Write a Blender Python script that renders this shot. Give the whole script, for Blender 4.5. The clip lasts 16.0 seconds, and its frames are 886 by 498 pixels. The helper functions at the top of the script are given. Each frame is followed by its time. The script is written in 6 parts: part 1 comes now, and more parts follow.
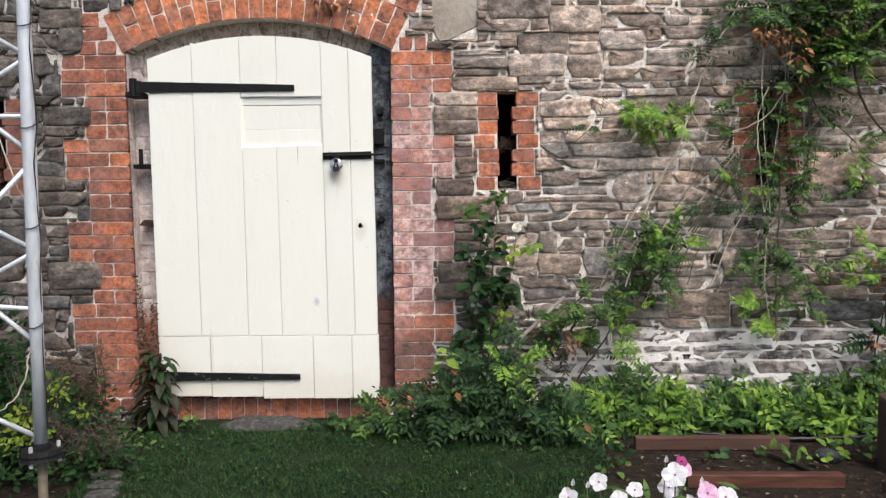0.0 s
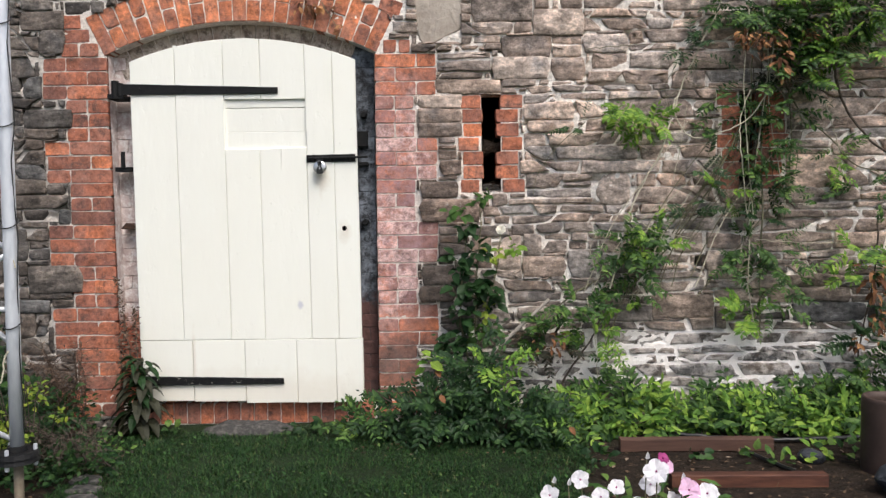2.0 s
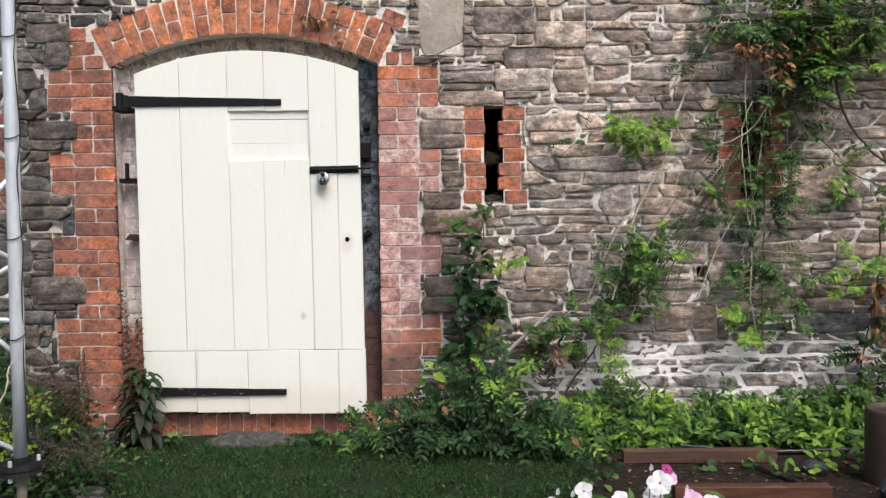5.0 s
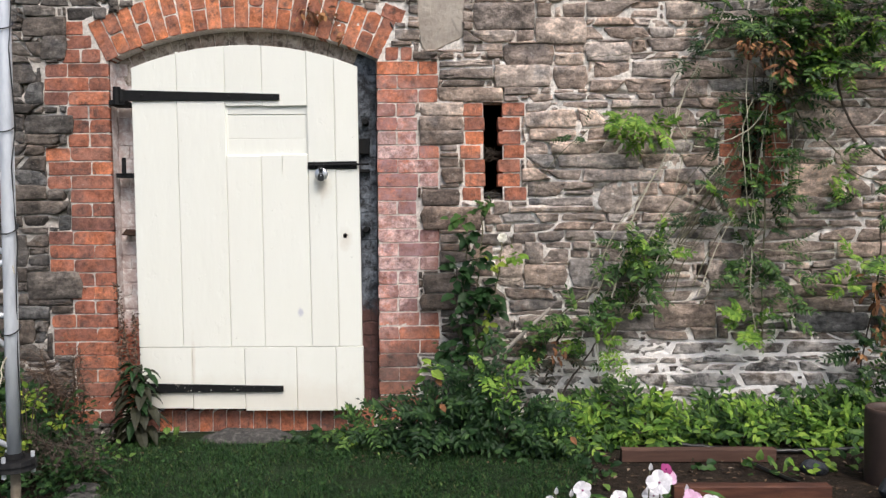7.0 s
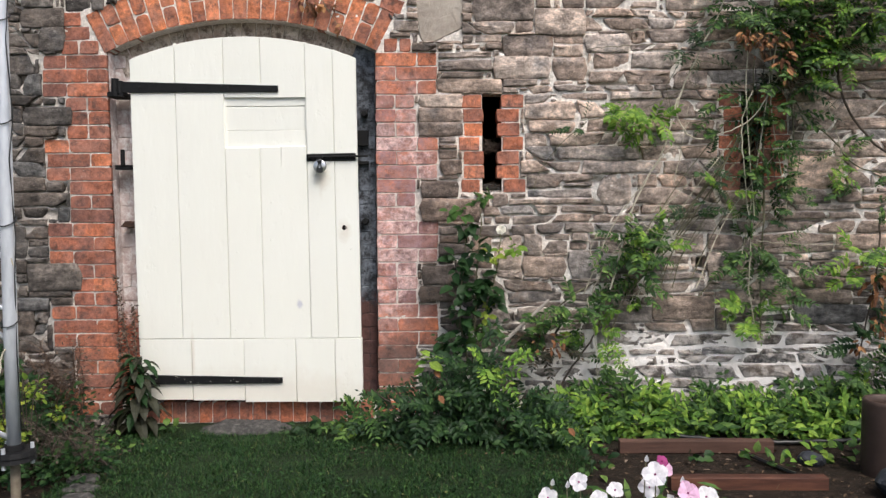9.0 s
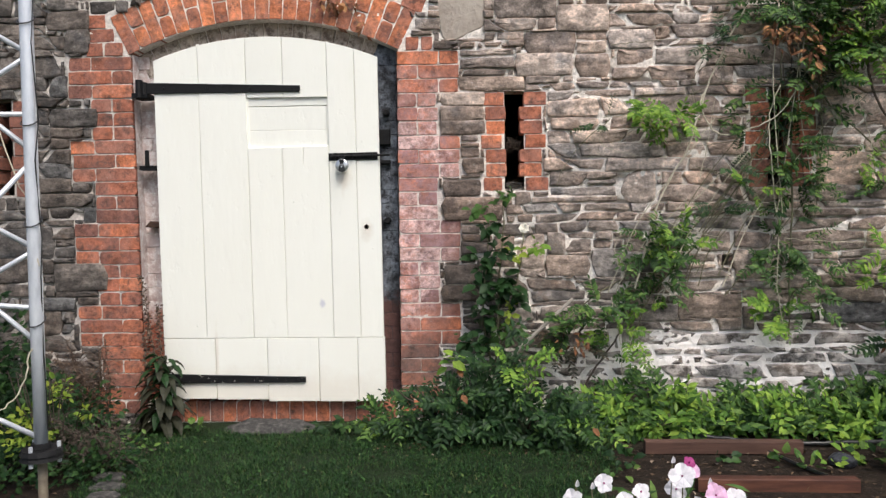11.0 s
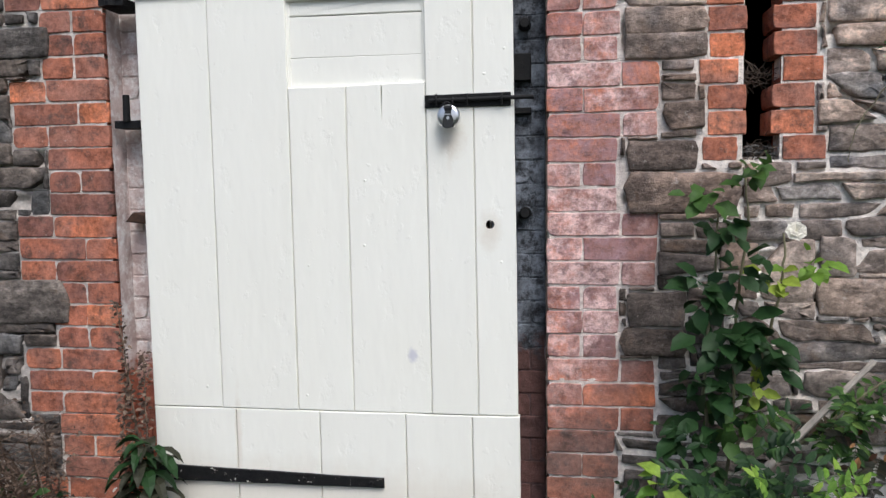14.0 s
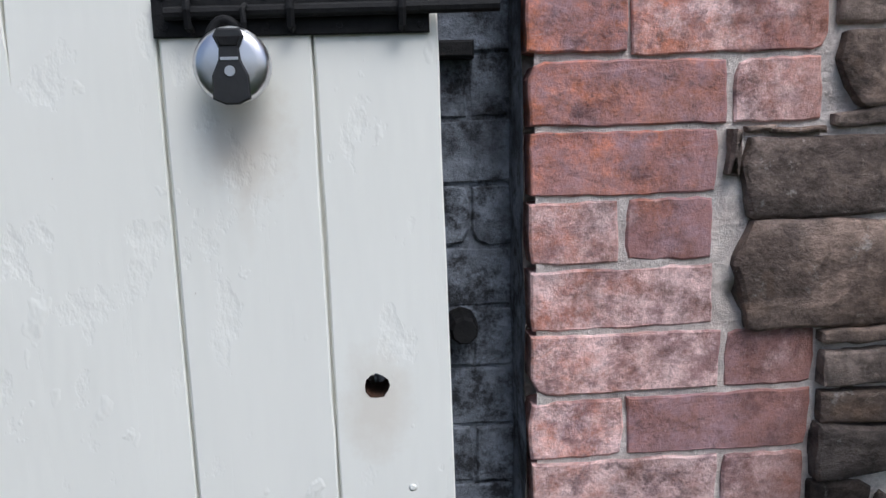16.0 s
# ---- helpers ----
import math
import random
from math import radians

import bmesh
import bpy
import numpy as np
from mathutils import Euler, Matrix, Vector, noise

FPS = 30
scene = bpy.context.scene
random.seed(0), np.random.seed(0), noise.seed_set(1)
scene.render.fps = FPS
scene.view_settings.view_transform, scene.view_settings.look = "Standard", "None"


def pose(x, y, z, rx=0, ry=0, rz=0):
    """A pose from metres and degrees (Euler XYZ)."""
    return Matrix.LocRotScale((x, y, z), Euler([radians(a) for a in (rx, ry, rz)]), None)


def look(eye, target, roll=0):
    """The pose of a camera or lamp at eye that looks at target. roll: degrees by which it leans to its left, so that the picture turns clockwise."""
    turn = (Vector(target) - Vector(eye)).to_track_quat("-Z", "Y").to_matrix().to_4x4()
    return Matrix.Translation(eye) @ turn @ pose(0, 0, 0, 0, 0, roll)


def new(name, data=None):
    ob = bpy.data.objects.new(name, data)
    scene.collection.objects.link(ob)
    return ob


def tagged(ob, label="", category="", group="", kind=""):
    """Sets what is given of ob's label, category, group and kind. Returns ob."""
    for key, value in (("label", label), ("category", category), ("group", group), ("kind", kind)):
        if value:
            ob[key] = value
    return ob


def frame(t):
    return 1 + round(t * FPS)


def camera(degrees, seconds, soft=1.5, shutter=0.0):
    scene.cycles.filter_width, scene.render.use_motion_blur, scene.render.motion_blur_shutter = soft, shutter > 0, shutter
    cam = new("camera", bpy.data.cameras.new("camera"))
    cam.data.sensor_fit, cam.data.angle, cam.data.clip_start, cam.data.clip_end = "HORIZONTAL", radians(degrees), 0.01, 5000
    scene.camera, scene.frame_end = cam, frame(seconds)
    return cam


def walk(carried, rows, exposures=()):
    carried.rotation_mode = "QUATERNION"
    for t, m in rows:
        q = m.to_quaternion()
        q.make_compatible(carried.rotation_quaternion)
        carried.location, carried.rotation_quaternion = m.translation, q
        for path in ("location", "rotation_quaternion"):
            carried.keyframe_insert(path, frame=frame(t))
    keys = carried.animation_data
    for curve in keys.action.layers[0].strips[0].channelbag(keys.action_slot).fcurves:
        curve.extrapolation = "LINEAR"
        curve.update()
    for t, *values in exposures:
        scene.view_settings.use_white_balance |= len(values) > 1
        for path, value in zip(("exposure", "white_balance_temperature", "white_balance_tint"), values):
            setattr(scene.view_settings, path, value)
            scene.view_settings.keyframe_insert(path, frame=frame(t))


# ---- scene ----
cam = camera(60.4, 16.0, soft=1.4)
PATH = [
    (0, (0.252, 0.362, 1.304), (0.216, 2.358, 1.194), -0.6),
    (0.5, (0.252, 0.36, 1.303), (0.215, 2.357, 1.194), -0.6),
    (1, (0.249, 0.362, 1.273), (0.232, 2.36, 1.181), -0.6),
    (1.5, (0.278, 0.369, 1.263), (0.259, 2.367, 1.178), -0.7),
    (2, (0.279, 0.371, 1.263), (0.271, 2.37, 1.179), -0.7),
    (2.5, (0.295, 0.371, 1.244), (0.289, 2.37, 1.178), -0.7),
    (3, (0.301, 0.371, 1.241), (0.294, 2.371, 1.186), -0.7),
    (3.5, (0.278, 0.368, 1.252), (0.272, 2.367, 1.197), -0.8),
    (4, (0.279, 0.362, 1.267), (0.267, 2.361, 1.207), -0.7),
    (6.5, (0.264, 0.373, 1.263), (0.252, 2.372, 1.214), -0.7),
    (7, (0.273, 0.386, 1.262), (0.265, 2.385, 1.199), -0.4),
    (7.5, (0.281, 0.391, 1.258), (0.275, 2.389, 1.191), -0.3),
    (8, (0.283, 0.385, 1.257), (0.279, 2.384, 1.184), -0.4),
    (8.5, (0.285, 0.384, 1.266), (0.277, 2.382, 1.182), -0.4),
    (11, (0.287, 0.403, 1.264), (0.216, 2.4, 1.176), -0.7),
    (11.5, (0.352, 0.446, 1.257), (0.154, 2.434, 1.164), -0.1),
    (12, (0.263, 0.624, 1.259), (0.006, 2.604, 1.137), 0.1),
    (12.5, (0.121, 0.922, 1.292), (-0.053, 2.911, 1.177), -0.9),
    (13, (0.157, 1.301, 1.288), (-0.129, 3.278, 1.189), -0.2),
    (13.5, (-0.005, 1.722, 1.302), (-0.321, 3.694, 1.188), 0.0),
    (14, (-0.082, 2.152, 1.305), (-0.364, 4.126, 1.159), -0.6),
    (14.5, (-0.16, 2.557, 1.38), (-0.39, 4.533, 1.166), -1.2),
    (15, (-0.283, 2.981, 1.453), (-0.418, 4.958, 1.187), -2.7),
    (15.5, (-0.257, 3.361, 1.476), (-0.368, 5.336, 1.18), -2.1),
    (16, (-0.262, 3.712, 1.471), (-0.091, 5.681, 1.165), -1.5),
]
walk(cam, [(t, look(eye, target, roll)) for t, eye, target, roll in PATH],
     exposures=[(0, 0.56, 6400, 10), (11, 0.56, 6400, 10), (12, 0.51, 6400, 10), (13, 0.41, 6250, 10.5), (14, 0.38, 6030, 10.5), (15, 0.25, 5780, 10.5), (15.5, 0.14, 5740, 10.5), (16, 0.11, 5740, 10.5)])

# ---------------------------------------------------------------- light
world = bpy.data.worlds.new("sky")
scene.world = world
world.use_nodes = True
wn = world.node_tree
bg = wn.nodes["Background"]
sky = wn.nodes.new("ShaderNodeTexSky")
sky.sky_type, sky.sun_disc = "NISHITA", False
sky.sun_elevation, sky.sun_rotation = radians(56), radians(151)
sky.air_density, sky.dust_density, sky.ozone_density = 1.0, 4.0, 1.0
wn.links.new(sky.outputs[0], bg.inputs[0])
bg.inputs[1].default_value = 0.125
sun = new("sun", bpy.data.lights.new("sun", "SUN"))
sun.data.energy, sun.data.angle, sun.data.color = 2.0, radians(34), (1.0, 0.96, 0.9)
sun.matrix_world = look((1.7, -3.1, 5.2), (0, 0, 0))

FACE, GROUND = 4.53, 0.13      # the wall's face and the level of the ground
COURSE = 0.0757                # one brick course
rng = random.Random(7)


# ---------------------------------------------------------------- materials
class Mat:
    """A small builder of node materials."""

    def __init__(self, name, rough=0.8, metal=0.0, spec=0.35):
        self.m = bpy.data.materials.new(name)
        self.m.use_nodes = True
        self.t = self.m.node_tree
        self.b = self.t.nodes["Principled BSDF"]
        self.b.inputs["Roughness"].default_value = rough
        self.b.inputs["Metallic"].default_value = metal
        self.b.inputs["Specular IOR Level"].default_value = spec

    def node(self, kind, **sets):
        n = self.t.nodes.new(kind)
        for k, v in sets.items():
            n.inputs[k].default_value = v
        return n

    def link(self, a, b):
        self.t.links.new(a, b)

    def pos(self, scale=(1, 1, 1), move=None):
        g = self.node("ShaderNodeNewGeometry")
        m = self.node("ShaderNodeMapping")
        m.inputs["Scale"].default_value = scale
        self.link(g.outputs["Position"], m.inputs["Vector"])
        if move is not None:
            v = self.node("ShaderNodeVectorMath")
            v.operation = "MULTIPLY"
            v.inputs[1].default_value = (37.0, 53.0, 71.0)
            self.link(move, v.inputs[0])
            a = self.node("ShaderNodeVectorMath")
            self.link(m.outputs[0], a.inputs[0])
            self.link(v.outputs[0], a.inputs[1])
            return a.outputs[0]
        return m.outputs[0]

    def noise(self, scale, detail=4, rough=0.6, stretch=(1, 1, 1), move=None, distort=0.0):
        n = self.node("ShaderNodeTexNoise", Scale=scale, Detail=detail, Roughness=rough, Distortion=distort)
        self.link(self.pos(stretch, move), n.inputs["Vector"])
        return n.outputs["Fac"]

    def ramp(self, fac, stops, mode="LINEAR"):
        r = self.t.nodes.new("ShaderNodeValToRGB")
        r.color_ramp.interpolation = mode
        e = r.color_ramp.elements
        while len(e) < len(stops):
            e.new(0.5)
        for s, (p, c) in zip(e, stops):
            s.position = p
            s.color = (*c, 1) if not isinstance(c, (int, float)) else (c, c, c, 1)
        self.link(fac, r.inputs[0])
        return r.outputs[0]

    def mix(self, fac, a, b, mode="MIX"):
        n = self.t.nodes.new("ShaderNodeMix")
        n.data_type, n.blend_type = "RGBA", mode
        for sock, v in ((n.inputs[0], fac), (n.inputs[6], a), (n.inputs[7], b)):
            if isinstance(v, (int, float)):
                sock.default_value = v
            elif isinstance(v, tuple):
                sock.default_value = (*v, 1)
            else:
                self.link(v, sock)
        return n.outputs[2]

    def math(self, op, a, b=0.0, clamp=False):
        n = self.t.nodes.new("ShaderNodeMath")
        n.operation, n.use_clamp = op, clamp
        for sock, v in zip(n.inputs, (a, b)):
            if isinstance(v, (int, float)):
                sock.default_value = v
            else:
                self.link(v, sock)
        return n.outputs[0]

    def random(self, island=False):
        if island:
            return self.node("ShaderNodeNewGeometry").outputs["Random Per Island"]
        return self.node("ShaderNodeObjectInfo").outputs["Random"]

    def patch(self, centre, radius, edge=0.25, wobble=0.5, scale=6.0):
        """A stain with an uneven edge round a place on the wall: 1 inside, 0 outside."""
        g = self.node("ShaderNodeNewGeometry")
        s = self.node("ShaderNodeVectorMath")
        s.operation = "SUBTRACT"
        self.link(g.outputs["Position"], s.inputs[0])
        s.inputs[1].default_value = centre
        d = self.node("ShaderNodeVectorMath")
        d.operation = "DIVIDE"
        self.link(s.outputs[0], d.inputs[0])
        d.inputs[1].default_value = radius
        l = self.node("ShaderNodeVectorMath")
        l.operation = "LENGTH"
        self.link(d.outputs[0], l.inputs[0])
        n = self.math("MULTIPLY", self.math("SUBTRACT", self.noise(scale, 5, 0.65), 0.5), wobble * 2.4)
        v = self.math("ADD", l.outputs["Value"], n)
        r = self.node("ShaderNodeMapRange")
        for k, val in zip((1, 2, 3, 4), (1 - edge, 1 + edge, 1.0, 0.0)):
            r.inputs[k].default_value = val
        self.link(v, r.inputs[0])
        return r.outputs[0]

    def bump(self, height, strength=0.5, distance=0.01):
        n = self.node("ShaderNodeBump", Strength=strength, Distance=distance)
        self.link(height, n.inputs["Height"])
        old = self.b.inputs["Normal"]
        if old.is_linked:
            self.link(old.links[0].from_socket, n.inputs["Normal"])
        self.link(n.outputs[0], old)

    def colour(self, c):
        if isinstance(c, tuple):
            self.b.inputs["Base Color"].default_value = (*c, 1)
        else:
            self.link(c, self.b.inputs["Base Color"])
        return self


def lime(m, col):
    """Old limewash left on the lowest stones and joints to one side of the door."""
    p = m.patch((1.85, FACE, 0.47), (1.15, 1.0, 0.18), 0.1, 0.28, 5.0)
    q = m.ramp(m.noise(16, 5, 0.7), [(0.42, 0.0), (0.56, 1.0)])
    return p, q


def stone_material(name, island):
    m = Mat(name, 0.86, 0, 0.3)
    r = m.random(island)
    base = m.ramp(r, [(0.0, (0.19, 0.17, 0.158)), (0.14, (0.36, 0.305, 0.265)), (0.28, (0.27, 0.258, 0.25)), (0.42, (0.43, 0.36, 0.31)), (0.54, (0.22, 0.20, 0.188)),
                      (0.66, (0.36, 0.33, 0.305)), (0.78, (0.48, 0.415, 0.365)), (0.9, (0.30, 0.305, 0.31)), (1.0, (0.40, 0.325, 0.275))])
    n1 = m.noise(11, 6, 0.7, (1, 1, 1.5), r)
    # stones paler up to the right of the door, darker elsewhere
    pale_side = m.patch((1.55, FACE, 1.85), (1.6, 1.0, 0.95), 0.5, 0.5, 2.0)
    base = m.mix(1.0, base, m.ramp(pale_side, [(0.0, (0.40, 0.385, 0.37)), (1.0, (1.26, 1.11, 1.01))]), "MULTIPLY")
    c = m.mix(1.0, base, m.ramp(n1, [(0.28, 0.26), (0.48, 0.92), (0.72, 1.85)]), "MULTIPLY")
    n2 = m.noise(48, 6, 0.75, (1, 1, 1.1), r)
    c = m.mix(1.0, c, m.ramp(n2, [(0.3, 0.5), (0.6, 1.2)]), "MULTIPLY")
    bed = m.noise(13, 7, 0.76, (0.9, 1, 1.5), r, 0.4)
    c = m.mix(1.0, c, m.ramp(bed, [(0.32, 0.6), (0.5, 1.0), (0.68, 1.4)]), "MULTIPLY")
    # stones close beside the right jamb are darker
    jamb_side = m.patch((0.27, FACE, 1.15), (0.26, 1.0, 0.6), 0.2, 0.3, 6.0)
    c = m.mix(jamb_side, c, m.mix(1.0, c, (0.66, 0.62, 0.60), "MULTIPLY"))
    blue = m.ramp(m.noise(5, 4, 0.6, (1, 1, 1), r), [(0.56, 0.0), (0.68, 0.7)])
    c = m.mix(blue, c, m.mix(1.0, c, (0.62, 0.72, 0.84), "MULTIPLY"))
    rust = m.ramp(m.noise(13, 4, 0.6, (1, 1, 1), r), [(0.6, 0.0), (0.74, 0.35)])
    c = m.mix(rust, c, (0.23, 0.135, 0.075))
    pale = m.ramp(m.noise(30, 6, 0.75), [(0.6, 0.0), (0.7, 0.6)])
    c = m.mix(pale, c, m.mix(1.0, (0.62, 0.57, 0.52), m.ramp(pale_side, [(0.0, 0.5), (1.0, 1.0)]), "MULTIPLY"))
    p, q = lime(m, c)
    c = m.mix(m.math("MULTIPLY", p, m.math("MULTIPLY", q, 0.5)), c, (0.80, 0.73, 0.68))
    m.colour(c)
    # broken facets, and a few dark bedding cracks
    cell = m.node("ShaderNodeTexVoronoi", Scale=15.0, Randomness=1.0)
    bent = m.node("ShaderNodeVectorMath")
    wob = m.node("ShaderNodeTexNoise", Scale=9.0, Detail=5.0)
    m.link(m.pos((0.8, 1, 1.9), r), bent.inputs[0])
    m.link(m.pos((1, 1, 1), r), wob.inputs["Vector"])
    shift = m.node("ShaderNodeVectorMath")
    shift.operation = "SCALE"
    shift.inputs["Scale"].default_value = 0.16
    m.link(wob.outputs["Color"], shift.inputs[0])
    m.link(shift.outputs[0], bent.inputs[1])
    m.link(bent.outputs[0], cell.inputs["Vector"])
    facet = m.math("ADD", cell.outputs["Color"], 0.0)
    c = m.mix(1.0, c, m.ramp(facet, [(0.0, 0.68), (0.5, 1.0), (1.0, 1.38)]), "MULTIPLY")
    nick = m.ramp(m.noise(26, 4, 0.65, (0.8, 1, 1.5), r, 2.2), [(0.66, 0.0), (0.68, 0.55), (0.70, 0.0)])
    c = m.mix(nick, c, (0.52, 0.44, 0.36))
    riven = m.noise(7, 8, 0.74, (1, 1, 2.0), r, 0.8)
    m.colour(m.mix(1.0, c, m.ramp(riven, [(0.33, 0.5), (0.41, 1.0), (0.65, 1.1)]), "MULTIPLY"))
    m.bump(facet, 0.35, 0.008)
    m.bump(m.noise(10, 9, 0.76, (0.9, 1, 1.4), r), 0.85, 0.024)
    m.bump(riven, 0.4, 0.012)
    m.bump(n2, 0.4, 0.005)
    return m.m


def mortar_material():
    m = Mat("lime_mortar", 0.95, 0, 0.2)
    c = m.ramp(m.noise(6, 6, 0.65), [(0.26, (0.66, 0.575, 0.495)), (0.44, (0.87, 0.795, 0.715)), (0.7, (0.92, 0.88, 0.825))])
    c = m.mix(1.0, c, m.ramp(m.noise(60, 5, 0.7), [(0.3, 0.65), (0.62, 1.1)]), "MULTIPLY")
    c = m.mix(m.ramp(m.noise(4, 4, 0.6, (1, 1, 1), None, 1.0), [(0.60, 0.0), (0.70, 0.6)]), c, (0.16, 0.135, 0.115))
    west = m.patch((-2.6, FACE, 1.2), (1.0, 1.0, 1.6), 0.3, 0.4, 5.0)
    c = m.mix(m.math("MULTIPLY", west, m.ramp(m.noise(13, 5, 0.7), [(0.35, 0.3), (0.6, 0.8)])), c, (0.30, 0.275, 0.25))
    near = m.patch((0.03, FACE, 1.2), (0.30, 1.0, 0.75), 0.3, 0.4, 9.0)
    grimy = m.mix(m.ramp(m.noise(26, 6, 0.75), [(0.38, 0.0), (0.62, 1.0)]), (0.66, 0.545, 0.49), (0.40, 0.335, 0.31))
    c = m.mix(m.math("MULTIPLY", near, m.ramp(m.noise(17, 5, 0.7), [(0.35, 0.2), (0.6, 0.7)])), c, grimy)
    p, q = lime(m, c)
    c = m.mix(p, c, m.mix(m.noise(7, 3), (0.90, 0.81, 0.75), (0.94, 0.93, 0.91)))
    m.colour(c)
    m.bump(m.noise(45, 8, 0.75), 0.9, 0.012)
    return m.m


def brick_material(name, kind=""):
    m = Mat(name, 0.88, 0, 0.25)
    r = m.random()
    base = m.ramp(r, [(0.0, (0.24, 0.11, 0.082)), (0.16, (0.50, 0.17, 0.092)), (0.36, (0.38, 0.145, 0.095)),
                      (0.52, (0.62, 0.205, 0.10)), (0.68, (0.30, 0.135, 0.10)), (0.84, (0.54, 0.19, 0.105)), (1.0, (0.70, 0.235, 0.11))])
    if kind == "arch":
        base = m.mix(0.6, base, m.mix(r, (0.50, 0.165, 0.075), (0.76, 0.27, 0.115)))
    n1 = m.noise(19, 6, 0.72, (1, 1, 1), r)
    c = m.mix(1.0, base, m.ramp(n1, [(0.25, 0.45), (0.5, 0.98), (0.78, 1.4)]), "MULTIPLY")
    tone = m.ramp(m.noise(7, 4, 0.65, (1, 1, 1), r), [(0.42, 0.0), (0.6, 0.7)])
    c = m.mix(tone, c, m.mix(r, (0.20, 0.10, 0.085), (0.40, 0.20, 0.15)))
    n2 = m.noise(60, 6, 0.75)
    c = m.mix(1.0, c, m.ramp(n2, [(0.32, 0.6), (0.6, 1.12)]), "MULTIPLY")
    dark = m.ramp(m.noise(17, 7, 0.78, (1, 1, 1), r), [(0.52, 0.0), (0.64, 0.8)])
    c = m.mix(dark, c, (0.085, 0.06, 0.052))
    speck = m.ramp(m.noise(85, 4, 0.7), [(0.66, 0.0), (0.72, 0.6)])
    c = m.mix(speck, c, (0.55, 0.45, 0.40))
    # old pink-white wash rubbed over one jamb, greyer at its middle
    dull = m.patch((0.14, FACE, 1.05), (0.14, 1.0, 0.42), 0.3, 0.4, 6.0)
    c = m.mix(m.math("MULTIPLY", dull, 0.8), c, m.mix(m.noise(23, 6, 0.7, (1, 1, 1), r), (0.085, 0.05, 0.045), (0.34, 0.17, 0.135)))
    w = m.patch((-0.01, FACE, 1.33), (0.23, 1.0, 0.60), 0.3, 0.45, 7.0)
    wn_ = m.ramp(m.noise(24, 9, 0.82), [(0.38, 0.1), (0.6, 0.95)])
    share = m.math("ADD", m.noise(11, 6, 0.72, (1, 1, 1), r), m.math("MULTIPLY", m.math("SUBTRACT", r, 0.5), 0.6))
    wash = m.mix(m.ramp(share, [(0.46, 0.0), (0.60, 1.0)]), (0.90, 0.65, 0.615), (0.31, 0.195, 0.205))
    wash = m.mix(1.0, wash, m.ramp(r, [(0.0, 0.72), (1.0, 1.15)]), "MULTIPLY")
    c = m.mix(m.math("MULTIPLY", w, wn_), c, wash)
    sooty = m.ramp(m.noise(21, 8, 0.78, (1, 1, 1.4), r), [(0.51, 0.0), (0.60, 0.7)])
    c = m.mix(m.math("MULTIPLY", w, sooty), c, m.mix(r, (0.13, 0.085, 0.095), (0.34, 0.17, 0.15)))
    pits = m.ramp(m.noise(55, 5, 0.7), [(0.60, 0.0), (0.68, 0.6)])
    c = m.mix(m.math("MULTIPLY", w, pits), c, (0.12, 0.085, 0.085))
    old = m.patch((-2.27, FACE, 1.66), (0.22, 1.0, 0.36), 0.2, 0.3, 6.0)
    c = m.mix(m.math("MULTIPLY", old, 0.75), c, m.mix(m.noise(19, 6, 0.7, (1, 1, 1), r), (0.07, 0.042, 0.036), (0.30, 0.13, 0.095)))
    smear = m.ramp(m.noise(15, 8, 0.8), [(0.62, 0.0), (0.80, 0.4)])
    c = m.mix(smear, c, (0.37, 0.335, 0.31))
    soot = m.patch((0.0, FACE, 0.45), (0.3, 1.0, 0.13), 0.4, 0.5, 6.0)
    c = m.mix(m.math("MULTIPLY", soot, 0.55), c, (0.11, 0.09, 0.08))
    c = m.mix(1.0, c, m.ramp(m.noise(13, 10, 0.82, (1, 1, 1.2), r), [(0.36, 0.5), (0.48, 1.03), (0.66, 1.38)]), "MULTIPLY")
    scratch = m.ramp(m.noise(30, 3, 0.6, (0.5, 1, 2.2), r, 2.5), [(0.69, 0.0), (0.70, 0.35), (0.71, 0.0)])
    m.colour(m.mix(scratch, c, (0.72, 0.62, 0.60)))
    m.bump(m.noise(17, 8, 0.75, (1, 1, 1), r), 0.6, 0.010)
    m.bump(m.ramp(m.noise(48, 5, 0.7, (1, 1, 1), r), [(0.36, 0.0), (0.48, 1.0)]), 0.3, 0.004)
    m.bump(n2, 0.3, 0.003)
    return m.m


def painted_brick(name, low, paint, other, split, dark):
    """Rebate brickwork under old paint that has worn off at the foot."""
    m = Mat(name, 0.8, 0, 0.3)
    r = m.random()
    brick = m.ramp(r, [(0.0, low[0]), (0.5, low[1]), (1.0, low[2])])
    brick = m.mix(1.0, brick, m.ramp(m.noise(30, 6, 0.7), [(0.3, 0.55), (0.65, 1.2)]), "MULTIPLY")
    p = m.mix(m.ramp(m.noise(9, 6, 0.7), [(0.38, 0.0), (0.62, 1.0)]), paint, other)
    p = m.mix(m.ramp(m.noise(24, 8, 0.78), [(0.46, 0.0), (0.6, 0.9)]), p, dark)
    g = m.node("ShaderNodeNewGeometry")
    s = m.node("ShaderNodeSeparateXYZ")
    m.link(g.outputs["Position"], s.inputs[0])
    h = m.math("ADD", s.outputs[2], m.math("MULTIPLY", m.math("SUBTRACT", m.noise(11, 5, 0.7), 0.5), 0.55))
    f = m.node("ShaderNodeMapRange")
    f.inputs[1].default_value, f.inputs[2].default_value = split - 0.04, split + 0.04
    m.link(h, f.inputs[0])
    m.colour(m.mix(f.outputs[0], brick, p))
    m.bump(m.noise(40, 7, 0.7), 0.8, 0.01)
    return m.m


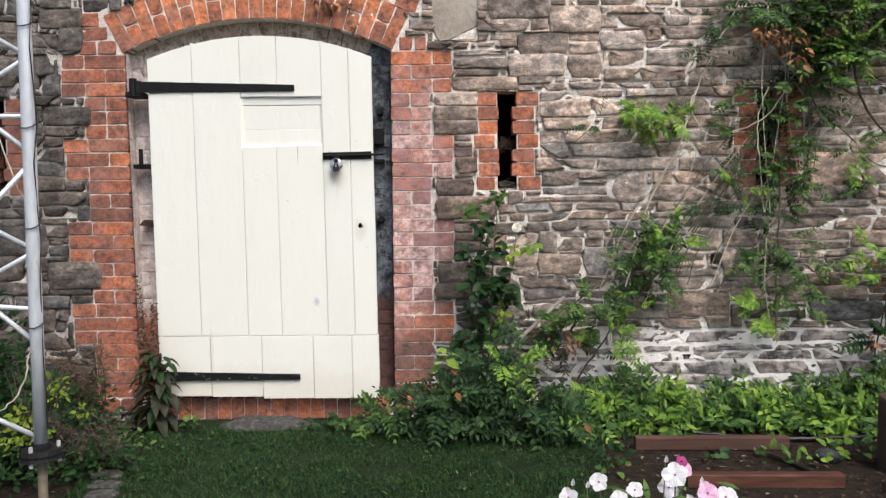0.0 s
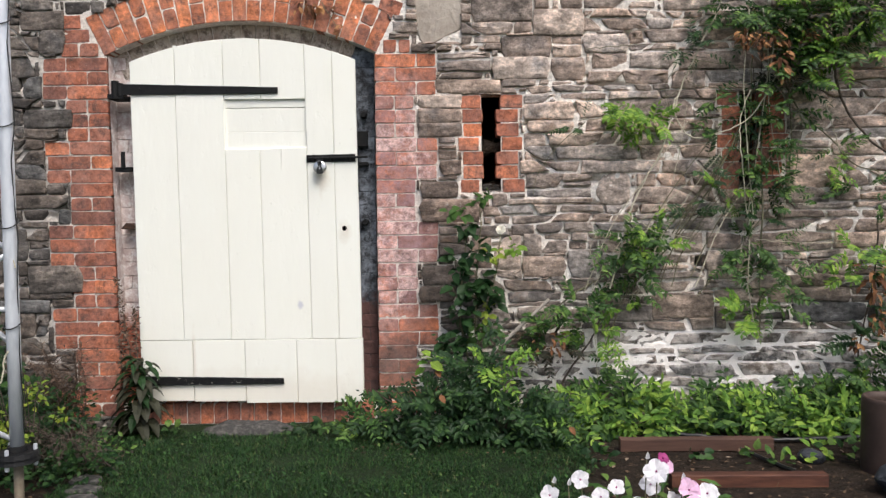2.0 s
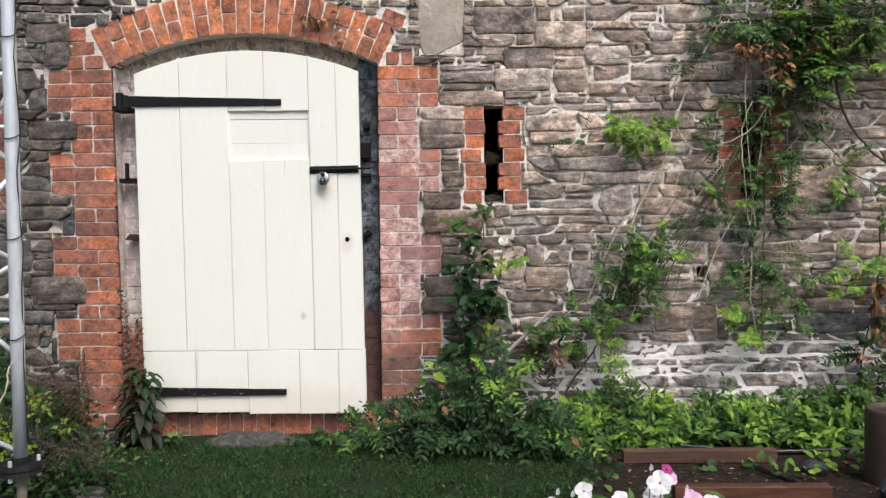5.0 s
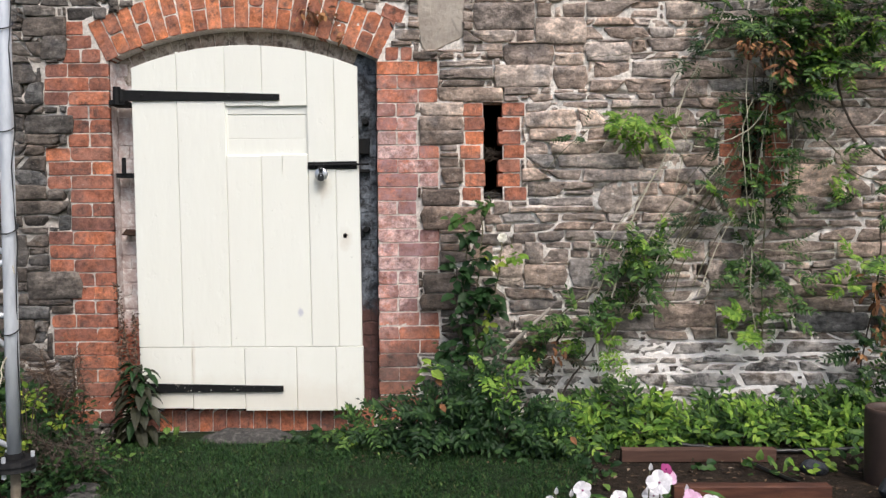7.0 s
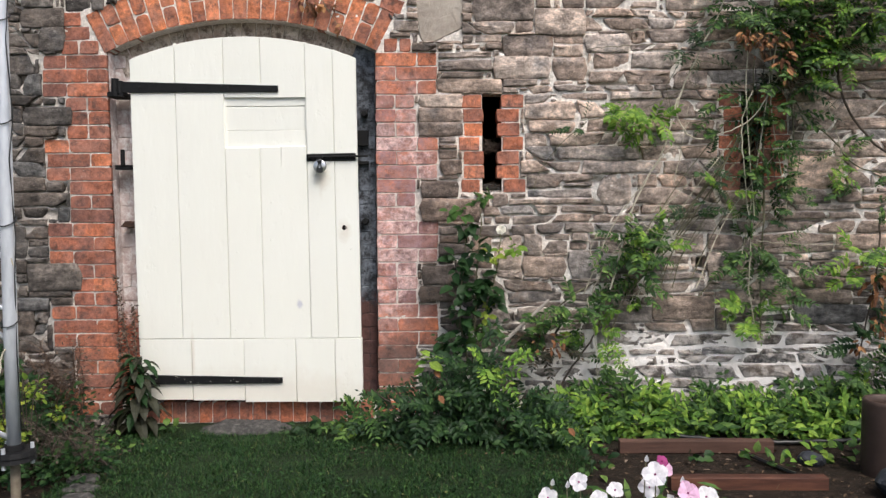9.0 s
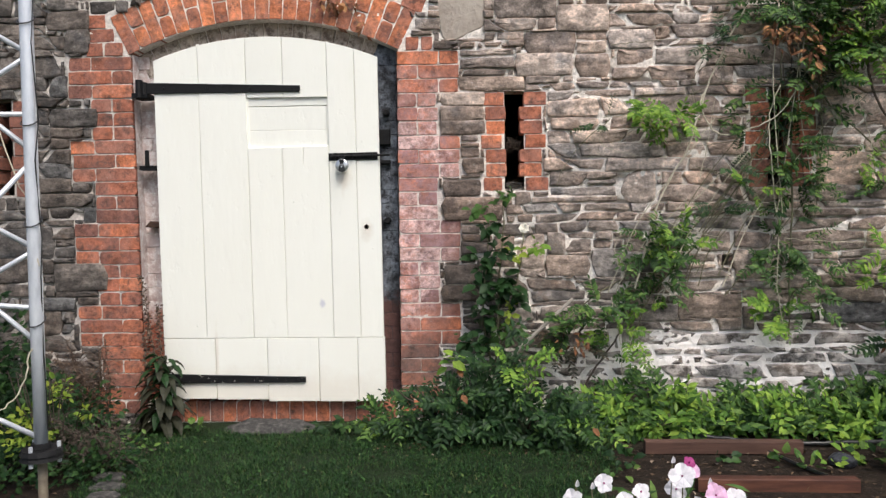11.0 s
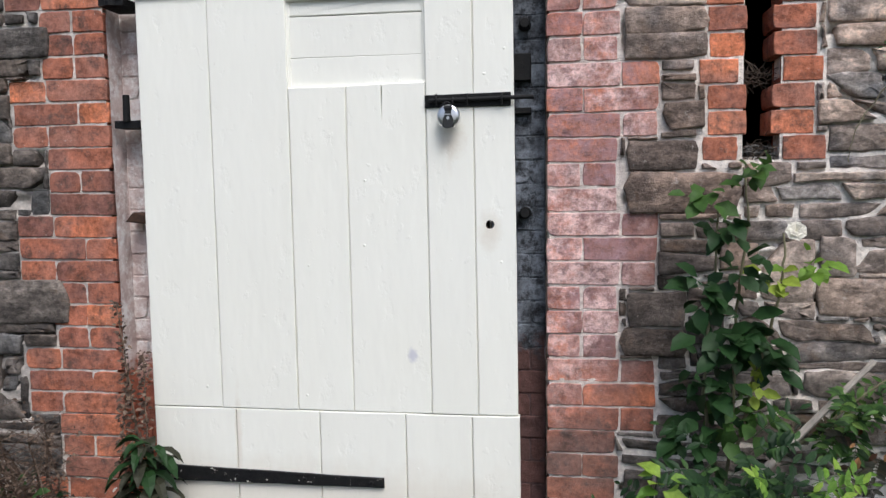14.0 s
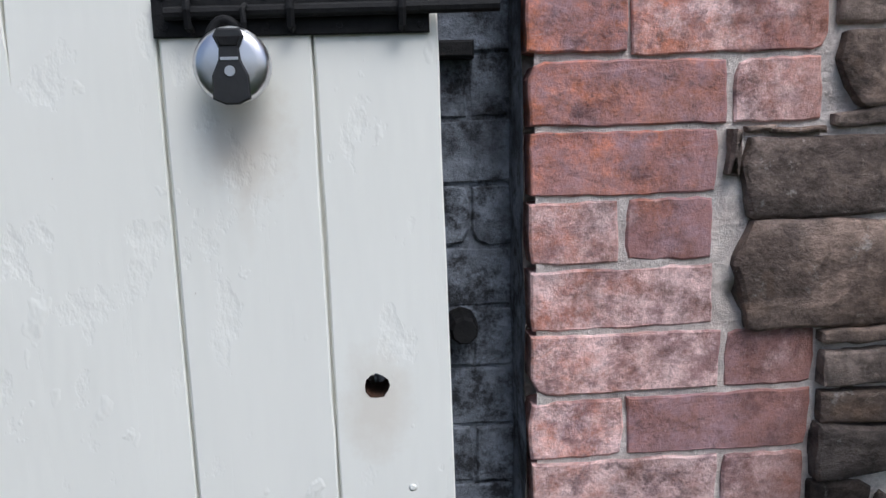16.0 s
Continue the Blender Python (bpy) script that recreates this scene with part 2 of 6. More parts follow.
def paint_material():
    m = Mat("old_cream_paint", 0.52, 0, 0.4)
    r = m.random()
    c = m.mix(m.noise(1.6, 3), (0.81, 0.80, 0.715), (0.84, 0.838, 0.775))
    c = m.mix(1.0, c, m.ramp(r, [(0.0, 0.965), (1.0, 1.0)]), "MULTIPLY")
    grime = m.ramp(m.noise(5, 7, 0.7, (2.5, 1, 0.35)), [(0.62, 0.0), (0.82, 0.16)])
    c = m.mix(grime, c, (0.50, 0.45, 0.36))
    chips = m.ramp(m.noise(95, 3, 0.6, (1, 1, 0.45)), [(0.755, 0.0), (0.78, 0.55)])
    c = m.mix(chips, c, (0.40, 0.34, 0.26))
    foot = m.patch((-0.8, FACE, 0.30), (0.75, 1.0, 0.12), 0.5, 0.6, 9.0)
    c = m.mix(m.math("MULTIPLY", foot, 0.3), c, (0.60, 0.50, 0.38))
    scuff = m.patch((-0.515, 4.48, 0.795), (0.013, 1.0, 0.02), 0.4, 0.8, 70.0)
    c = m.mix(m.math("MULTIPLY", scuff, 0.5), c, (0.34, 0.34, 0.48))
    for place, size, share in (((-0.389, 4.48, 1.47), (0.035, 1.0, 0.05), 0.4), ((-0.2685, 4.48, 1.19), (0.03, 1.0, 0.05), 0.3), ((-0.39, 4.48, 1.44), (0.010, 1.0, 0.06), 0.15), ((-1.1, 4.48, 0.5), (0.010, 1.0, 0.14), 0.3)):
        c = m.mix(m.math("MULTIPLY", m.patch(place, size, 0.5, 0.7, 30.0), share), c, (0.55, 0.44, 0.32))
    m.colour(c)
    m.bump(m.noise(14, 5, 0.6, (3.0, 1, 0.22), r), 0.03, 0.004)
    m.bump(m.ramp(m.noise(24, 3, 0.5, (1, 1, 0.6)), [(0.70, 0.0), (0.79, 1.0)]), 0.22, 0.005)
    m.bump(m.ramp(m.noise(9, 5, 0.6, (6, 1, 0.22), r), [(0.63, 1.0), (0.64, 0.0), (0.65, 1.0)]), 0.08, 0.002)
    m.bump(m.ramp(m.noise(34, 3, 0.55, (1, 1, 0.7)), [(0.69, 0.0), (0.77, 1.0)]), 0.2, 0.005)
    m.bump(m.noise(6, 3, 0.5, (1.6, 1, 0.5), r), 0.25, 0.022)
    m.bump(m.ramp(m.noise(11, 5, 0.6, (1.5, 1, 0.9), r), [(0.60, 1.0), (0.70, 0.0)]), 0.25, 0.004)
    return m.m


def plain(name, stops, scale, rough, metal=0.0, spec=0.35, stretch=(1, 1, 1), bump=0.3, bscale=None, bdist=0.004, island=None):
    m = Mat(name, rough, metal, spec)
    move = m.random(island) if island is not None else None
    n = m.noise(scale, 6, 0.65, stretch, move)
    m.colour(m.ramp(n, stops))
    if bump:
        m.bump(m.noise(bscale or scale * 4, 6, 0.7, stretch), bump, bdist)
    return m.m


def leaf_material(name, stops, rough=0.5, glow=0.25):
    m = Mat(name, rough, 0, 0.17)
    r = m.random(True)
    c = m.ramp(r, stops)
    c = m.mix(1.0, c, m.ramp(m.noise(60, 3, 0.6), [(0.3, 0.78), (0.7, 1.15)]), "MULTIPLY")
    m.colour(c)
    tr = m.node("ShaderNodeBsdfTranslucent")
    m.link(c, tr.inputs[0])
    mx = m.node("ShaderNodeMixShader")
    mx.inputs[0].default_value = glow
    out = m.t.nodes["Material Output"]
    m.link(m.b.outputs[0], mx.inputs[1])
    m.link(tr.outputs[0], mx.inputs[2])
    m.link(mx.outputs[0], out.inputs[0])
    return m.m


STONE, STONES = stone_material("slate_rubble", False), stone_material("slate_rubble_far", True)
MORTAR = mortar_material()
BRICK, ARCHBRICK = brick_material("red_brick"), brick_material("orange_arch_brick", "arch")
PINKWASH = painted_brick("worn_pink_limewash", ((0.36, 0.12, 0.08), (0.46, 0.15, 0.08), (0.30, 0.13, 0.10)),
                         (0.66, 0.55, 0.52), (0.46, 0.35, 0.32), 0.72, (0.80, 0.77, 0.75))
# real paint on the rebate; on the right reveal its dark colour stands for shade
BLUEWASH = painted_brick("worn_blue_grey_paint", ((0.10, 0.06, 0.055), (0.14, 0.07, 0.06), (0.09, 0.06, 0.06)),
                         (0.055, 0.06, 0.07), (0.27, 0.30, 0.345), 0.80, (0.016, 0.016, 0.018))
WHITEWASH = painted_brick("dirty_whitewash", ((0.4, 0.2, 0.15), (0.4, 0.2, 0.15), (0.4, 0.2, 0.15)),
                          (0.60, 0.53, 0.45), (0.38, 0.29, 0.235), 0.0, (0.12, 0.085, 0.065))
PAINT = paint_material()
INSIDE = plain("dark_interior_plaster", [(0.3, (0.04, 0.038, 0.035)), (0.7, (0.07, 0.065, 0.06))], 3, 0.95)
FLECKED = plain("paint_flecked_iron", [(0.3, (0.007, 0.007, 0.008)), (0.62, (0.014, 0.014, 0.014)), (0.645, (0.05, 0.038, 0.03)), (0.67, (0.7, 0.68, 0.6))], 48, 0.6, 0.0, 0.16, bump=0.5, bscale=90)
IRON = plain("black_painted_iron", [(0.3, (0.007, 0.007, 0.008)), (0.66, (0.014, 0.014, 0.014)), (0.85, (0.05, 0.038, 0.03))], 40, 0.6, 0.0, 0.16, bump=0.5, bscale=90)
RUST = plain("rusty_iron", [(0.3, (0.035, 0.022, 0.017)), (0.7, (0.10, 0.05, 0.03))], 45, 0.85, 0.2, bump=0.6)
CHROME = plain("satin_steel", [(0.3, (0.60, 0.60, 0.62)), (0.7, (0.72, 0.72, 0.74))], 25, 0.28, 1.0, bump=0.05)
BLACK = plain("black_plastic", [(0.3, (0.012, 0.012, 0.013)), (0.7, (0.02, 0.02, 0.02))], 40, 0.38, 0, 0.5, bump=0.1)
GALV = plain("galvanised_steel", [(0.25, (0.46, 0.48, 0.52)), (0.5, (0.60, 0.62, 0.66)), (0.75, (0.70, 0.72, 0.75))], 30, 0.36, 0.3, 0.7, stretch=(1, 1, 0.3), bump=0.12)
OLDPIPE = plain("weathered_pipe", [(0.3, (0.13, 0.10, 0.07)), (0.7, (0.26, 0.22, 0.16))], 22, 0.8, 0.1)
CEMENT = plain("cement_render", [(0.25, (0.25, 0.21, 0.175)), (0.5, (0.40, 0.345, 0.29)), (0.8, (0.50, 0.445, 0.385))], 9, 0.93, bump=0.7, bscale=40, bdist=0.01)
CONCRETE = plain("grey_step_stone", [(0.3, (0.018, 0.017, 0.016)), (0.52, (0.055, 0.052, 0.048)), (0.75, (0.15, 0.14, 0.125))], 34, 0.95, bump=0.7, bscale=60, bdist=0.008)
BOARD = plain("red_brown_timber", [(0.28, (0.024, 0.010, 0.007)), (0.5, (0.066, 0.024, 0.014)), (0.72, (0.14, 0.055, 0.03))], 12, 0.72, stretch=(0.25, 1, 2), bump=0.5, bscale=40)
GREYBOARD = plain("weathered_timber", [(0.25, (0.045, 0.023, 0.016)), (0.55, (0.085, 0.043, 0.030)), (0.8, (0.16, 0.10, 0.078))], 12, 0.8, stretch=(0.25, 1, 2), bump=0.5, bscale=40)
CLAY = plain("fired_clay_pipe", [(0.25, (0.032, 0.019, 0.014)), (0.55, (0.062, 0.039, 0.03)), (0.8, (0.105, 0.07, 0.056))], 7, 0.6, bump=0.2)
STEM = plain("green_brown_stem", [(0.3, (0.10, 0.085, 0.05)), (0.7, (0.20, 0.19, 0.11))], 20, 0.75)
PALESTEM = plain("pale_tendril", [(0.3, (0.42, 0.37, 0.27)), (0.7, (0.58, 0.53, 0.41))], 20, 0.7)
BARK = plain("dark_bark", [(0.3, (0.04, 0.03, 0.024)), (0.7, (0.11, 0.085, 0.065))], 30, 0.9, bump=0.7)
GREYWOOD = plain("grey_weathered_stake", [(0.3, (0.20, 0.18, 0.155)), (0.7, (0.33, 0.30, 0.26))], 20, 0.9, stretch=(1, 1, 0.3))

LEAF = leaf_material("mid_green_leaf", [(0.0, (0.014, 0.036, 0.010)), (0.45, (0.034, 0.080, 0.018)), (0.8, (0.075, 0.150, 0.032)), (1.0, (0.15, 0.23, 0.055))])
FRESH = leaf_material("fresh_green_leaf", [(0.0, (0.055, 0.13, 0.020)), (0.5, (0.14, 0.265, 0.038)), (1.0, (0.29, 0.42, 0.065))], 0.5, 0.35)
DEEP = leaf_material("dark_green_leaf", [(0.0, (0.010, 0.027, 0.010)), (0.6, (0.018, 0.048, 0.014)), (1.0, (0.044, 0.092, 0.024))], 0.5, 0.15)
GOLD = leaf_material("yellow_green_leaf", [(0.0, (0.11, 0.19, 0.028)), (0.5, (0.24, 0.33, 0.045)), (1.0, (0.42, 0.46, 0.07))], 0.5, 0.3)
DEAD = leaf_material("withered_leaf", [(0.0, (0.07, 0.032, 0.018)), (0.6, (0.20, 0.09, 0.042)), (0.9, (0.36, 0.18, 0.08)), (1.0, (0.50, 0.27, 0.12))], 0.75, 0.2)
TWIG = leaf_material("dry_twig", [(0.0, (0.05, 0.033, 0.025)), (0.6, (0.11, 0.075, 0.055)), (1.0, (0.20, 0.14, 0.10))], 0.8, 0.0)
DUSK = leaf_material("dull_bronze_leaf", [(0.0, (0.018, 0.02, 0.014)), (0.6, (0.035, 0.036, 0.022)), (1.0, (0.09, 0.058, 0.036))], 0.55, 0.15)
GRASS = leaf_material("grass_blade", [(0.0, (0.008, 0.024, 0.009)), (0.5, (0.020, 0.056, 0.017)), (0.8, (0.044, 0.108, 0.029)), (0.95, (0.065, 0.125, 0.03)), (1.0, (0.15, 0.14, 0.06))], 0.5, 0.25)
WHITE = leaf_material("white_petal", [(0.0, (0.80, 0.76, 0.80)), (1.0, (0.86, 0.84, 0.85))], 0.55, 0.3)
CREAM = leaf_material("cream_petal", [(0.0, (0.86, 0.82, 0.70)), (1.0, (0.90, 0.88, 0.80))], 0.6, 0.3)
PINK = leaf_material("pink_petal", [(0.0, (0.74, 0.42, 0.62)), (1.0, (0.82, 0.56, 0.72))], 0.55, 0.3)
PURPLE = leaf_material("purple_petal", [(0.0, (0.26, 0.03, 0.13)), (1.0, (0.36, 0.06, 0.20))], 0.55, 0.2)


def ground_material():
    m = Mat("garden_soil_and_turf", 0.95, 0, 0.2)
    soil = m.ramp(m.noise(22, 8, 0.75), [(0.3, (0.007, 0.005, 0.004)), (0.52, (0.025, 0.017, 0.011)), (0.72, (0.075, 0.05, 0.034))])
    soil = m.mix(m.ramp(m.noise(75, 3, 0.6), [(0.66, 0.0), (0.72, 0.8)]), soil, (0.24, 0.185, 0.13))
    turf = m.ramp(m.noise(30, 6, 0.7), [(0.3, (0.010, 0.018, 0.007)), (0.7, (0.024, 0.042, 0.014))])
    bed = m.math("MAXIMUM", m.patch((2.6, 3.6, GROUND), (1.85, 1.1, 3.0), 0.1, 0.2, 4.0), m.patch((-2.6, 3.7, GROUND), (1.35, 1.1, 3.0), 0.1, 0.2, 4.0))
    m.colour(m.mix(bed, turf, soil))
    m.bump(m.noise(40, 8, 0.75), 0.9, 0.03)
    return m.m


SOIL = ground_material()


# ---------------------------------------------------------------- mesh helpers
class Soup:
    """Gathers corners and faces and turns them into one mesh."""

    def __init__(self):
        self.v, self.f, self.soft = [], [], []

    def quad_strip(self, a, b):
        """Joins two closed rings of equal length."""
        n = len(a)
        for i in range(n):
            j = (i + 1) % n
            self.f.append((a[i], a[j], b[j], b[i]))

    def ring(self, pts):
        k = len(self.v)
        self.v.extend(tuple(p) for p in pts)
        return list(range(k, k + len(pts)))

    def box(self, x0, x1, y0, y1, z0, z1):
        a = self.ring([(x0, y0, z0), (x1, y0, z0), (x1, y0, z1), (x0, y0, z1)])
        b = self.ring([(x0, y1, z0), (x1, y1, z0), (x1, y1, z1), (x0, y1, z1)])
        self.quad_strip(b, a)
        self.f += [tuple(a), tuple(reversed(b))]
        return self

    def slab(self, outline, yf, yb, chamfer=0.003, fan=None, lift=0.0, rnd=None):
        """A flat piece with that outline (x, z), anticlockwise seen from the front, from yf in front to yb behind."""
        inner = inset(outline, chamfer)
        back = self.ring([(x, yb, z) for x, z in outline])
        edge = self.ring([(x, yf + chamfer * 0.9, z) for x, z in outline])
        front = self.ring([(x, yf + (rnd.uniform(-lift, lift) if rnd else 0), z) for x, z in inner])
        self.quad_strip(back, edge)
        self.quad_strip(edge, front)
        if fan is None:
            self.f.append(tuple(front))
        else:
            cx, cz = sum(p[0] for p in inner) / len(inner), sum(p[1] for p in inner) / len(inner)
            mid = self.ring([(cx + (x - cx) * 0.5, yf - fan * 0.6 + (rnd.uniform(-lift, lift) if rnd else 0), cz + (z - cz) * 0.5) for x, z in inner])
            self.quad_strip(front, mid)
            self.f.append(tuple(mid))
        return self

    def tube(self, pts, r0, r1=None, sides=6, caps=True):
        pts = [Vector(p) for p in pts]
        r1 = r0 if r1 is None else r1
        rings, n = [], len(pts)
        for i, p in enumerate(pts):
            d = (pts[min(i + 1, n - 1)] - pts[max(i - 1, 0)]).normalized()
            u = d.cross(Vector((0.31, 0.9, 0.27))).normalized()
            w = d.cross(u)
            r = r0 + (r1 - r0) * i / max(1, n - 1)
            rings.append(self.ring([p + (u * math.cos(a) + w * math.sin(a)) * r for a in [2 * math.pi * k / sides for k in range(sides)]]))
        for a, b in zip(rings, rings[1:]):
            self.quad_strip(a, b)
        if caps:
            self.f += [tuple(reversed(rings[0])), tuple(rings[-1])]
        return self

    def leaf(self, base, way, up, length, width, fold=0.25, droop=0.15, tipness=0.45):
        way = Vector(way).normalized()
        side = way.cross(Vector(up))
        side = side.normalized() if side.length > 1e-4 else Vector((1, 0, 0))
        nrm = side.cross(way)
        b = Vector(base)
        m1, m2, t = b + way * length * 0.32, b + way * length * 0.7 - nrm * droop * length * 0.35, b + way * length - nrm * droop * length
        w = side * width * 0.5
        lift = nrm * fold * width * 0.5
        k = len(self.v)
        self.v += [tuple(p) for p in (b, m1 + w + lift, m2 + w * 0.8 + lift, t, m2 - w * 0.8 + lift, m1 - w + lift, m1, m2)]
        self.f += [(k, k + 6, k + 1), (k + 6, k + 7, k + 2, k + 1), (k + 7, k + 3, k + 2),
                   (k, k + 5, k + 6), (k + 6, k + 5, k + 4, k + 7), (k + 7, k + 4, k + 3)]
        return self

    def petal(self, base, way, up, length, width, cup=0.15):
        """A broad petal with a rounded end."""
        way = Vector(way).normalized()
        side = way.cross(Vector(up)).normalized()
        nrm, b = side.cross(way), Vector(base)
        rows = [(t, w) for t, w in ((0.0, 0.12), (0.3, 0.6), (0.6, 1.0), (0.85, 0.85), (1.0, 0.35))]
        mid = self.ring([b + way * length * t - nrm * cup * length * t * t * 0.6 for t, w in rows])
        a = self.ring([b + way * length * (t - 0.04) + side * width * 0.5 * w + nrm * cup * width * 0.4 * w for t, w in rows])
        c = self.ring([b + way * length * (t - 0.04) - side * width * 0.5 * w + nrm * cup * width * 0.4 * w for t, w in rows])
        for k in range(4):
            self.f += [(mid[k], mid[k + 1], a[k + 1], a[k]), (mid[k], c[k], c[k + 1], mid[k + 1])]
        return self

    def pinnate(self, base, way, length, pairs, leaf, rnd, up=(0, -0.5, 1), sag=0.5):
        """A feather-like leaf: paired leaflets along a sagging midrib and one at the tip."""
        way = Vector(way).normalized()
        p, pts = Vector(base), [Vector(base)]
        step = length / (pairs + 1)
        for i in range(pairs + 1):
            way = (way + Vector((0, 0, -sag * step * 4))).normalized()
            p = p + way * step
            pts.append(p.copy())
            side = way.cross(Vector(up))
            side = side.normalized() if side.length > 1e-3 else Vector((1, 0, 0))
            size = leaf * (0.75 + 0.4 * math.sin(math.pi * (i + 1) / (pairs + 1)))
            if i == pairs:
                self.leaf(p, way, up, size, size * 0.4)
            else:
                for s in (-1, 1):
                    d = side * s + way * 0.6 + Vector((rnd.uniform(-.25, .25), rnd.uniform(-.25, .25), rnd.uniform(-.3, .15)))
                    self.leaf(p, d, up, size * rnd.uniform(0.85, 1.15), size * rnd.uniform(0.34, 0.46))
        self.tube(pts, 0.0012, 0.0006, 3, False)
        return self

    def mesh(self, name, smooth=False):
        me = bpy.data.meshes.new(name)
        me.from_pydata(self.v, [], self.f)
        if smooth:
            me.polygons.foreach_set("use_smooth", [True] * len(me.polygons))
        for k in self.soft:
            me.polygons[k].use_smooth = True
        me.update()
        return me


def inset(outline, d):
    """The outline moved inwards by d."""
    n, out = len(outline), []
    for i in range(n):
        (ax, az), (bx, bz), (cx, cz) = outline[i - 1], outline[i], outline[(i + 1) % n]
        u, v = Vector((bx - ax, bz - az)), Vector((cx - bx, cz - bz))
        u, v = (u.normalized() if u.length > 1e-9 else v.normalized()), (v.normalized() if v.length > 1e-9 else u.normalized())
        nu, nv = Vector((-u.y, u.x)), Vector((-v.y, v.x))
        m = nu + nv
        m = m / max(0.35, m.dot(m) * 0.5) if m.length > 1e-6 else nu
        out.append((bx + m.x * d, bz + m.y * d))
    return out


def clip(poly, nx, nz, c):
    """The part of a polygon where nx * x + nz * z <= c."""
    out = []
    for i, p in enumerate(poly):
        q = poly[(i + 1) % len(poly)]
        a, b = nx * p[0] + nz * p[1] - c, nx * q[0] + nz * q[1] - c
        if a <= 0:
            out.append(p)
        if a * b < 0:
            k = a / (a - b)
            out.append((p[0] + (q[0] - p[0]) * k, p[1] + (q[1] - p[1]) * k))
    return out


def area(poly):
    return 0.5 * sum(p[0] * q[1] - q[0] * p[1] for p, q in zip(poly, poly[1:] + poly[:1])) if len(poly) > 2 else 0.0


def obj(name, soup, material, parent=None, label="", smooth=False):
    ob = new(name, soup if isinstance(soup, bpy.types.Mesh) else soup.mesh(name, smooth))
    if not ob.data.materials:
        ob.data.materials.append(material)
    if parent is not None:
        ob.parent = parent
        ob.matrix_parent_inverse = parent.matrix_world.inverted()
    if label:
        ob["label"] = label
    return ob


def thing(name, at, label, category, group="", kind=""):
    e = new(name)
    e.empty_display_size = 0.1
    e.matrix_world = pose(*at)
    bpy.context.view_layer.update()
    return tagged(e, label, category, group, kind)


def jag(outline, step, amount, rnd):
    """The outline with more corners, each pushed about a little."""
    out = []
    for p, q in zip(outline, outline[1:] + outline[:1]):
        n = max(1, round(math.hypot(q[0] - p[0], q[1] - p[1]) / step))
        for k in range(n):
            t = k / n
            out.append((p[0] + (q[0] - p[0]) * t + rnd.uniform(-amount, amount), p[1] + (q[1] - p[1]) * t + rnd.uniform(-amount, amount)))
    return out


def rounded(poly, cut=0.25):
    """The polygon with its corners cut once."""
    out = []
    for p, q in zip(poly, poly[1:] + poly[:1]):
        out.append((p[0] + (q[0] - p[0]) * cut, p[1] + (q[1] - p[1]) * cut))
        out.append((p[0] + (q[0] - p[0]) * (1 - cut), p[1] + (q[1] - p[1]) * (1 - cut)))
    return out


# ---------------------------------------------------------------- ground
def ground_height(x, y):
    return GROUND + 0.012 * noise.noise((x * 1.7, y * 1.7, 0.3)) + 0.02 * max(0.0, min(1.0, (4.3 - y) / 1.0)) * noise.noise((x * 0.6, y * 0.6, 5.0))


def build_ground():
    s = Soup()
    xs = [-600, -60, -12] + [-6 + 0.12 * i for i in range(101)] + [12, 60, 600]
    ys = [-600, -60, -12, -4] + [-1 + 0.12 * i for i in range(48)] + [8, 60, 600]
    for y in ys:
        s.ring([(x, y, ground_height(x, y)) for x in xs])
    n = len(xs)
    for j in range(len(ys) - 1):
        for i in range(n - 1):
            s.f.append((j * n + i, j * n + i + 1, j * n + n + i + 1, j * n + n + i))
    return tagged(obj("ground", s, SOIL, smooth=True), "trodden garden ground, turf and dark crumbly soil", "ground", kind="structure")


build_ground()

# ---------------------------------------------------------------- the wall
JAMB_L, JAMB_R, DOOR_FOOT = -1.543, -0.10, 0.10
MIDX, ARCH_R, ARCH_Z = -0.8215, 1.616, 0.716     # the arch's centre and the radius of its underside
SPRING = 2.151
SLITS = (0.527, 1.93, -2.27)
SLIT_LOW, SLIT_TOP = 1.405, 1.922


def pierced(s, x0, x1, z0, z1, y0, y1, holes):
    """A slab of wall with rectangular openings (xa, xb, za, zb) right through it."""
    xs = sorted({x0, x1, *[h[0] for h in holes], *[h[1] for h in holes]})
    zs = sorted({z0, z1, *[h[2] for h in holes], *[h[3] for h in holes]})

    def solid(i, j):
        if not (0 <= i < len(xs) - 1 and 0 <= j < len(zs) - 1):
            return False
        cx, cz = (xs[i] + xs[i + 1]) / 2, (zs[j] + zs[j + 1]) / 2
        return not any(h[0] < cx < h[1] and h[2] < cz < h[3] for h in holes)

    for i in range(len(xs) - 1):
        for j in range(len(zs) - 1):
            if not solid(i, j):
                continue
            a, b, c, d = xs[i], xs[i + 1], zs[j], zs[j + 1]
            s.f += [tuple(s.ring([(a, y0, c), (b, y0, c), (b, y0, d), (a, y0, d)])), tuple(s.ring([(a, y1, c), (a, y1, d), (b, y1, d), (b, y1, c)]))]
            if not solid(i - 1, j):
                s.f.append(tuple(s.ring([(a, y0, c), (a, y0, d), (a, y1, d), (a, y1, c)])))
            if not solid(i + 1, j):
                s.f.append(tuple(s.ring([(b, y0, c), (b, y1, c), (b, y1, d), (b, y0, d)])))
            if not solid(i, j - 1):
                s.f.append(tuple(s.ring([(a, y0, c), (a, y1, c), (b, y1, c), (b, y0, c)])))
            if not solid(i, j + 1):
                s.f.append(tuple(s.ring([(a, y0, d), (b, y0, d), (b, y1, d), (a, y1, d)])))


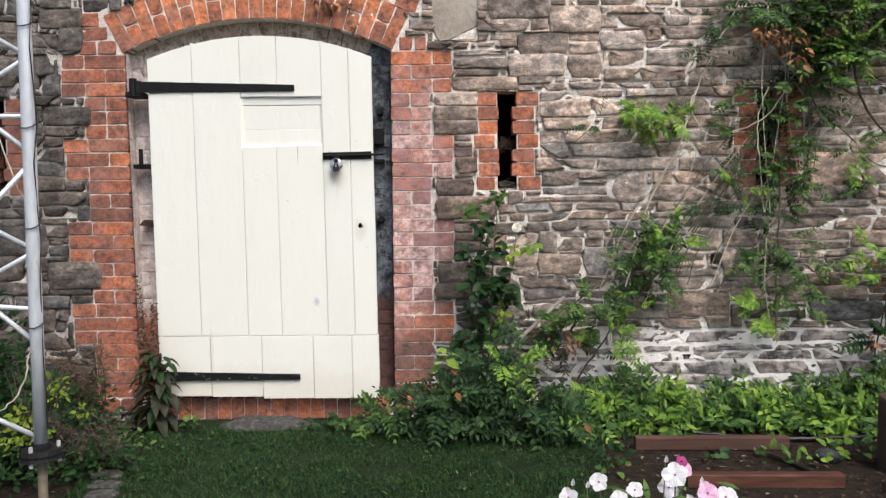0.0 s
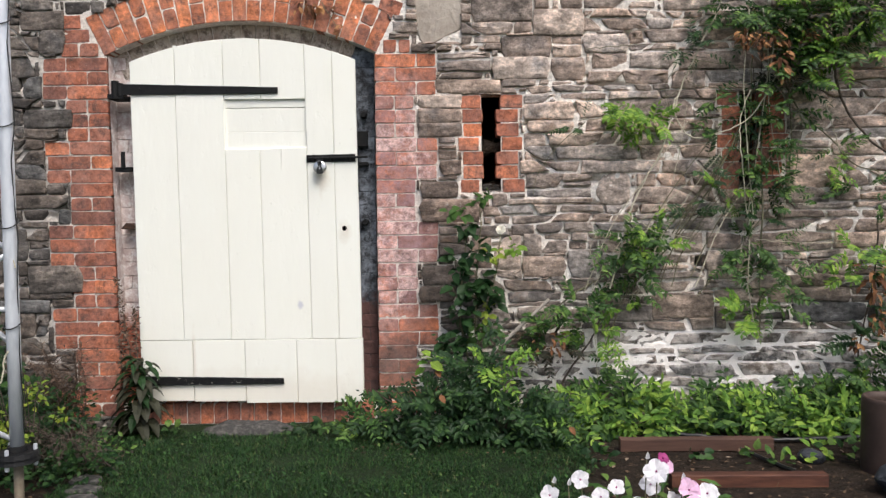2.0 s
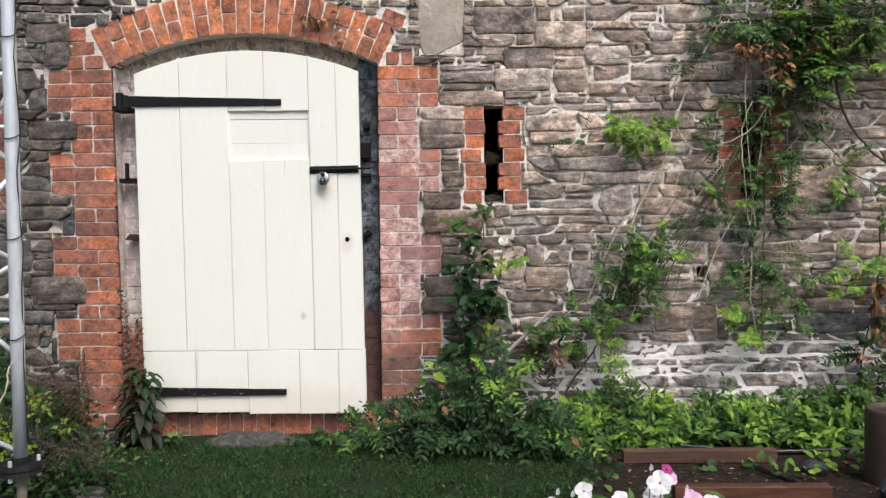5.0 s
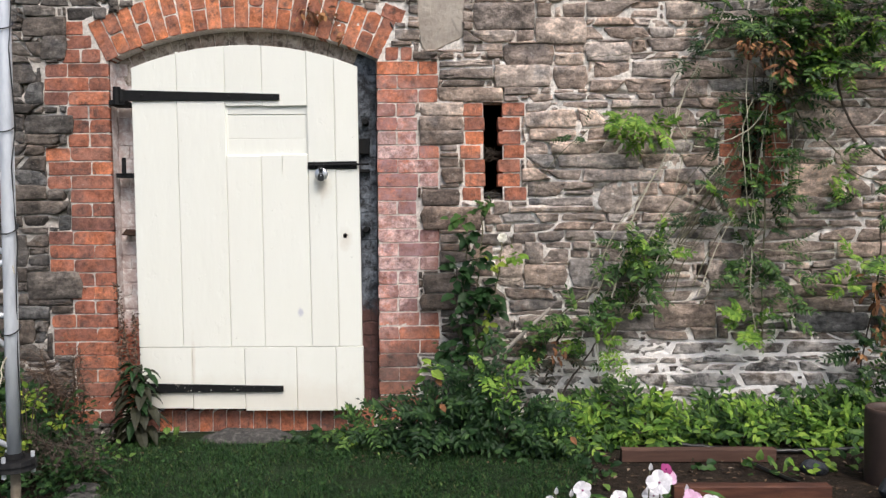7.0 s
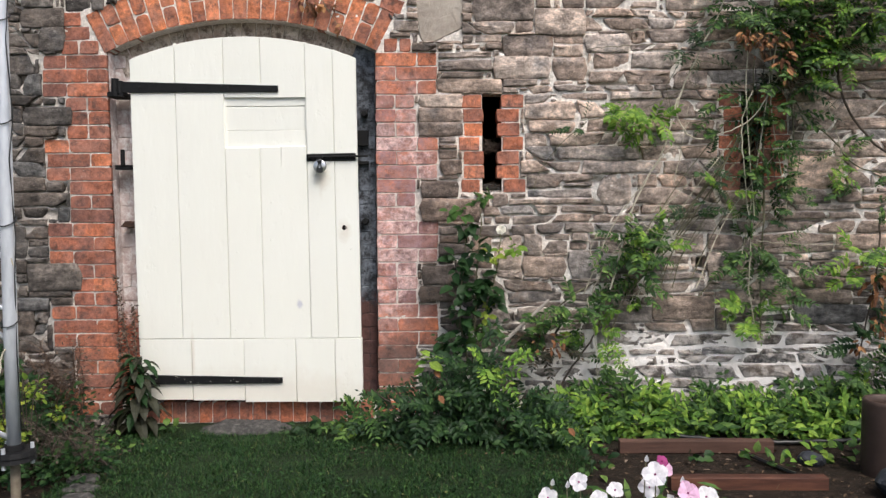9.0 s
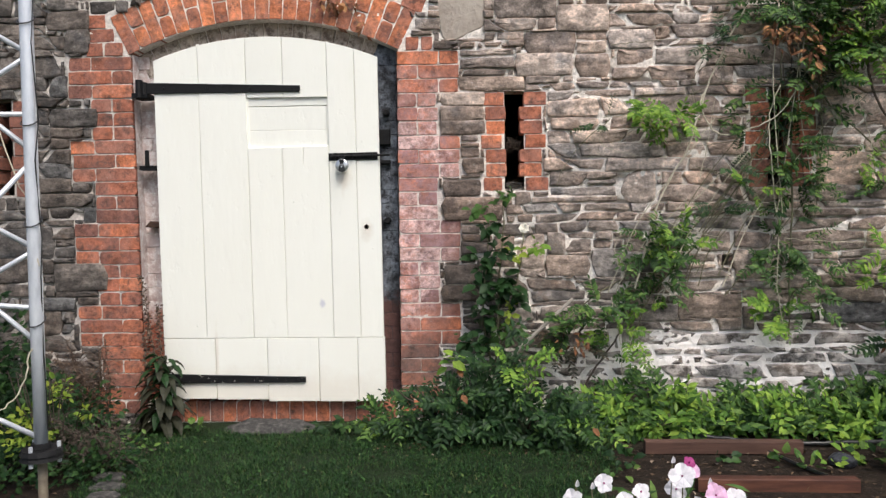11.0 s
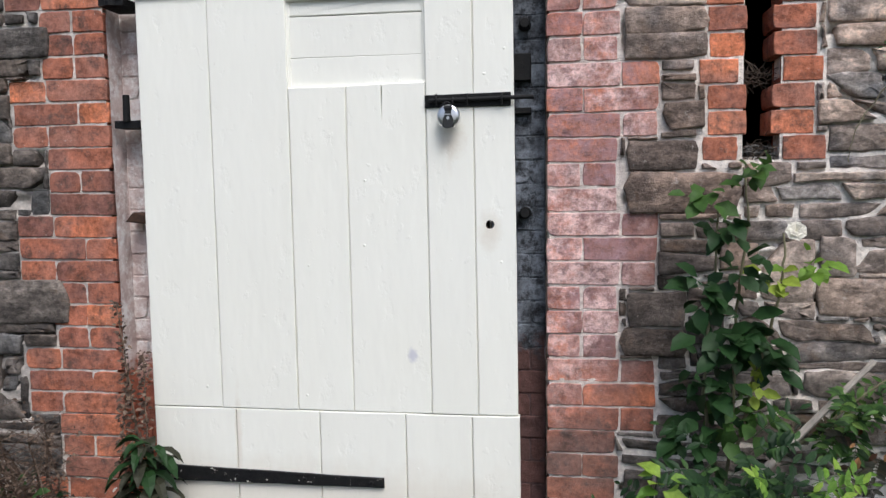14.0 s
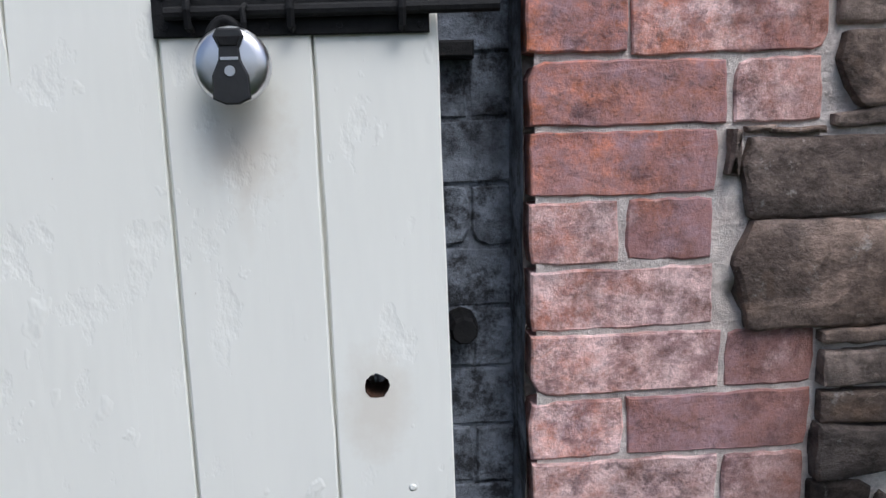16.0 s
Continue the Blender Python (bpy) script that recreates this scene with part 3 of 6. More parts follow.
def build_wall():
    s = Soup()
    slits = [(x - 0.062, x + 0.062, SLIT_LOW, SLIT_TOP) for x in SLITS]
    putlog = [(1.645, 1.70, 0.975, 1.03)]
    pierced(s, -6, 6, -0.3, 3.5, FACE + 0.032, FACE + 0.09, [(JAMB_L, JAMB_R, DOOR_FOOT, 2.335)] + slits + putlog)
    pierced(s, -6, 6, -0.3, 3.5, FACE + 0.09, FACE + 0.5, [(-1.30, -0.28, DOOR_FOOT, 2.10)] + [(a - 0.2, b + 0.2, c - 0.1, d + 0.1) for a, b, c, d in slits] + putlog)
    return tagged(obj("wall_south", s, MORTAR), "old rubble stone barn wall with pale lime mortar joints", "wall", kind="structure")


wall = build_wall()


def build_pointing():
    """The lumpy face of the mortar, which laps over the edges of bricks and stones and is washed out in places."""
    step, x0, z0, nx, nz = 0.0105, -2.85, 0.05, 545, 262
    w = nx + 1
    brickwork = set()
    for a, b, c, d in BRICKED:
        for i in range(max(0, int((a - x0) / step)), min(nx, int((b - x0) / step) + 1) + 1):
            for j in range(max(0, int((c - z0) / step)), min(nz, int((d - z0) / step) + 1) + 1):
                brickwork.add((i, j))

    def depth(i, j):
        x, z = x0 + i * step, z0 + j * step
        y = FACE - 0.0022 + 0.0022 * noise.noise((x * 13, 1.0, z * 16)) + 0.0024 * noise.noise((x * 44, 5.0, z * 48))
        if (i, j) in brickwork:
            return y + 0.0012
        y += 0.0002 + 0.0042 * noise.noise((x * 5, 2.0, z * 11)) + 0.003 * noise.noise((x * 30, 3.0, z * 40))
        hollow = noise.noise((x * 4.2 + 9.0, 7.0, z * 15)) + 0.45 * noise.noise((x * 15, 8.0, z * 36)) + (0.22 if x < -1.5 else -0.22 if x > 0.7 and z < 0.66 else 0.0)
        return y + 0.030 * max(0.0, min(1.0, (hollow - 0.27) * 4.0))

    v = [(x0 + i * step, depth(i, j), z0 + j * step) for j in range(nz + 1) for i in range(nx + 1)]
    gaps = [(JAMB_L - 0.004, JAMB_R + 0.004, 0.0, 2.335), (1.64, 1.705, 0.97, 1.035)] + [(x - 0.048, x + 0.048, SLIT_LOW - 0.002, SLIT_TOP + 0.002) for x in SLITS]
    f = []
    for j in range(nz):
        for i in range(nx):
            a, c = x0 + i * step, z0 + j * step
            if not any(g[0] < a + step and a < g[1] and g[2] < c + step and c < g[3] for g in gaps):
                f.append((j * w + i, j * w + i + 1, j * w + w + i + 1, j * w + w + i))
    s = Soup()
    s.v, s.f = v, f
    obj("mortar_pointing", s, MORTAR, wall, smooth=True)


# unseen room added behind the wall, coloured dark to keep the slits black
for nm, b in (("wall_north", (-6, 6, 8.6, 9.0, -0.3, 3.5)), ("wall_west", (-6, -5.6, 5.03, 8.6, -0.3, 3.5)), ("wall_east", (5.6, 6, 5.03, 8.6, -0.3, 3.5))):
    tagged(obj(nm, Soup().box(*b), INSIDE), "plain dark inner wall of the barn", "wall", kind="structure")
tagged(obj("ceiling", Soup().box(-6, 6, 4.6, 9.0, 3.5, 3.62), INSIDE), "plain dark barn ceiling", "ceiling", kind="structure")
tagged(obj("floor", Soup().box(-5.6, 5.6, 5.03, 8.6, GROUND + 0.03, GROUND + 0.06), INSIDE), "plain dark barn floor", "floor", kind="structure")


# bricks: a few irregular blocks shared by all bricks of one size
def brick_mesh(w, h, depth, rnd, name):
    """A hand-made brick: worn arrises, a knocked corner or two and an uneven face."""
    o = jag([(-w / 2, -h / 2), (w / 2, -h / 2), (w / 2, h / 2), (-w / 2, h / 2)], 0.0165, 0.0013, rnd)
    for sx in (-1, 1):
        for sz in (-1, 1):
            k = rnd.choice((0.0, 0.0012, 0.002, rnd.uniform(0.002, 0.008)))
            o = [(x - sx * k * max(0, 1 - math.hypot(x - sx * w / 2, z - sz * h / 2) / 0.02), z - sz * k * 0.8 * max(0, 1 - math.hypot(x - sx * w / 2, z - sz * h / 2) / 0.02)) for x, z in o]
    return Soup().slab(o, 0, depth, rnd.uniform(0.0016, 0.0028), lift=0.0004, rnd=rnd).mesh(name)


BRICK_SETS = {}


def brick_block(w, h, depth, material):
    key = (round(w, 3), round(h, 3), round(depth, 3), material.name)
    if key not in BRICK_SETS:
        rnd = random.Random(hash(key[:3]) % 999)
        BRICK_SETS[key] = [brick_mesh(w, h, depth, rnd, "brick") for _ in range(9)]
        for me in BRICK_SETS[key]:
            me.materials.append(material)
    return rng.choice(BRICK_SETS[key])


def lay(parent, x, y, z, w, h, depth, material, turn=0.0):
    ob = obj("brick", brick_block(w, h, depth, material), material, parent)
    ob.matrix_basis = parent.matrix_world.inverted() @ pose(x, y + rng.uniform(-0.0028, 0.0016), z + rng.uniform(-0.0012, 0.0012), 0, turn + rng.uniform(-0.7, 0.7), 0)
    return ob


TAKEN = []          # rectangles of the wall that brickwork or single stones already fill


def build_jambs():
    """Both jambs are toothed into the stone: three courses wide, three narrow."""
    top = SPRING
    for k in range(26):
        z = top - (k + 0.5) * COURSE
        if z < DOOR_FOOT - 0.02:
            break
        wide = (k // 3) % 2 == 0
        odd = k % 2
        lean = 0.022 * (2.1 - z) / 1.6
        for side in (1, -1):
            inner = JAMB_R if side > 0 else JAMB_L + lean
            jog = rng.uniform(-0.006, 0.006)
            reach = (0.337 if wide else 0.219) + (0.018 if side < 0 else 0) + jog
            if wide:
                cut = [0.112, reach] if odd else [0.227, reach]
            else:
                cut = [reach] if odd and (k // 3) % 4 != 1 else [reach / 2, reach]
            a = 0.0
            for c in cut:
                w = c - a - 0.0048
                x = inner + side * ((a + c) / 2 + 0.001)
                lay(wall, x, FACE - 0.0044, z, round(w, 2), COURSE - 0.0062, 0.086, BRICK)
                a = c
            xs = sorted((inner, inner + side * reach))
            TAKEN.append((xs[0], xs[1], z - COURSE / 2, z + COURSE / 2))


def build_arch():
    half = math.asin((JAMB_R - MIDX) / ARCH_R)
    ring = Soup()
    pts = [(-half * 1.09 + half * 2.18 * i / 40) for i in range(41)]
    outline = [(MIDX + math.sin(a) * (ARCH_R + 0.002), ARCH_Z + math.cos(a) * (ARCH_R + 0.002)) for a in pts]
    outline += [(MIDX + math.sin(a) * (ARCH_R + 0.24), ARCH_Z + math.cos(a) * (ARCH_R + 0.24)) for a in reversed(pts)]
    lo, hi = outline[:41], list(reversed(outline[41:]))
    for i in range(40):
        q = [lo[i], lo[i + 1], hi[i + 1], hi[i]]
        f, b = ring.ring([(x, FACE + 0.0005, z) for x, z in q]), ring.ring([(x, FACE + 0.088, z) for x, z in q])
        ring.f += [tuple(f), tuple(reversed(b))]
        ring.quad_strip(b, f)
    obj("arch_bedding", ring, MORTAR, wall)
    n = 21
    for i in range(n):
        a = -half * 1.02 + 2.04 * half * (i + 0.5) / n
        pieces = [(0.112, 0.224)] if i % 2 == 0 else [(0.0555, 0.107), (0.169, 0.107)]
        for r, length in pieces:
            r += ARCH_R + 0.003
            lay(wall, MIDX + math.sin(a) * r, FACE - 0.0044, ARCH_Z + math.cos(a) * r, round(2.04 * half * r / n - 0.0065, 3), length, 0.084, ARCHBRICK, math.degrees(a))
        x = MIDX + math.sin(a) * (ARCH_R + 0.1)
        TAKEN.append((x - 0.055, x + 0.055, 2.0, ARCH_Z + math.cos(a) * (ARCH_R + 0.235)))
    # level bricks tucked behind the springing
    for k, (x0, x1) in enumerate(((-1.80, -1.585), (-1.80, -1.635), (-1.79, -1.675))):
        cut = [x0, x0 + 0.105, x1] if x1 - x0 > 0.18 else [x0, x1]
        for a, b in zip(cut, cut[1:]):
            lay(wall, (a + b) / 2, FACE - 0.0044, SPRING + (k + 0.5) * COURSE, round(b - a - 0.01, 2), COURSE - 0.0062, 0.08, BRICK)
        TAKEN.append((x0, x1 + 0.1, SPRING, SPRING + (k + 1) * COURSE))
    for a, b in ((-0.055, 0.03), (0.03, 0.10)):
        lay(wall, (a + b) / 2, FACE - 0.0044, SPRING + 0.5 * COURSE, round(b - a - 0.01, 2), COURSE - 0.0062, 0.08, BRICK)
    TAKEN.append((-0.12, 0.10, SPRING, SPRING + COURSE))
    lay(wall, -0.005, FACE - 0.004, 2.405, 0.12, 0.075, 0.08, BRICK, 22)
    TAKEN.append((-0.08, 0.07, 2.36, 2.46))


def build_rebate():
    """Painted brickwork set back behind the door's edges, and the row under its foot."""
    y = FACE + 0.082
    z, k = 0.16, 0
    while z < 2.2:
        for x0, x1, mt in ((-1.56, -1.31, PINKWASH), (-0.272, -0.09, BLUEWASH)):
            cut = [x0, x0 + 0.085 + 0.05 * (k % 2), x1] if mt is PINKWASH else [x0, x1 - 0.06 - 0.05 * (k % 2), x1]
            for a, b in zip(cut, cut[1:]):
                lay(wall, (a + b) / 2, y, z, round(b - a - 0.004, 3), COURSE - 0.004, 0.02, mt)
        z += COURSE
        k += 1
    # the joints behind them, and a skim of old plaster on the left reveal
    for x0, x1, mt in ((-1.56, -1.31, PINKWASH), (-0.272, -0.09, BLUEWASH)):
        bed = Soup()
        for j in range(71):
            bed.ring([(x0 + (x1 - x0) * i / 8, y + 0.0035 - 0.006 * noise.noise((i * 0.8, j * 0.45, x0)), 0.13 + 2.1 * j / 70) for i in range(9)])
        bed.f += [(j * 9 + i, j * 9 + i + 1, j * 9 + i + 10, j * 9 + i + 9) for j in range(70) for i in range(8)]
        obj("rebate_mortar", bed, mt, wall)
    s = Soup()
    for j in range(61):
        z = 0.55 + (2.16 - 0.55) * j / 60
        s.ring([(JAMB_L + 0.004 + 0.022 * (2.1 - z) / 1.6 + 0.004 * noise.noise((i * 0.9, j * 0.4, 3.0)), FACE - 0.002 + 0.09 * i / 4, z) for i in range(5)])
    s.f += [(j * 5 + i, j * 5 + i + 1, j * 5 + i + 6, j * 5 + i + 5) for j in range(60) for i in range(4)]
    obj("reveal_plaster", s, PINKWASH, wall, "worn pink-white plaster skim")
    # the right reveal's shade, put in as a skim of the dark paint
    s = Soup()
    for j in range(61):
        z = 0.3 + (2.155 - 0.3) * j / 60
        s.ring([(JAMB_R - 0.002 - 0.003 * noise.noise((i * 0.9, j * 0.4, 6.0)), FACE - 0.001 + 0.09 * i / 4, z) for i in range(5)])
    s.f += [(j * 5 + i, j * 5 + i + 5, j * 5 + i + 6, j * 5 + i + 1) for j in range(60) for i in range(4)]
    obj("reveal_plaster", s, BLUEWASH, wall, "dark skim that gives the right reveal its shade")
    for i in range(17):
        a = math.radians(-26.5 + 49 * (i + 0.5) / 17)
        r = ARCH_R - 0.06
        lay(wall, MIDX + math.sin(a) * r, y - 0.002, ARCH_Z + math.cos(a) * r, 0.074, 0.16, 0.02, WHITEWASH, math.degrees(a))
    for i in range(18):
        lay(wall, -1.43 + 0.0745 * i, FACE + 0.02, 0.19, 0.069, 0.115, 0.08, BRICK)
    obj("sill_bedding", Soup().box(JAMB_L + 0.01, JAMB_R - 0.01, FACE + 0.026, FACE + 0.085, DOOR_FOOT - 0.02, 0.246), MORTAR, wall)
    TAKEN.append((JAMB_L, JAMB_R, -0.3, 2.34))


def build_slits():
    for x in SLITS:
        k, z = 0, SLIT_TOP
        while z - COURSE > SLIT_LOW - 0.05:
            for side in (-1, 1):
                w = (0.112 if side > 0 else 0.104) + rng.uniform(-0.008, 0.012) + (0.03 if x > 1 and side > 0 else 0)
                inn = 0.052 - (0.013 if k in (1, 2, 4, 5) else -0.003) + rng.uniform(-0.009, 0.009)
                lay(wall, x + side * (inn + w / 2), FACE - 0.0044, z - COURSE / 2, round(w, 2), COURSE - 0.0062, 0.12, BRICK)
                a, b = sorted((x, x + side * (inn + w + 0.005)))
                TAKEN.append((a, b, z - COURSE, z))
            z -= COURSE
            k += 1


def rough_stone(s, o, proud, rnd):
    """A stone with a riven face: worn arrises, a tilt of its own and flat facets."""
    n = len(o)
    cx, cz = sum(p[0] for p in o) / n, sum(p[1] for p in o) / n
    tall = max(p[1] for p in o) - min(p[1] for p in o)
    tx, tz, seed = rnd.uniform(-0.03, 0.03), rnd.uniform(-0.16, 0.08) * min(1.0, 0.055 / tall), rnd.uniform(0, 90)
    small = min(tall, 0.08)

    def face(x, z, back=0.0):
        y = FACE - proud + tx * (x - cx) + tz * (z - cz) + back
        return y + 0.0034 * noise.noise((x * 12, seed, z * 22)) + 0.0012 * noise.noise((x * 40, seed, z * 60))

    back = s.ring([(x, FACE + 0.055, z) for x, z in o])
    wear = 0.0016 + 0.024 * small
    edge = s.ring([(x, face(x, z, wear * rnd.uniform(0.6, 1.7)), z) for x, z in o])
    f = inset(o, wear * 1.1)
    front = s.ring([(x, face(x, z), z) for x, z in f])
    mid = s.ring([(cx + (x - cx) * 0.62, face(cx + (x - cx) * 0.62, cz + (z - cz) * 0.5), cz + (z - cz) * 0.5) for x, z in f])
    s.quad_strip(back, edge)
    s.quad_strip(edge, front)
    first = len(s.f)
    s.quad_strip(front, mid)
    k = s.ring([(cx, face(cx, cz), cz)])[0]
    s.f += [(mid[i], mid[(i + 1) % n], k) for i in range(n)]
    s.soft += range(first, len(s.f))
    return s


def ragged(o, rnd):
    """The outline broken up at two scales, as split stone is."""
    seed = rnd.uniform(0, 99)
    out = []
    for p, q in zip(o, o[1:] + o[:1]):
        n = max(1, round(math.hypot(q[0] - p[0], q[1] - p[1]) / 0.019))
        for k in range(n):
            t = k / n
            x, z = p[0] + (q[0] - p[0]) * t, p[1] + (q[1] - p[1]) * t
            out.append((x + 0.0045 * noise.noise((x * 22, z * 22, seed)) + rnd.uniform(-0.0012, 0.0012),
                        z + 0.0038 * noise.noise((x * 14, z * 20, seed + 50)) + rnd.uniform(-0.0012, 0.0012)))
    return out


def build_slit_debris():
    """Old twigs, moss and mortar crumbs caught in the slits."""
    rnd = random.Random(24)
    for x in SLITS[:2]:
        d = thing("slit_debris", (x, FACE + 0.05, SLIT_LOW), "dark twigs and crumbled mortar lodged in the wall slit", "debris", "debris in the slits")
        twigs, crumbs = Soup(), Soup()
        for z, half, n in ((SLIT_LOW + 0.01, 0.045, 60), (SLIT_LOW + 0.235, 0.040, 55)):
            for _ in range(n):
                p = Vector((x + rnd.uniform(-half, half), FACE + rnd.uniform(0.015, 0.10), z + rnd.gauss(0, 0.016)))
                q = p + Vector((rnd.uniform(-.05, .05), rnd.uniform(-.03, .02), rnd.uniform(-.03, .04)))
                q.x = min(max(q.x, x - 0.055), x + 0.055)
                twigs.tube([p, p.lerp(q, 0.5) + Vector((0, 0, 0.006)), q], 0.0016, 0.0008, 4)
        for _ in range(40):
            p = Vector((x + rnd.uniform(-.042, .042), FACE + rnd.uniform(0.01, 0.09), SLIT_LOW + rnd.uniform(0, 0.03)))
            r = rnd.uniform(0.004, 0.011)
            crumbs.tube([p - Vector((r, 0, 0)), p + Vector((0, 0, r * 0.4)), p + Vector((r, 0, 0))], r * rnd.uniform(0.6, 1), r * 0.5, 5)
        tagged(obj("twigs", twigs, BARK, d), kind="stuff")
        tagged(obj("crumbs", crumbs, CONCRETE, d, "grey mortar crumbs"), kind="stuff")


def single_stone(x0, x1, z0, z1, parent, rnd, proud=0.012):
    """A lintel, sill or other stone with a place of its own."""
    e = 0.2 * (z1 - z0)
    o = [(x0 + rnd.uniform(0, e), z0 + rnd.uniform(-.006, .006)), ((x0 + x1) / 2, z0 - rnd.uniform(0, .008)), (x1 - rnd.uniform(0, e), z0 + rnd.uniform(-.006, .006)), (x1, z0 + (z1 - z0) * rnd.uniform(.3, .7)),
         (x1 - rnd.uniform(0, e), z1 - rnd.uniform(0, .012)), (x0 + rnd.uniform(0, e), z1 - rnd.uniform(0, .008)), (x0, z0 + (z1 - z0) * rnd.uniform(.3, .7))]
    TAKEN.append((x0 - 0.002, x1 + 0.002, z0 - 0.002, z1 + 0.002))
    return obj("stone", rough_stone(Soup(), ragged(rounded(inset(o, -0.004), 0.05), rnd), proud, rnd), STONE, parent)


build_jambs()
build_arch()
build_rebate()
build_slits()
build_slit_debris()
BRICKED = list(TAKEN)
build_pointing()
srnd = random.Random(21)
for q in ((0.235, 0.584, 1.936, 2.003), (-2.006, -1.745, 1.776, 1.874), (-2.006, -1.715, 0.882, 1.025), (0.138, 0.372, 1.779, 1.852), (0.138, 0.372, 1.705, 1.773), (0.138, 0.372, 1.858, 1.925), (-2.006, -1.769, 2.296, 2.399), (-1.906, -1.769, 2.172, 2.294),
          (0.144, 0.350, 1.373, 1.455), (0.138, 0.478, 1.241, 1.364), (0.150, 0.320, 0.899, 0.997), (0.129, 0.326, 0.808, 0.887), (0.697, 0.933, 0.935, 1.039), (0.946, 1.110, 0.925, 1.072), (0.432, 0.757, 2.315, 2.453), (0.766, 1.031, 2.241, 2.372), (1.031, 1.274, 2.146, 2.237),
          (0.593, 0.858, 2.121, 2.231), (0.539, 0.848, 2.006, 2.122), (0.861, 1.043, 1.995, 2.111), (1.693, 1.890, 0.916, 1.062), (1.404, 1.738, 0.700, 0.822)):
    single_stone(*q, wall, srnd, srnd.uniform(0.011, 0.019))


def rubble(x0, x1, z0, z1, rnd):
    """Outlines of rubble brought roughly to courses: long flat stones with uneven, often pointed ends,
    some split into two thin layers, some as tall as two courses, and small pinning stones between."""
    levels, out, blocked = [z0], [], []
    while levels[-1] < z1:
        levels.append(levels[-1] + rnd.choice((rnd.uniform(0.038, 0.06), rnd.uniform(0.05, 0.085), rnd.uniform(0.07, 0.11))))

    def bed(x, k):
        z = levels[min(k, len(levels) - 1)]
        return z + 0.020 * noise.noise((x * 1.1, z * 7, 2.0)) + 0.012 * noise.noise((x * 3.7, z * 9, 4.0))

    def stone(a, b, low, high, sa=0.0, sb=0.0):
        """A stone between two beds: its ends lean by sa and sb and taper a little."""
        m = (a + b) / 2
        th = max(0.02, high(m) - low(m))
        e = [rnd.choice((0.0, rnd.uniform(0.0, 0.12), rnd.uniform(0.0, 0.4))) * th for _ in range(4)]
        e = [e[0] - sa * th, e[1] + sb * th, e[2] - sb * th, e[3] + sa * th]
        n = max(2, round((b - a) / 0.07))
        lo, hi = (a + e[0], b - e[1]), (b - e[2], a + e[3])
        if hi[0] - hi[1] < 0.02 or lo[1] - lo[0] < 0.02:
            lo, hi = (a, b), (b, a)
        bow = rnd.uniform(-0.05, 0.12) * th
        pts = []
        for i in range(n + 1):
            x = lo[0] + (lo[1] - lo[0]) * i / n
            pts.append((x, low(x) - bow * math.sin(math.pi * i / n)))
        pts.append((b + rnd.uniform(-0.1, 0.05) * th, low(b) + th * rnd.uniform(0.3, 0.7)))
        for i in range(n + 1):
            x = hi[0] + (hi[1] - hi[0]) * i / n
            pts.append((x, high(x) + bow * math.sin(math.pi * i / n)))
        pts.append((a - rnd.uniform(-0.1, 0.05) * th, low(a) + th * rnd.uniform(0.3, 0.7)))
        out.append(pts)

    for k in range(len(levels) - 1):
        h = levels[k + 1] - levels[k]
        taken, blocked = blocked, []
        x, lean = x0 + rnd.uniform(0, 0.2), 0.0
        while x < x1:
            was, lean = lean, rnd.choice((-1, 1)) * rnd.choice((rnd.uniform(0, 0.2), rnd.uniform(0.1, 0.5), rnd.uniform(0.4, 0.95)))
            w = min(0.46, max(0.095, h * rnd.choice((rnd.uniform(1.2, 2.6), rnd.uniform(2.4, 4.6), rnd.uniform(3.4, 6.5)))))
            if x < -1.6:
                w = max(0.13, w)
            a, b = x, x + w
            x = b
            hit = [t for t in taken if t[0] < b and a < t[1]]
            if hit:
                if a > hit[0][0] - 0.05:
                    x = max(x if a < hit[0][0] else hit[0][1], hit[0][1])
                    if b - hit[0][1] < 0.07:
                        continue
                    a = hit[0][1]
                    x = b
                else:
                    b = hit[0][0]
                    x = hit[0][1]
            tall = rnd.random() < (0.22 if a < -1.6 else 0.06) and w > 0.18
            if tall:
                blocked.append((a, b))
                stone(a, b, lambda q: bed(q, k), lambda q: bed(q, k + 2), 0.0, 0.0)
                lean = 0.0
            elif h > 0.078 and w > 0.13 and rnd.random() < (0.12 if a < -1.6 else 0.38):
                f, g = rnd.uniform(0.3, 0.7), rnd.uniform(-0.35, 0.35)

                def split(q, a=a, b=b, f=f, g=g):
                    t = f + g * ((q - a) / (b - a) - 0.5)
                    return bed(q, k) * (1 - t) + bed(q, k + 1) * t

                stone(a, b, lambda q: bed(q, k), split, was * 0.5, 0.0)
                c = a + (b - a) * rnd.uniform(0.35, 0.65)
                for p, q in ((a, c), (c, b)) if w > 0.2 and rnd.random() < 0.5 else ((a, b),):
                    stone(p, q, split, lambda q: bed(q, k + 1))
                lean = 0.0
            else:
                stone(a, b, lambda q: bed(q, k), lambda q: bed(q, k + 1), was if not hit else 0.0, lean if not hit else 0.0)
            if rnd.random() < 0.16:
                # a wedge of mortar with one or two pinning stones
                g = rnd.uniform(0.025, 0.05)
                m, n = bed(x + g / 2, k), rnd.choice((1, 2))
                for i in range(n):
                    za, zb = m + h * i / n, m + h * (i + 0.8) / n
                    out.append([(x + 0.003, za + 0.006), (x + g * 0.6, za), (x + g, za + 0.008), (x + g * rnd.uniform(0.6, 1), zb), (x + g * 0.2, zb - rnd.uniform(0, 0.01))])
                x += g
    return out


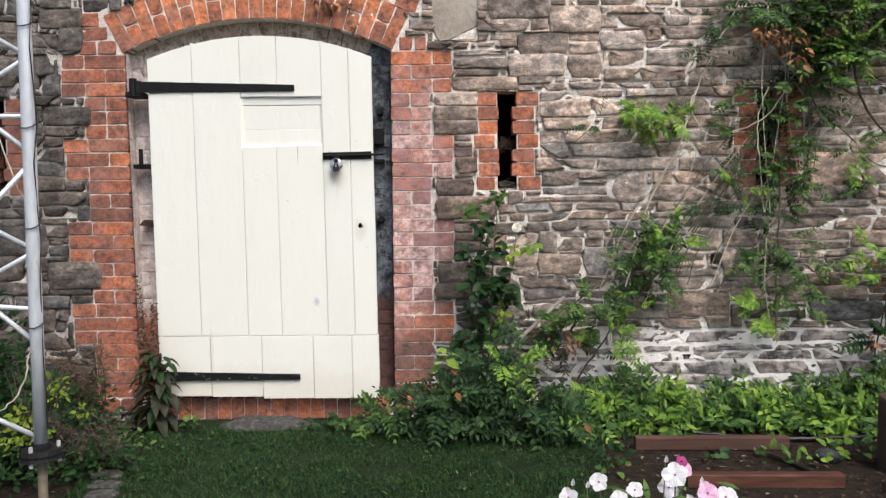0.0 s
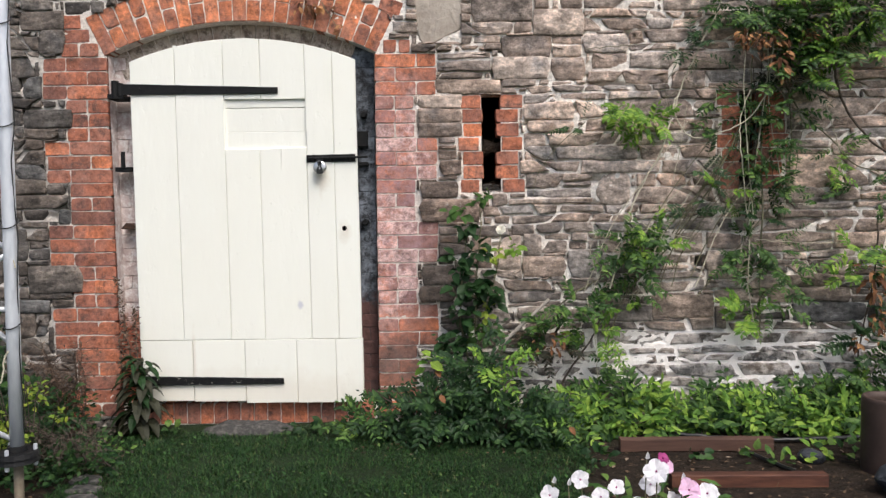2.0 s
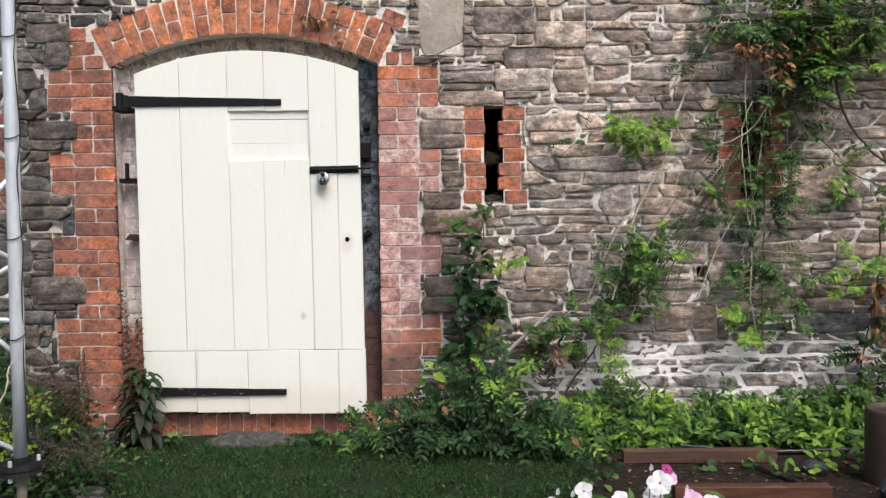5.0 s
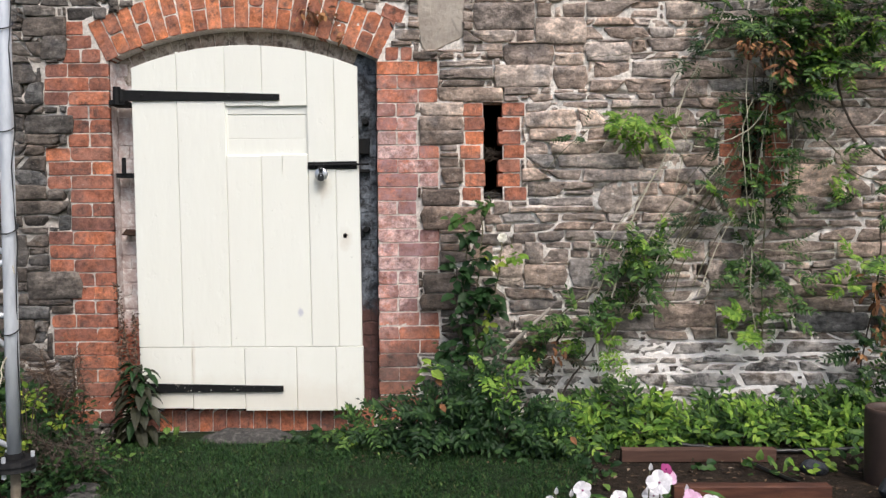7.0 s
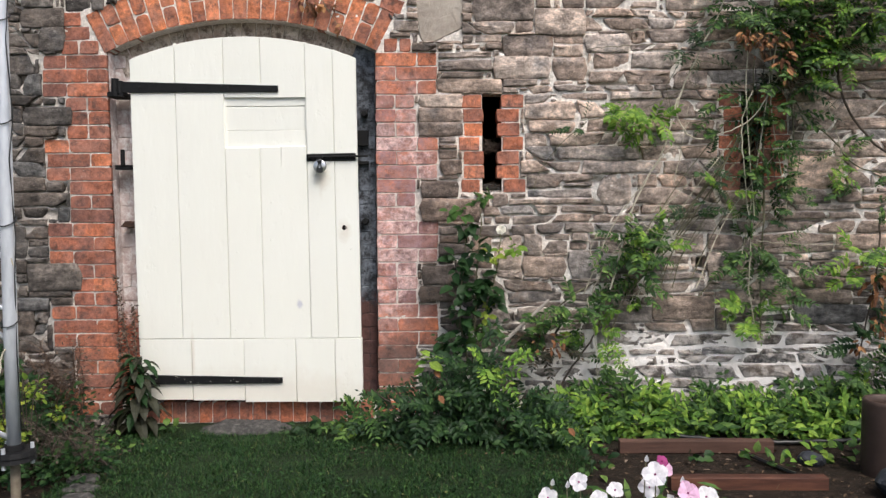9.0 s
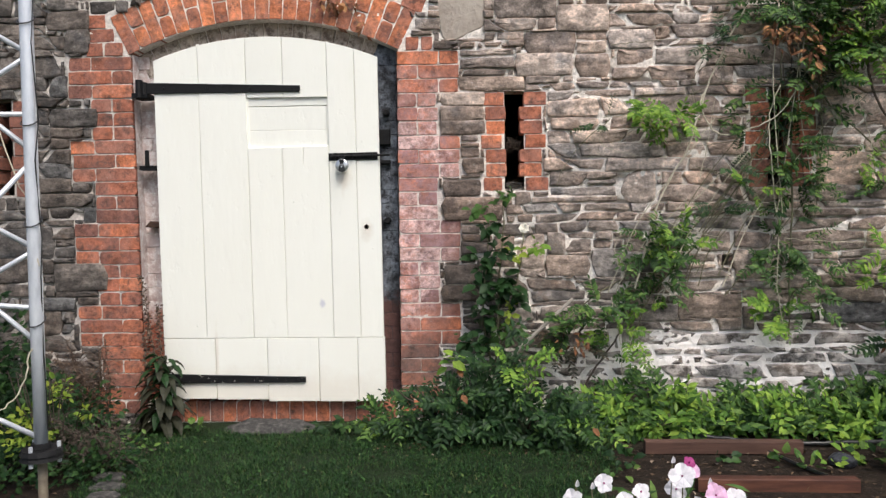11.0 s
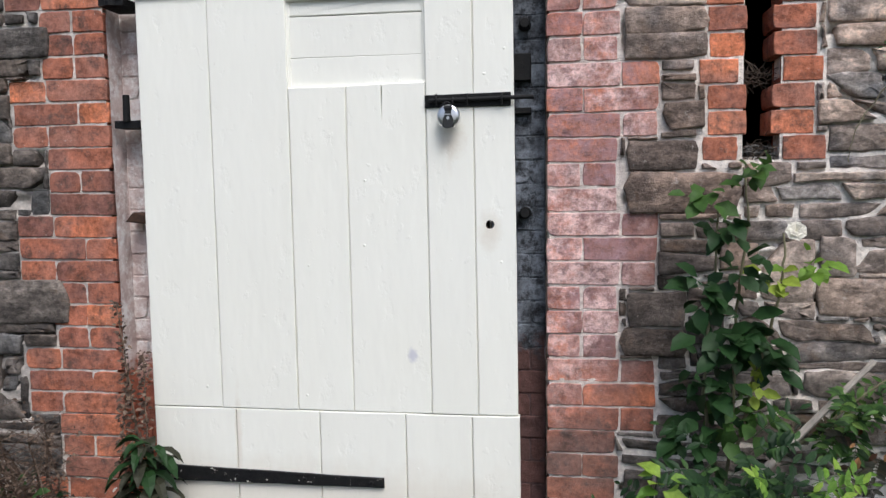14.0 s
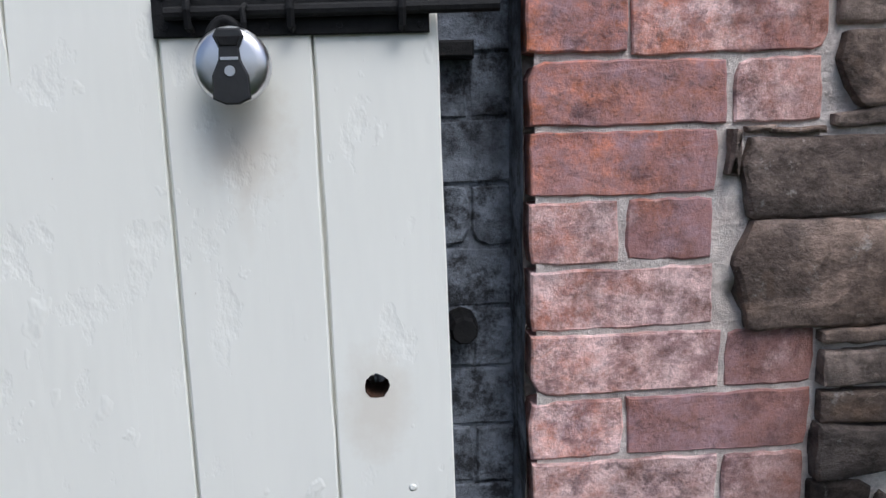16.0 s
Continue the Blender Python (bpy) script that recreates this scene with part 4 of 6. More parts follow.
def subtract(poly, rect):
    """What is left of a convex outline outside a rectangle."""
    a, b, c, d = rect
    xs, zs = [p[0] for p in poly], [p[1] for p in poly]
    if max(xs) < a or min(xs) > b or max(zs) < c or min(zs) > d:
        return [poly]
    out = [clip(poly, 1, 0, a)]
    rest = clip(poly, -1, 0, -a)
    out.append(clip(rest, -1, 0, -b))
    rest = clip(rest, 1, 0, b)
    out += [clip(rest, 0, 1, c), clip(rest, 0, -1, -d)]
    return [p for p in out if len(p) > 2 and area(p) > 0.0002]


def build_stones():
    rnd = random.Random(5)
    count, far = [0], Soup()

    def lay_stone(poly):
        xs, zs = [p[0] for p in poly], [p[1] for p in poly]
        if area(poly) < 0.0003 or max(xs) - min(xs) < 0.02 or max(zs) - min(zs) < 0.012:
            return
        cx, cz = sum(xs) / len(xs), sum(zs) / len(zs)
        limed = cx > 0.75 and cz < 0.60
        joint = rnd.choice((0.6, 1.0, 1.6)) * rnd.uniform(0.0044, 0.0074) * (0.75 if cx < -1.5 else 1.0) + (rnd.uniform(0.001, 0.006) if limed else 0.0)
        o = inset(poly, min(joint, 0.2 * min(max(xs) - min(xs), max(zs) - min(zs))))
        around = sum(math.hypot(q[0] - p[0], q[1] - p[1]) for p, q in zip(o, o[1:] + o[:1]))
        if area(o) < 0.0002 or area(o) > area(poly) or area(o) < 0.010 * around * around:
            o = inset(poly, 0.0012)
            if not 0.0002 < area(o) < area(poly):
                return
        o = ragged(rounded(o, rnd.uniform(0.03, 0.12)), rnd)
        proud = rnd.uniform(0.002, 0.012) if limed else rnd.uniform(0.005, 0.021)
        if count[0] < 300 and -2.25 < cx < 1.35 and 0.3 < cz < 2.45:
            count[0] += 1
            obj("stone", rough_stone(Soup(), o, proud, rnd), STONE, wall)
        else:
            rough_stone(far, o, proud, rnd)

    TAKEN.extend([(1.64, 1.705, 0.97, 1.035), (0.14, 0.37, 2.21, 2.60)])
    for poly in rubble(-6.0, 6.0, 0.02, 3.45, rnd):
        pieces = [poly]
        for rect in TAKEN:
            pieces = [q for p in pieces for q in subtract(p, rect)]
        for poly in pieces:
            lay_stone(poly)
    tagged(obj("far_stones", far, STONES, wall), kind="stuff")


def build_cement_patch():
    rnd = random.Random(3)
    o = rounded([(0.15, 2.19), (0.24, 2.20), (0.30, 2.24), (0.38, 2.27), (0.42, 2.36), (0.45, 2.62), (0.14, 2.66), (0.12, 2.44), (0.13, 2.30)], 0.25)
    obj("cement_patch", Soup().slab(jag(o, 0.03, 0.004, rnd), FACE - 0.006, FACE + 0.02, 0.008, fan=0.003, lift=0.002, rnd=rnd), CEMENT, wall, "smear of brown-grey cement render")


build_cement_patch()

# ---------------------------------------------------------------- the door
DF = 4.484      # the door's face


def door_top(x):
    return ARCH_Z + 0.012 - 0.115 + math.sqrt(max(0.1, (ARCH_R + 0.002) ** 2 - (x + 0.795) ** 2))


def lean_x(x, z):
    return x + (1.25 - z) * 0.0105


def plank(s, xl, xr, zb, zt=None, yf=DF, yb=DF + 0.03, rnd=rng, taper=0.0):
    """One board with slightly wandering edges; the joint to the next is closed with paint in places and open in others."""
    n = 34
    seed = rnd.uniform(0, 60)

    def gap(z, k):
        return 0.0017 + 0.0013 * noise.noise((z * 3.0, seed, k)) + 0.0007 * noise.noise((z * 17.0, seed, k))

    top = [(xr + (xl - xr) * i / 6, zt if zt is not None else door_top(xr + (xl - xr) * i / 6)) for i in range(7)]
    right = [(xr - gap(zb + (top[0][1] - zb) * i / n, 1.0), zb + (top[0][1] - zb) * i / n) for i in range(n)]
    left = [(xl + gap(zb + (top[-1][1] - zb) * (n - i - 1) / n, 2.0), top[-1][1] + (zb - top[-1][1]) * (i + 1) / n) for i in range(n)]
    o = right + top + left
    o = [(lean_x(x + rnd.uniform(-0.0004, 0.0004) - taper * (z - zb) * (x > (xl + xr) / 2), z), z + rnd.uniform(-0.0006, 0.0006)) for x, z in o]
    return s.slab(o, yf, yb, 0.0019)


def build_door():
    d = thing("barn_door", (-0.795, DF + 0.02, 0.26), "cream-painted plank barn door with an arched head, shut", "door")
    rnd = random.Random(11)

    def board(name, *a, label="", **k):
        return obj(name, plank(Soup(), *a, rnd=rnd, **k), PAINT, d, label)

    split = 0.611
    board("plank", -1.401, -1.158, split)
    board("plank", -1.158, -0.899, split, yf=DF - 0.002)
    board("plank", -0.899, -0.714, split, 1.640)
    # this one has split from its top end
    o = [(-0.463, 0.611), (-0.463, 1.0), (-0.4635, 1.3), (-0.463, 1.646), (-0.53, 1.645), (-0.5965, 1.644), (-0.5990, 1.58), (-0.6000, 1.52), (-0.6020, 1.58), (-0.6015, 1.644), (-0.66, 1.643), (-0.7115, 1.642), (-0.712, 1.3), (-0.7115, 1.0), (-0.7125, 0.611)]
    obj("plank", Soup().slab([(lean_x(x, z) + rnd.uniform(-.0005, .0005), z) for x, z in o], DF + 0.001, DF + 0.03, 0.0016), PAINT, d, "cream-painted plank split at its top")
    board("plank", -0.899, -0.700, 1.908)
    board("plank", -0.700, -0.461, 1.906)
    board("plank", -0.461, -0.314, split, yf=DF - 0.002)
    # the lock stile, with a round keyhole right through it
    hx, hz, hr = -0.2685, 1.208, 0.0135
    s = plank(Soup(), -0.314, -0.189, split, None, rnd=rnd)
    face = s.f.pop()
    pts = [Vector(s.v[i]) for i in face]
    k = min(range(len(pts)), key=lambda i: abs(pts[i].z - hz) + (10 if pts[i].x < hx else 0))
    ci = [(hx + hr * rnd.uniform(0.92, 1.06) * math.cos(a), hz + hr * rnd.uniform(0.92, 1.06) * math.sin(a)) for a in [math.pi / 6 * i for i in range(12)]]
    cut = [ci[0]] + ci[:0:-1] + [ci[0]]
    s.f.append(tuple(list(face[:k + 1]) + s.ring([(x, DF, z) for x, z in cut]) + s.ring([tuple(pts[k])]) + list(face[k + 1:])))
    obj("lock_stile", s, PAINT, d, "cream-painted stile with a round keyhole")
    # dark ring added so the inside of the keyhole looks shaded
    hole = Soup()
    hole.quad_strip(hole.ring([(x, DF + 0.002, z) for x, z in ci]), hole.ring([(x, DF + 0.05, z) for x, z in ci]))
    obj("keyhole_sleeve", hole, RUST, d, "dark ring added to shade the inside of the keyhole")
    # newer boards across the foot
    for xa, xb, zb, yf in ((-1.399, -1.113, 0.276, DF - 0.001), (-1.113, -0.829, 0.272, DF - 0.0015), (-0.829, -0.547, 0.262, DF - 0.003), (-0.547, -0.334, 0.260, DF - 0.0025), (-0.334, -0.186, 0.262, DF - 0.003)):
        board("foot_board", xa, xb, zb, split - 0.003, yf=yf)
    board("panel_board", -0.895, -0.463, 1.636, 1.733, yf=DF + 0.014, yb=DF + 0.032)
    board("panel_board", -0.895, -0.463, 1.733, 1.860, yf=DF + 0.014, yb=DF + 0.032)
    board("panel_board", -0.895, -0.463, 1.863, 1.915, yf=DF + 0.014, yb=DF + 0.032)
    # painted tongues close the joints from behind
    for x, z0, z1 in ((-1.158, split, 2.2), (-0.899, split, 2.22), (-0.712, split, 1.64), (-0.700, 1.91, 2.2), (-0.461, split, 2.2), (-0.314, split, 2.16),
                      (-1.113, 0.28, split), (-0.829, 0.28, split), (-0.547, 0.28, split), (-0.334, 0.28, split)):
        obj("tongue", Soup().slab([(lean_x(x, z0) - 0.008, z0), (lean_x(x, z0) + 0.008, z0), (lean_x(x, z1) + 0.008, z1), (lean_x(x, z1) - 0.008, z1)], DF + 0.0095, DF + 0.0155, 0.0005), PAINT, d)
    for z in (0.36, 1.05, 1.62, 1.93):
        obj("ledge", Soup().box(-1.36, -0.235, DF + 0.031, DF + 0.056, z, z + 0.14), PAINT, d)
    # dark-coloured boards added behind so the keyhole looks black
    for a, b in zip((-1.36, -1.12, -0.85, -0.58, -0.325), (-1.13, -0.86, -0.59, -0.335, -0.29)):
        obj("backing_board", Soup().box(a, b, DF + 0.057, DF + 0.066, 0.30, 2.06), INSIDE, d)
    # strap hinges
    for nm, x0, x1, z0, z1, h0, h1, yy in (("strap_hinge", -1.452, -0.613, 1.9665, 1.952, 0.029, 0.0165, DF - 0.010), ("strap_hinge", -1.43, -0.611, 0.391, 0.383, 0.027, 0.0155, DF - 0.016)):
        n = 14
        low = [(x0 + (x1 - x0) * i / n, z0 + (z1 - z0) * i / n - (h0 + (h1 - h0) * i / n) + rnd.uniform(-.001, .001)) for i in range(n + 1)]
        high = [(x0 + (x1 - x0) * i / n, z0 + (z1 - z0) * i / n + (h0 + (h1 - h0) * i / n) + rnd.uniform(-.001, .001)) for i in range(n, -1, -1)]
        st = obj(nm, Soup().slab(low + high, yy, yy + 0.008, 0.002), IRON if z0 > 1 else FLECKED, d, "tapered black iron strap" if z0 > 1 else "tapered black iron strap flecked with cream paint")
        for t in (0.12, 0.4, 0.68, 0.95):
            xx, zz = x0 + (x1 - x0) * t, z0 + (z1 - z0) * t
            obj("bolt_head", Soup().tube([(xx, yy + 0.002, zz), (xx, yy - 0.002, zz), (xx, yy - 0.004, zz)], 0.008, 0.005, 8), IRON, st)
        obj("hinge_eye", Soup().tube([(x0 - 0.008, yy + 0.008, z0 - h0 - 0.004), (x0 - 0.008, yy + 0.008, z0 + h0 + 0.004)], 0.018, 0.018, 10), IRON, st)
    # the sliding bolt
    bp = obj("bolt_plate", Soup().slab([(-0.466, 1.565), (-0.203, 1.567), (-0.203, 1.608), (-0.466, 1.604)], DF - 0.007, DF - 0.002, 0.0015), IRON, d, "black iron bolt plate")
    obj("bolt_rod", Soup().tube([(-0.452, DF - 0.014, 1.586), (-0.20, DF - 0.014, 1.590), (-0.135, DF - 0.014, 1.591)], 0.0065, 0.0065, 10), IRON, bp)
    for x in (-0.43, -0.335, -0.23):
        obj("bolt_staple", Soup().tube([(x, DF - 0.004, 1.571), (x, DF - 0.020, 1.574), (x, DF - 0.023, 1.588), (x, DF - 0.020, 1.602), (x, DF - 0.004, 1.605)], 0.004, 0.004, 6), IRON, bp)
    for x in (-0.455, -0.36, -0.29, -0.212):
        for z in (1.5745, 1.602):
            obj("screw", Soup().tube([(x, DF - 0.006, z), (x, DF - 0.0085, z)], 0.0035, 0.003, 6), IRON, bp)
    for i in range(15):
        x, z = rnd.choice((-1.36, -1.20, -1.11, -0.94, -0.86, -0.74, -0.66, -0.5, -0.42, -0.345, -0.29, -0.225)), rnd.choice((0.42, 0.48, 0.66, 1.08, 1.14, 1.33, 1.66, 1.72, 1.99, 2.03))
        if -0.9 < x < -0.46 and 1.6 < z < 1.92:
            continue
        x, z = x + rnd.uniform(-.012, .012), z + rnd.uniform(-.02, .02)
        obj("nail", Soup().tube([(lean_x(x, z), DF, z), (lean_x(x, z), DF - 0.0009 - (0.003 if z < split else 0), z)], 0.0045, 0.002, 8), PAINT, d, smooth=True)


def build_padlock():
    x, z, y = -0.389, 1.536, DF - 0.034
    d = thing("padlock", (x, y, z - 0.034), "round steel disc padlock with a black band, locked", "padlock")

    def disc(r, rim, t, name, mt, squash=1.0, zoff=0.0, parent=d, yoff=0.0, label=""):
        s, n = Soup(), 28
        prof = [(r - rim, -t / 2), (r - rim * 0.4, -t / 2 + rim * 0.12), (r, -t / 2 + rim * 0.5), (r, t / 2 - rim * 0.5), (r - rim, t / 2)]
        rings = [s.ring([(x + math.cos(a) * q * squash, y + yoff + h, z + zoff + math.sin(a) * q) for a in [2 * math.pi * k / n for k in range(n)]]) for q, h in prof]
        for a, b in zip(rings, rings[1:]):
            s.quad_strip(b, a)
        s.f += [tuple(rings[0]), tuple(reversed(rings[-1]))]
        return obj(name, s, mt, parent, label, True)

    body = disc(0.035, 0.012, 0.026, "body", CHROME)
    # the black centre band, wider at the foot
    o = [(-0.006, -0.036), (0.006, -0.036), (0.017, -0.031), (0.0165, -0.010), (0.010, 0.004), (0.009, 0.014), (0.014, 0.025), (0.010, 0.032), (-0.010, 0.032), (-0.014, 0.025), (-0.009, 0.014), (-0.010, 0.004), (-0.0165, -0.010), (-0.017, -0.031)]
    obj("band", Soup().slab([(x + a, z + b) for a, b in o], y - 0.0165, y - 0.010, 0.0015), BLACK, d, "black plastic band")
    obj("emblem", Soup().slab([(x + a, z + b) for a, b in ((-0.0075, 0.016), (0.0075, 0.016), (0.011, 0.025), (-0.011, 0.025))], y - 0.018, y - 0.0160, 0.0008), IRON, d)
    obj("emblem", Soup().slab([(x + a, z + b) for a, b in ((-0.008, 0.0035), (0.008, 0.0035), (0.008, 0.0065), (-0.008, 0.0065))], y - 0.0172, y - 0.0160, 0.0004), CHROME, d)
    obj("key_plug", Soup().tube([(x, y - 0.014, z - 0.006), (x, y - 0.0178, z - 0.006)], 0.0052, 0.0048, 12), CHROME, d)
    arc = [(x - 0.022 + 0.018 * (1 - math.cos(math.pi * i / 10)) * 0.9, y + 0.004, z + 0.018 + 0.024 * math.sin(math.pi * i / 10)) for i in range(11)]
    obj("shackle", Soup().tube(arc, 0.0045, 0.0045, 8), IRON, d, smooth=True)
    hasp = [(x + 0.012, DF - 0.02, z + 0.056), (x + 0.012, y - 0.002, z + 0.05), (x + 0.013, y - 0.004, z + 0.038), (x + 0.012, y, z + 0.028)]
    obj("hasp_loop", Soup().tube(hasp, 0.003, 0.003, 6), IRON, d)


build_door()
build_padlock()


def build_pintle(z, kind):
    """Iron hooks leaded into the hinge-side jamb."""
    p = thing("pintle", (-1.49, FACE + 0.05, z), "rusty black iron hinge pintle set in the jamb", "pintle", "door pintles")
    if kind == "hook":
        obj("tang", Soup().box(-1.515, -1.425, FACE - 0.01, FACE + 0.06, z - 0.022, z + 0.002), IRON, p)
        obj("pin", Soup().tube([(-1.47, FACE - 0.012, z), (-1.47, FACE - 0.012, z + 0.085)], 0.012, 0.011, 10), IRON, p)
    elif kind == "block":
        obj("tang", Soup().box(-1.525, -1.44, DF - 0.014, FACE + 0.06, z - 0.05, z - 0.025), IRON, p)
        obj("pin", Soup().tube([(-1.485, DF - 0.004, z - 0.05), (-1.485, DF - 0.004, z + 0.045)], 0.021, 0.020, 10), IRON, p)
    else:
        obj("tang", Soup().slab([(-1.50, z - 0.012), (-1.42, z - 0.02), (-1.415, z + 0.012), (-1.47, z + 0.02)], FACE + 0.0, FACE + 0.07, 0.004), RUST, p)


build_pintle(1.967, "block")
build_pintle(1.553, "hook")
build_pintle(1.232, "stub")


def keep_plate(z, h):
    p = obj("bolt_keep", Soup().slab([(-0.205, z), (-0.145, z), (-0.145, z + h), (-0.205, z + h)], FACE + 0.055, FACE + 0.085, 0.003), IRON)
    return tagged(p, "black iron keep let into the jamb", "bolt keep", "jamb irons")


keep_plate(1.552, 0.02)
keep_plate(1.655, 0.085)
for z in (1.83, 1.24):
    tagged(obj("jamb_knob", Soup().tube([(-0.165, FACE + 0.08, z), (-0.165, FACE + 0.04, z), (-0.165, FACE + 0.035, z)], 0.02, 0.014, 9), IRON), "black iron stub in the jamb", "iron stub", "jamb irons")


def build_step():
    """A low worn boulder, rough all over, that rises out of the turf."""
    rnd = random.Random(8)
    s, n, rings = Soup(), 56, []
    for k in range(9):
        t = k / 8
        ring = []
        for i in range(n):
            a = 2 * math.pi * i / n
            r = 1 - 0.93 * t
            x, y = -0.79 + 0.31 * r * math.cos(a) * (1 + 0.10 * noise.noise((math.cos(a) * 2, math.sin(a) * 2, 4.0))), 4.42 + 0.125 * r * math.sin(a)
            z = 0.085 + 0.085 * min(1.0, 1.9 * t) ** 0.6 + (0.010 * noise.noise((x * 16, y * 16, 1.0)) + 0.006 * noise.noise((x * 45, y * 45, 2.0))) * (t > 0)
            ring.append((x, y, z))
        rings.append(s.ring(ring))
    for a, b in zip(rings, rings[1:]):
        s.quad_strip(a, b)
    s.f.append(tuple(rings[-1]))
    tagged(obj("step_stone", s, CONCRETE), "rough dark threshold stone sunk in the turf before the door", "step")


build_step()


# ---------------------------------------------------------------- the lattice mast
def build_mast():
    d = thing("lattice_mast", (-1.288, 3.1, GROUND), "galvanised steel lattice mast standing on a rusty pipe foot", "mast")
    A, B, C = Vector((-1.288, 3.1, 0)), Vector((-1.605, 3.0, 0)), Vector((-1.80, 3.2, 0))
    top = 3.3
    for p, low in ((A, 0.43), (B, 0.34), (C, 0.38)):
        leg = obj("leg", Soup().tube([p + Vector((0, 0, low + (top - low) * i / 6)) for i in range(7)], 0.0235, 0.0235, 16), GALV, d, smooth=True)
        obj("foot_pipe", Soup().tube([p + Vector((0, 0, 0.05)), p + Vector((0.002, 0, low + 0.02))], 0.017, 0.017, 12), OLDPIPE, leg, "rusty pipe foot", True)
        for z, r in ((low - 0.036, 0.074), (low - 0.016, 0.074), (low + 0.004, 0.036)):
            obj("collar", Soup().tube([p + Vector((0, 0, z)), p + Vector((0, 0, z + 0.018))], r, r * 0.92, 14), IRON, leg, "dark iron collar")
        for k in range(3):
            a = 2.1 * k + 0.4
            q = p + Vector((math.cos(a) * 0.058, math.sin(a) * 0.058, 0))
            obj("collar_bolt", Soup().tube([q + Vector((0, 0, low - 0.055)), q + Vector((0, 0, low + 0.022))], 0.008, 0.007, 6), GALV, leg)

    low = 0.43

    def brace(p, zp, q, zq):
        obj("brace", Soup().tube([p + Vector((0, 0, zp)), q + Vector((0, 0, zq))], 0.0095, 0.0095, 8), GALV, d, smooth=True)

    for k in range(-1, 4):
        z = 0.777 + 0.698 * k
        for p, q, dz, out, back in ((A, B, 0.0, 0.38, 0.31), (B, C, 0.17, 0.38, 0.31), (A, C, 0.377, 0.25, 0.335)):
            s0 = z + dz
            if low < s0 - out - 0.02 and s0 < top:
                brace(p, s0, q, s0 - out)
            if low < s0 - back and s0 - 0.11 < top:
                brace(q, s0 + (0.03 if q is C and p is A else -0.11), p, s0 - back)
        if low < z + 0.17 < top:
            brace(A, z + 0.17, C, z + 0.19)
    # a dark cable tied down one leg
    for j in range(6):
        z = 0.9 + 0.36 * j
        obj("cable_tie", Soup().tube([A + Vector((0.03 * math.cos(a), 0.03 * math.sin(a), z + 0.02 * math.sin(a))) for a in [math.pi * i / 5 for i in range(11)]], 0.0025, 0.0025, 5), BLACK, d)
    obj("cable", Soup().tube([A + Vector((0.026 + 0.006 * math.sin(i * 1.7), -0.006 + 0.008 * math.cos(i * 2.3), 0.5 + 0.14 * i)) for i in range(20)], 0.0022, 0.0022, 5), BLACK, d)


build_mast()


# ---------------------------------------------------------------- plants
def curve(pts, n=6, wob=0.0, rnd=rng):
    """A smooth line through points."""
    pts = [Vector(p) for p in pts]
    q = [pts[0] * 2 - pts[1]] + pts + [pts[-1] * 2 - pts[-2]]
    out = []
    for i in range(1, len(q) - 2):
        for k in range(n):
            t = k / n
            a, b, c, d = q[i - 1], q[i], q[i + 1], q[i + 2]
            v = 0.5 * ((2 * b) + (c - a) * t + (2 * a - 5 * b + 4 * c - d) * t * t + (3 * b - a - 3 * c + d) * t ** 3)
            out.append(v + Vector((rnd.uniform(-wob, wob), rnd.uniform(-wob, wob) * 0.6, rnd.uniform(-wob, wob))))
    return out + [pts[-1]]


def spray(centre, radii, n, length, leaf, rnd, rise=0.2, pairs=(4, 6), sag=0.6, front=-0.45):
    """A clump of feather-like leaves pointing out of its middle."""
    s, c = Soup(), Vector(centre)
    for _ in range(n):
        u = Vector((rnd.gauss(0, 0.5), rnd.gauss(0, 0.5), rnd.gauss(0, 0.5)))
        if u.length > 1.1:
            u *= 1.1 / u.length
        b = c + Vector((u.x * radii[0], u.y * radii[1], u.z * radii[2])) * 0.85
        way = Vector((u.x * 1.2 + rnd.uniform(-.7, .7), u.y + front + rnd.uniform(-.4, .4), u.z * 0.8 + rise + rnd.uniform(-.5, .5)))
        s.pinnate(b, way, length * rnd.uniform(0.65, 1.25), rnd.randint(*pairs), leaf * rnd.uniform(0.75, 1.2), rnd, (rnd.uniform(-.4, .4), -0.75, 0.75), sag)
    return s


def simple_leaves(s, centre, radii, n, leaf, rnd, rise=0.1, slim=0.55, front=-0.4):
    c = Vector(centre)
    for _ in range(n):
        u = Vector((rnd.gauss(0, 0.5), rnd.gauss(0, 0.5), rnd.gauss(0, 0.5)))
        if u.length > 1.1:
            u *= 1.1 / u.length
        b = c + Vector((u.x * radii[0], u.y * radii[1], u.z * radii[2]))
        way = Vector((u.x + rnd.uniform(-.8, .8), u.y + front + rnd.uniform(-.5, .5), u.z * 0.6 + rise + rnd.uniform(-.7, .5)))
        z = leaf * rnd.uniform(0.6, 1.25)
        s.leaf(b, way, (rnd.uniform(-.5, .5), -0.6, 0.8), z, z * slim, rnd.uniform(0.1, 0.4), rnd.uniform(0, 0.35))
    return s


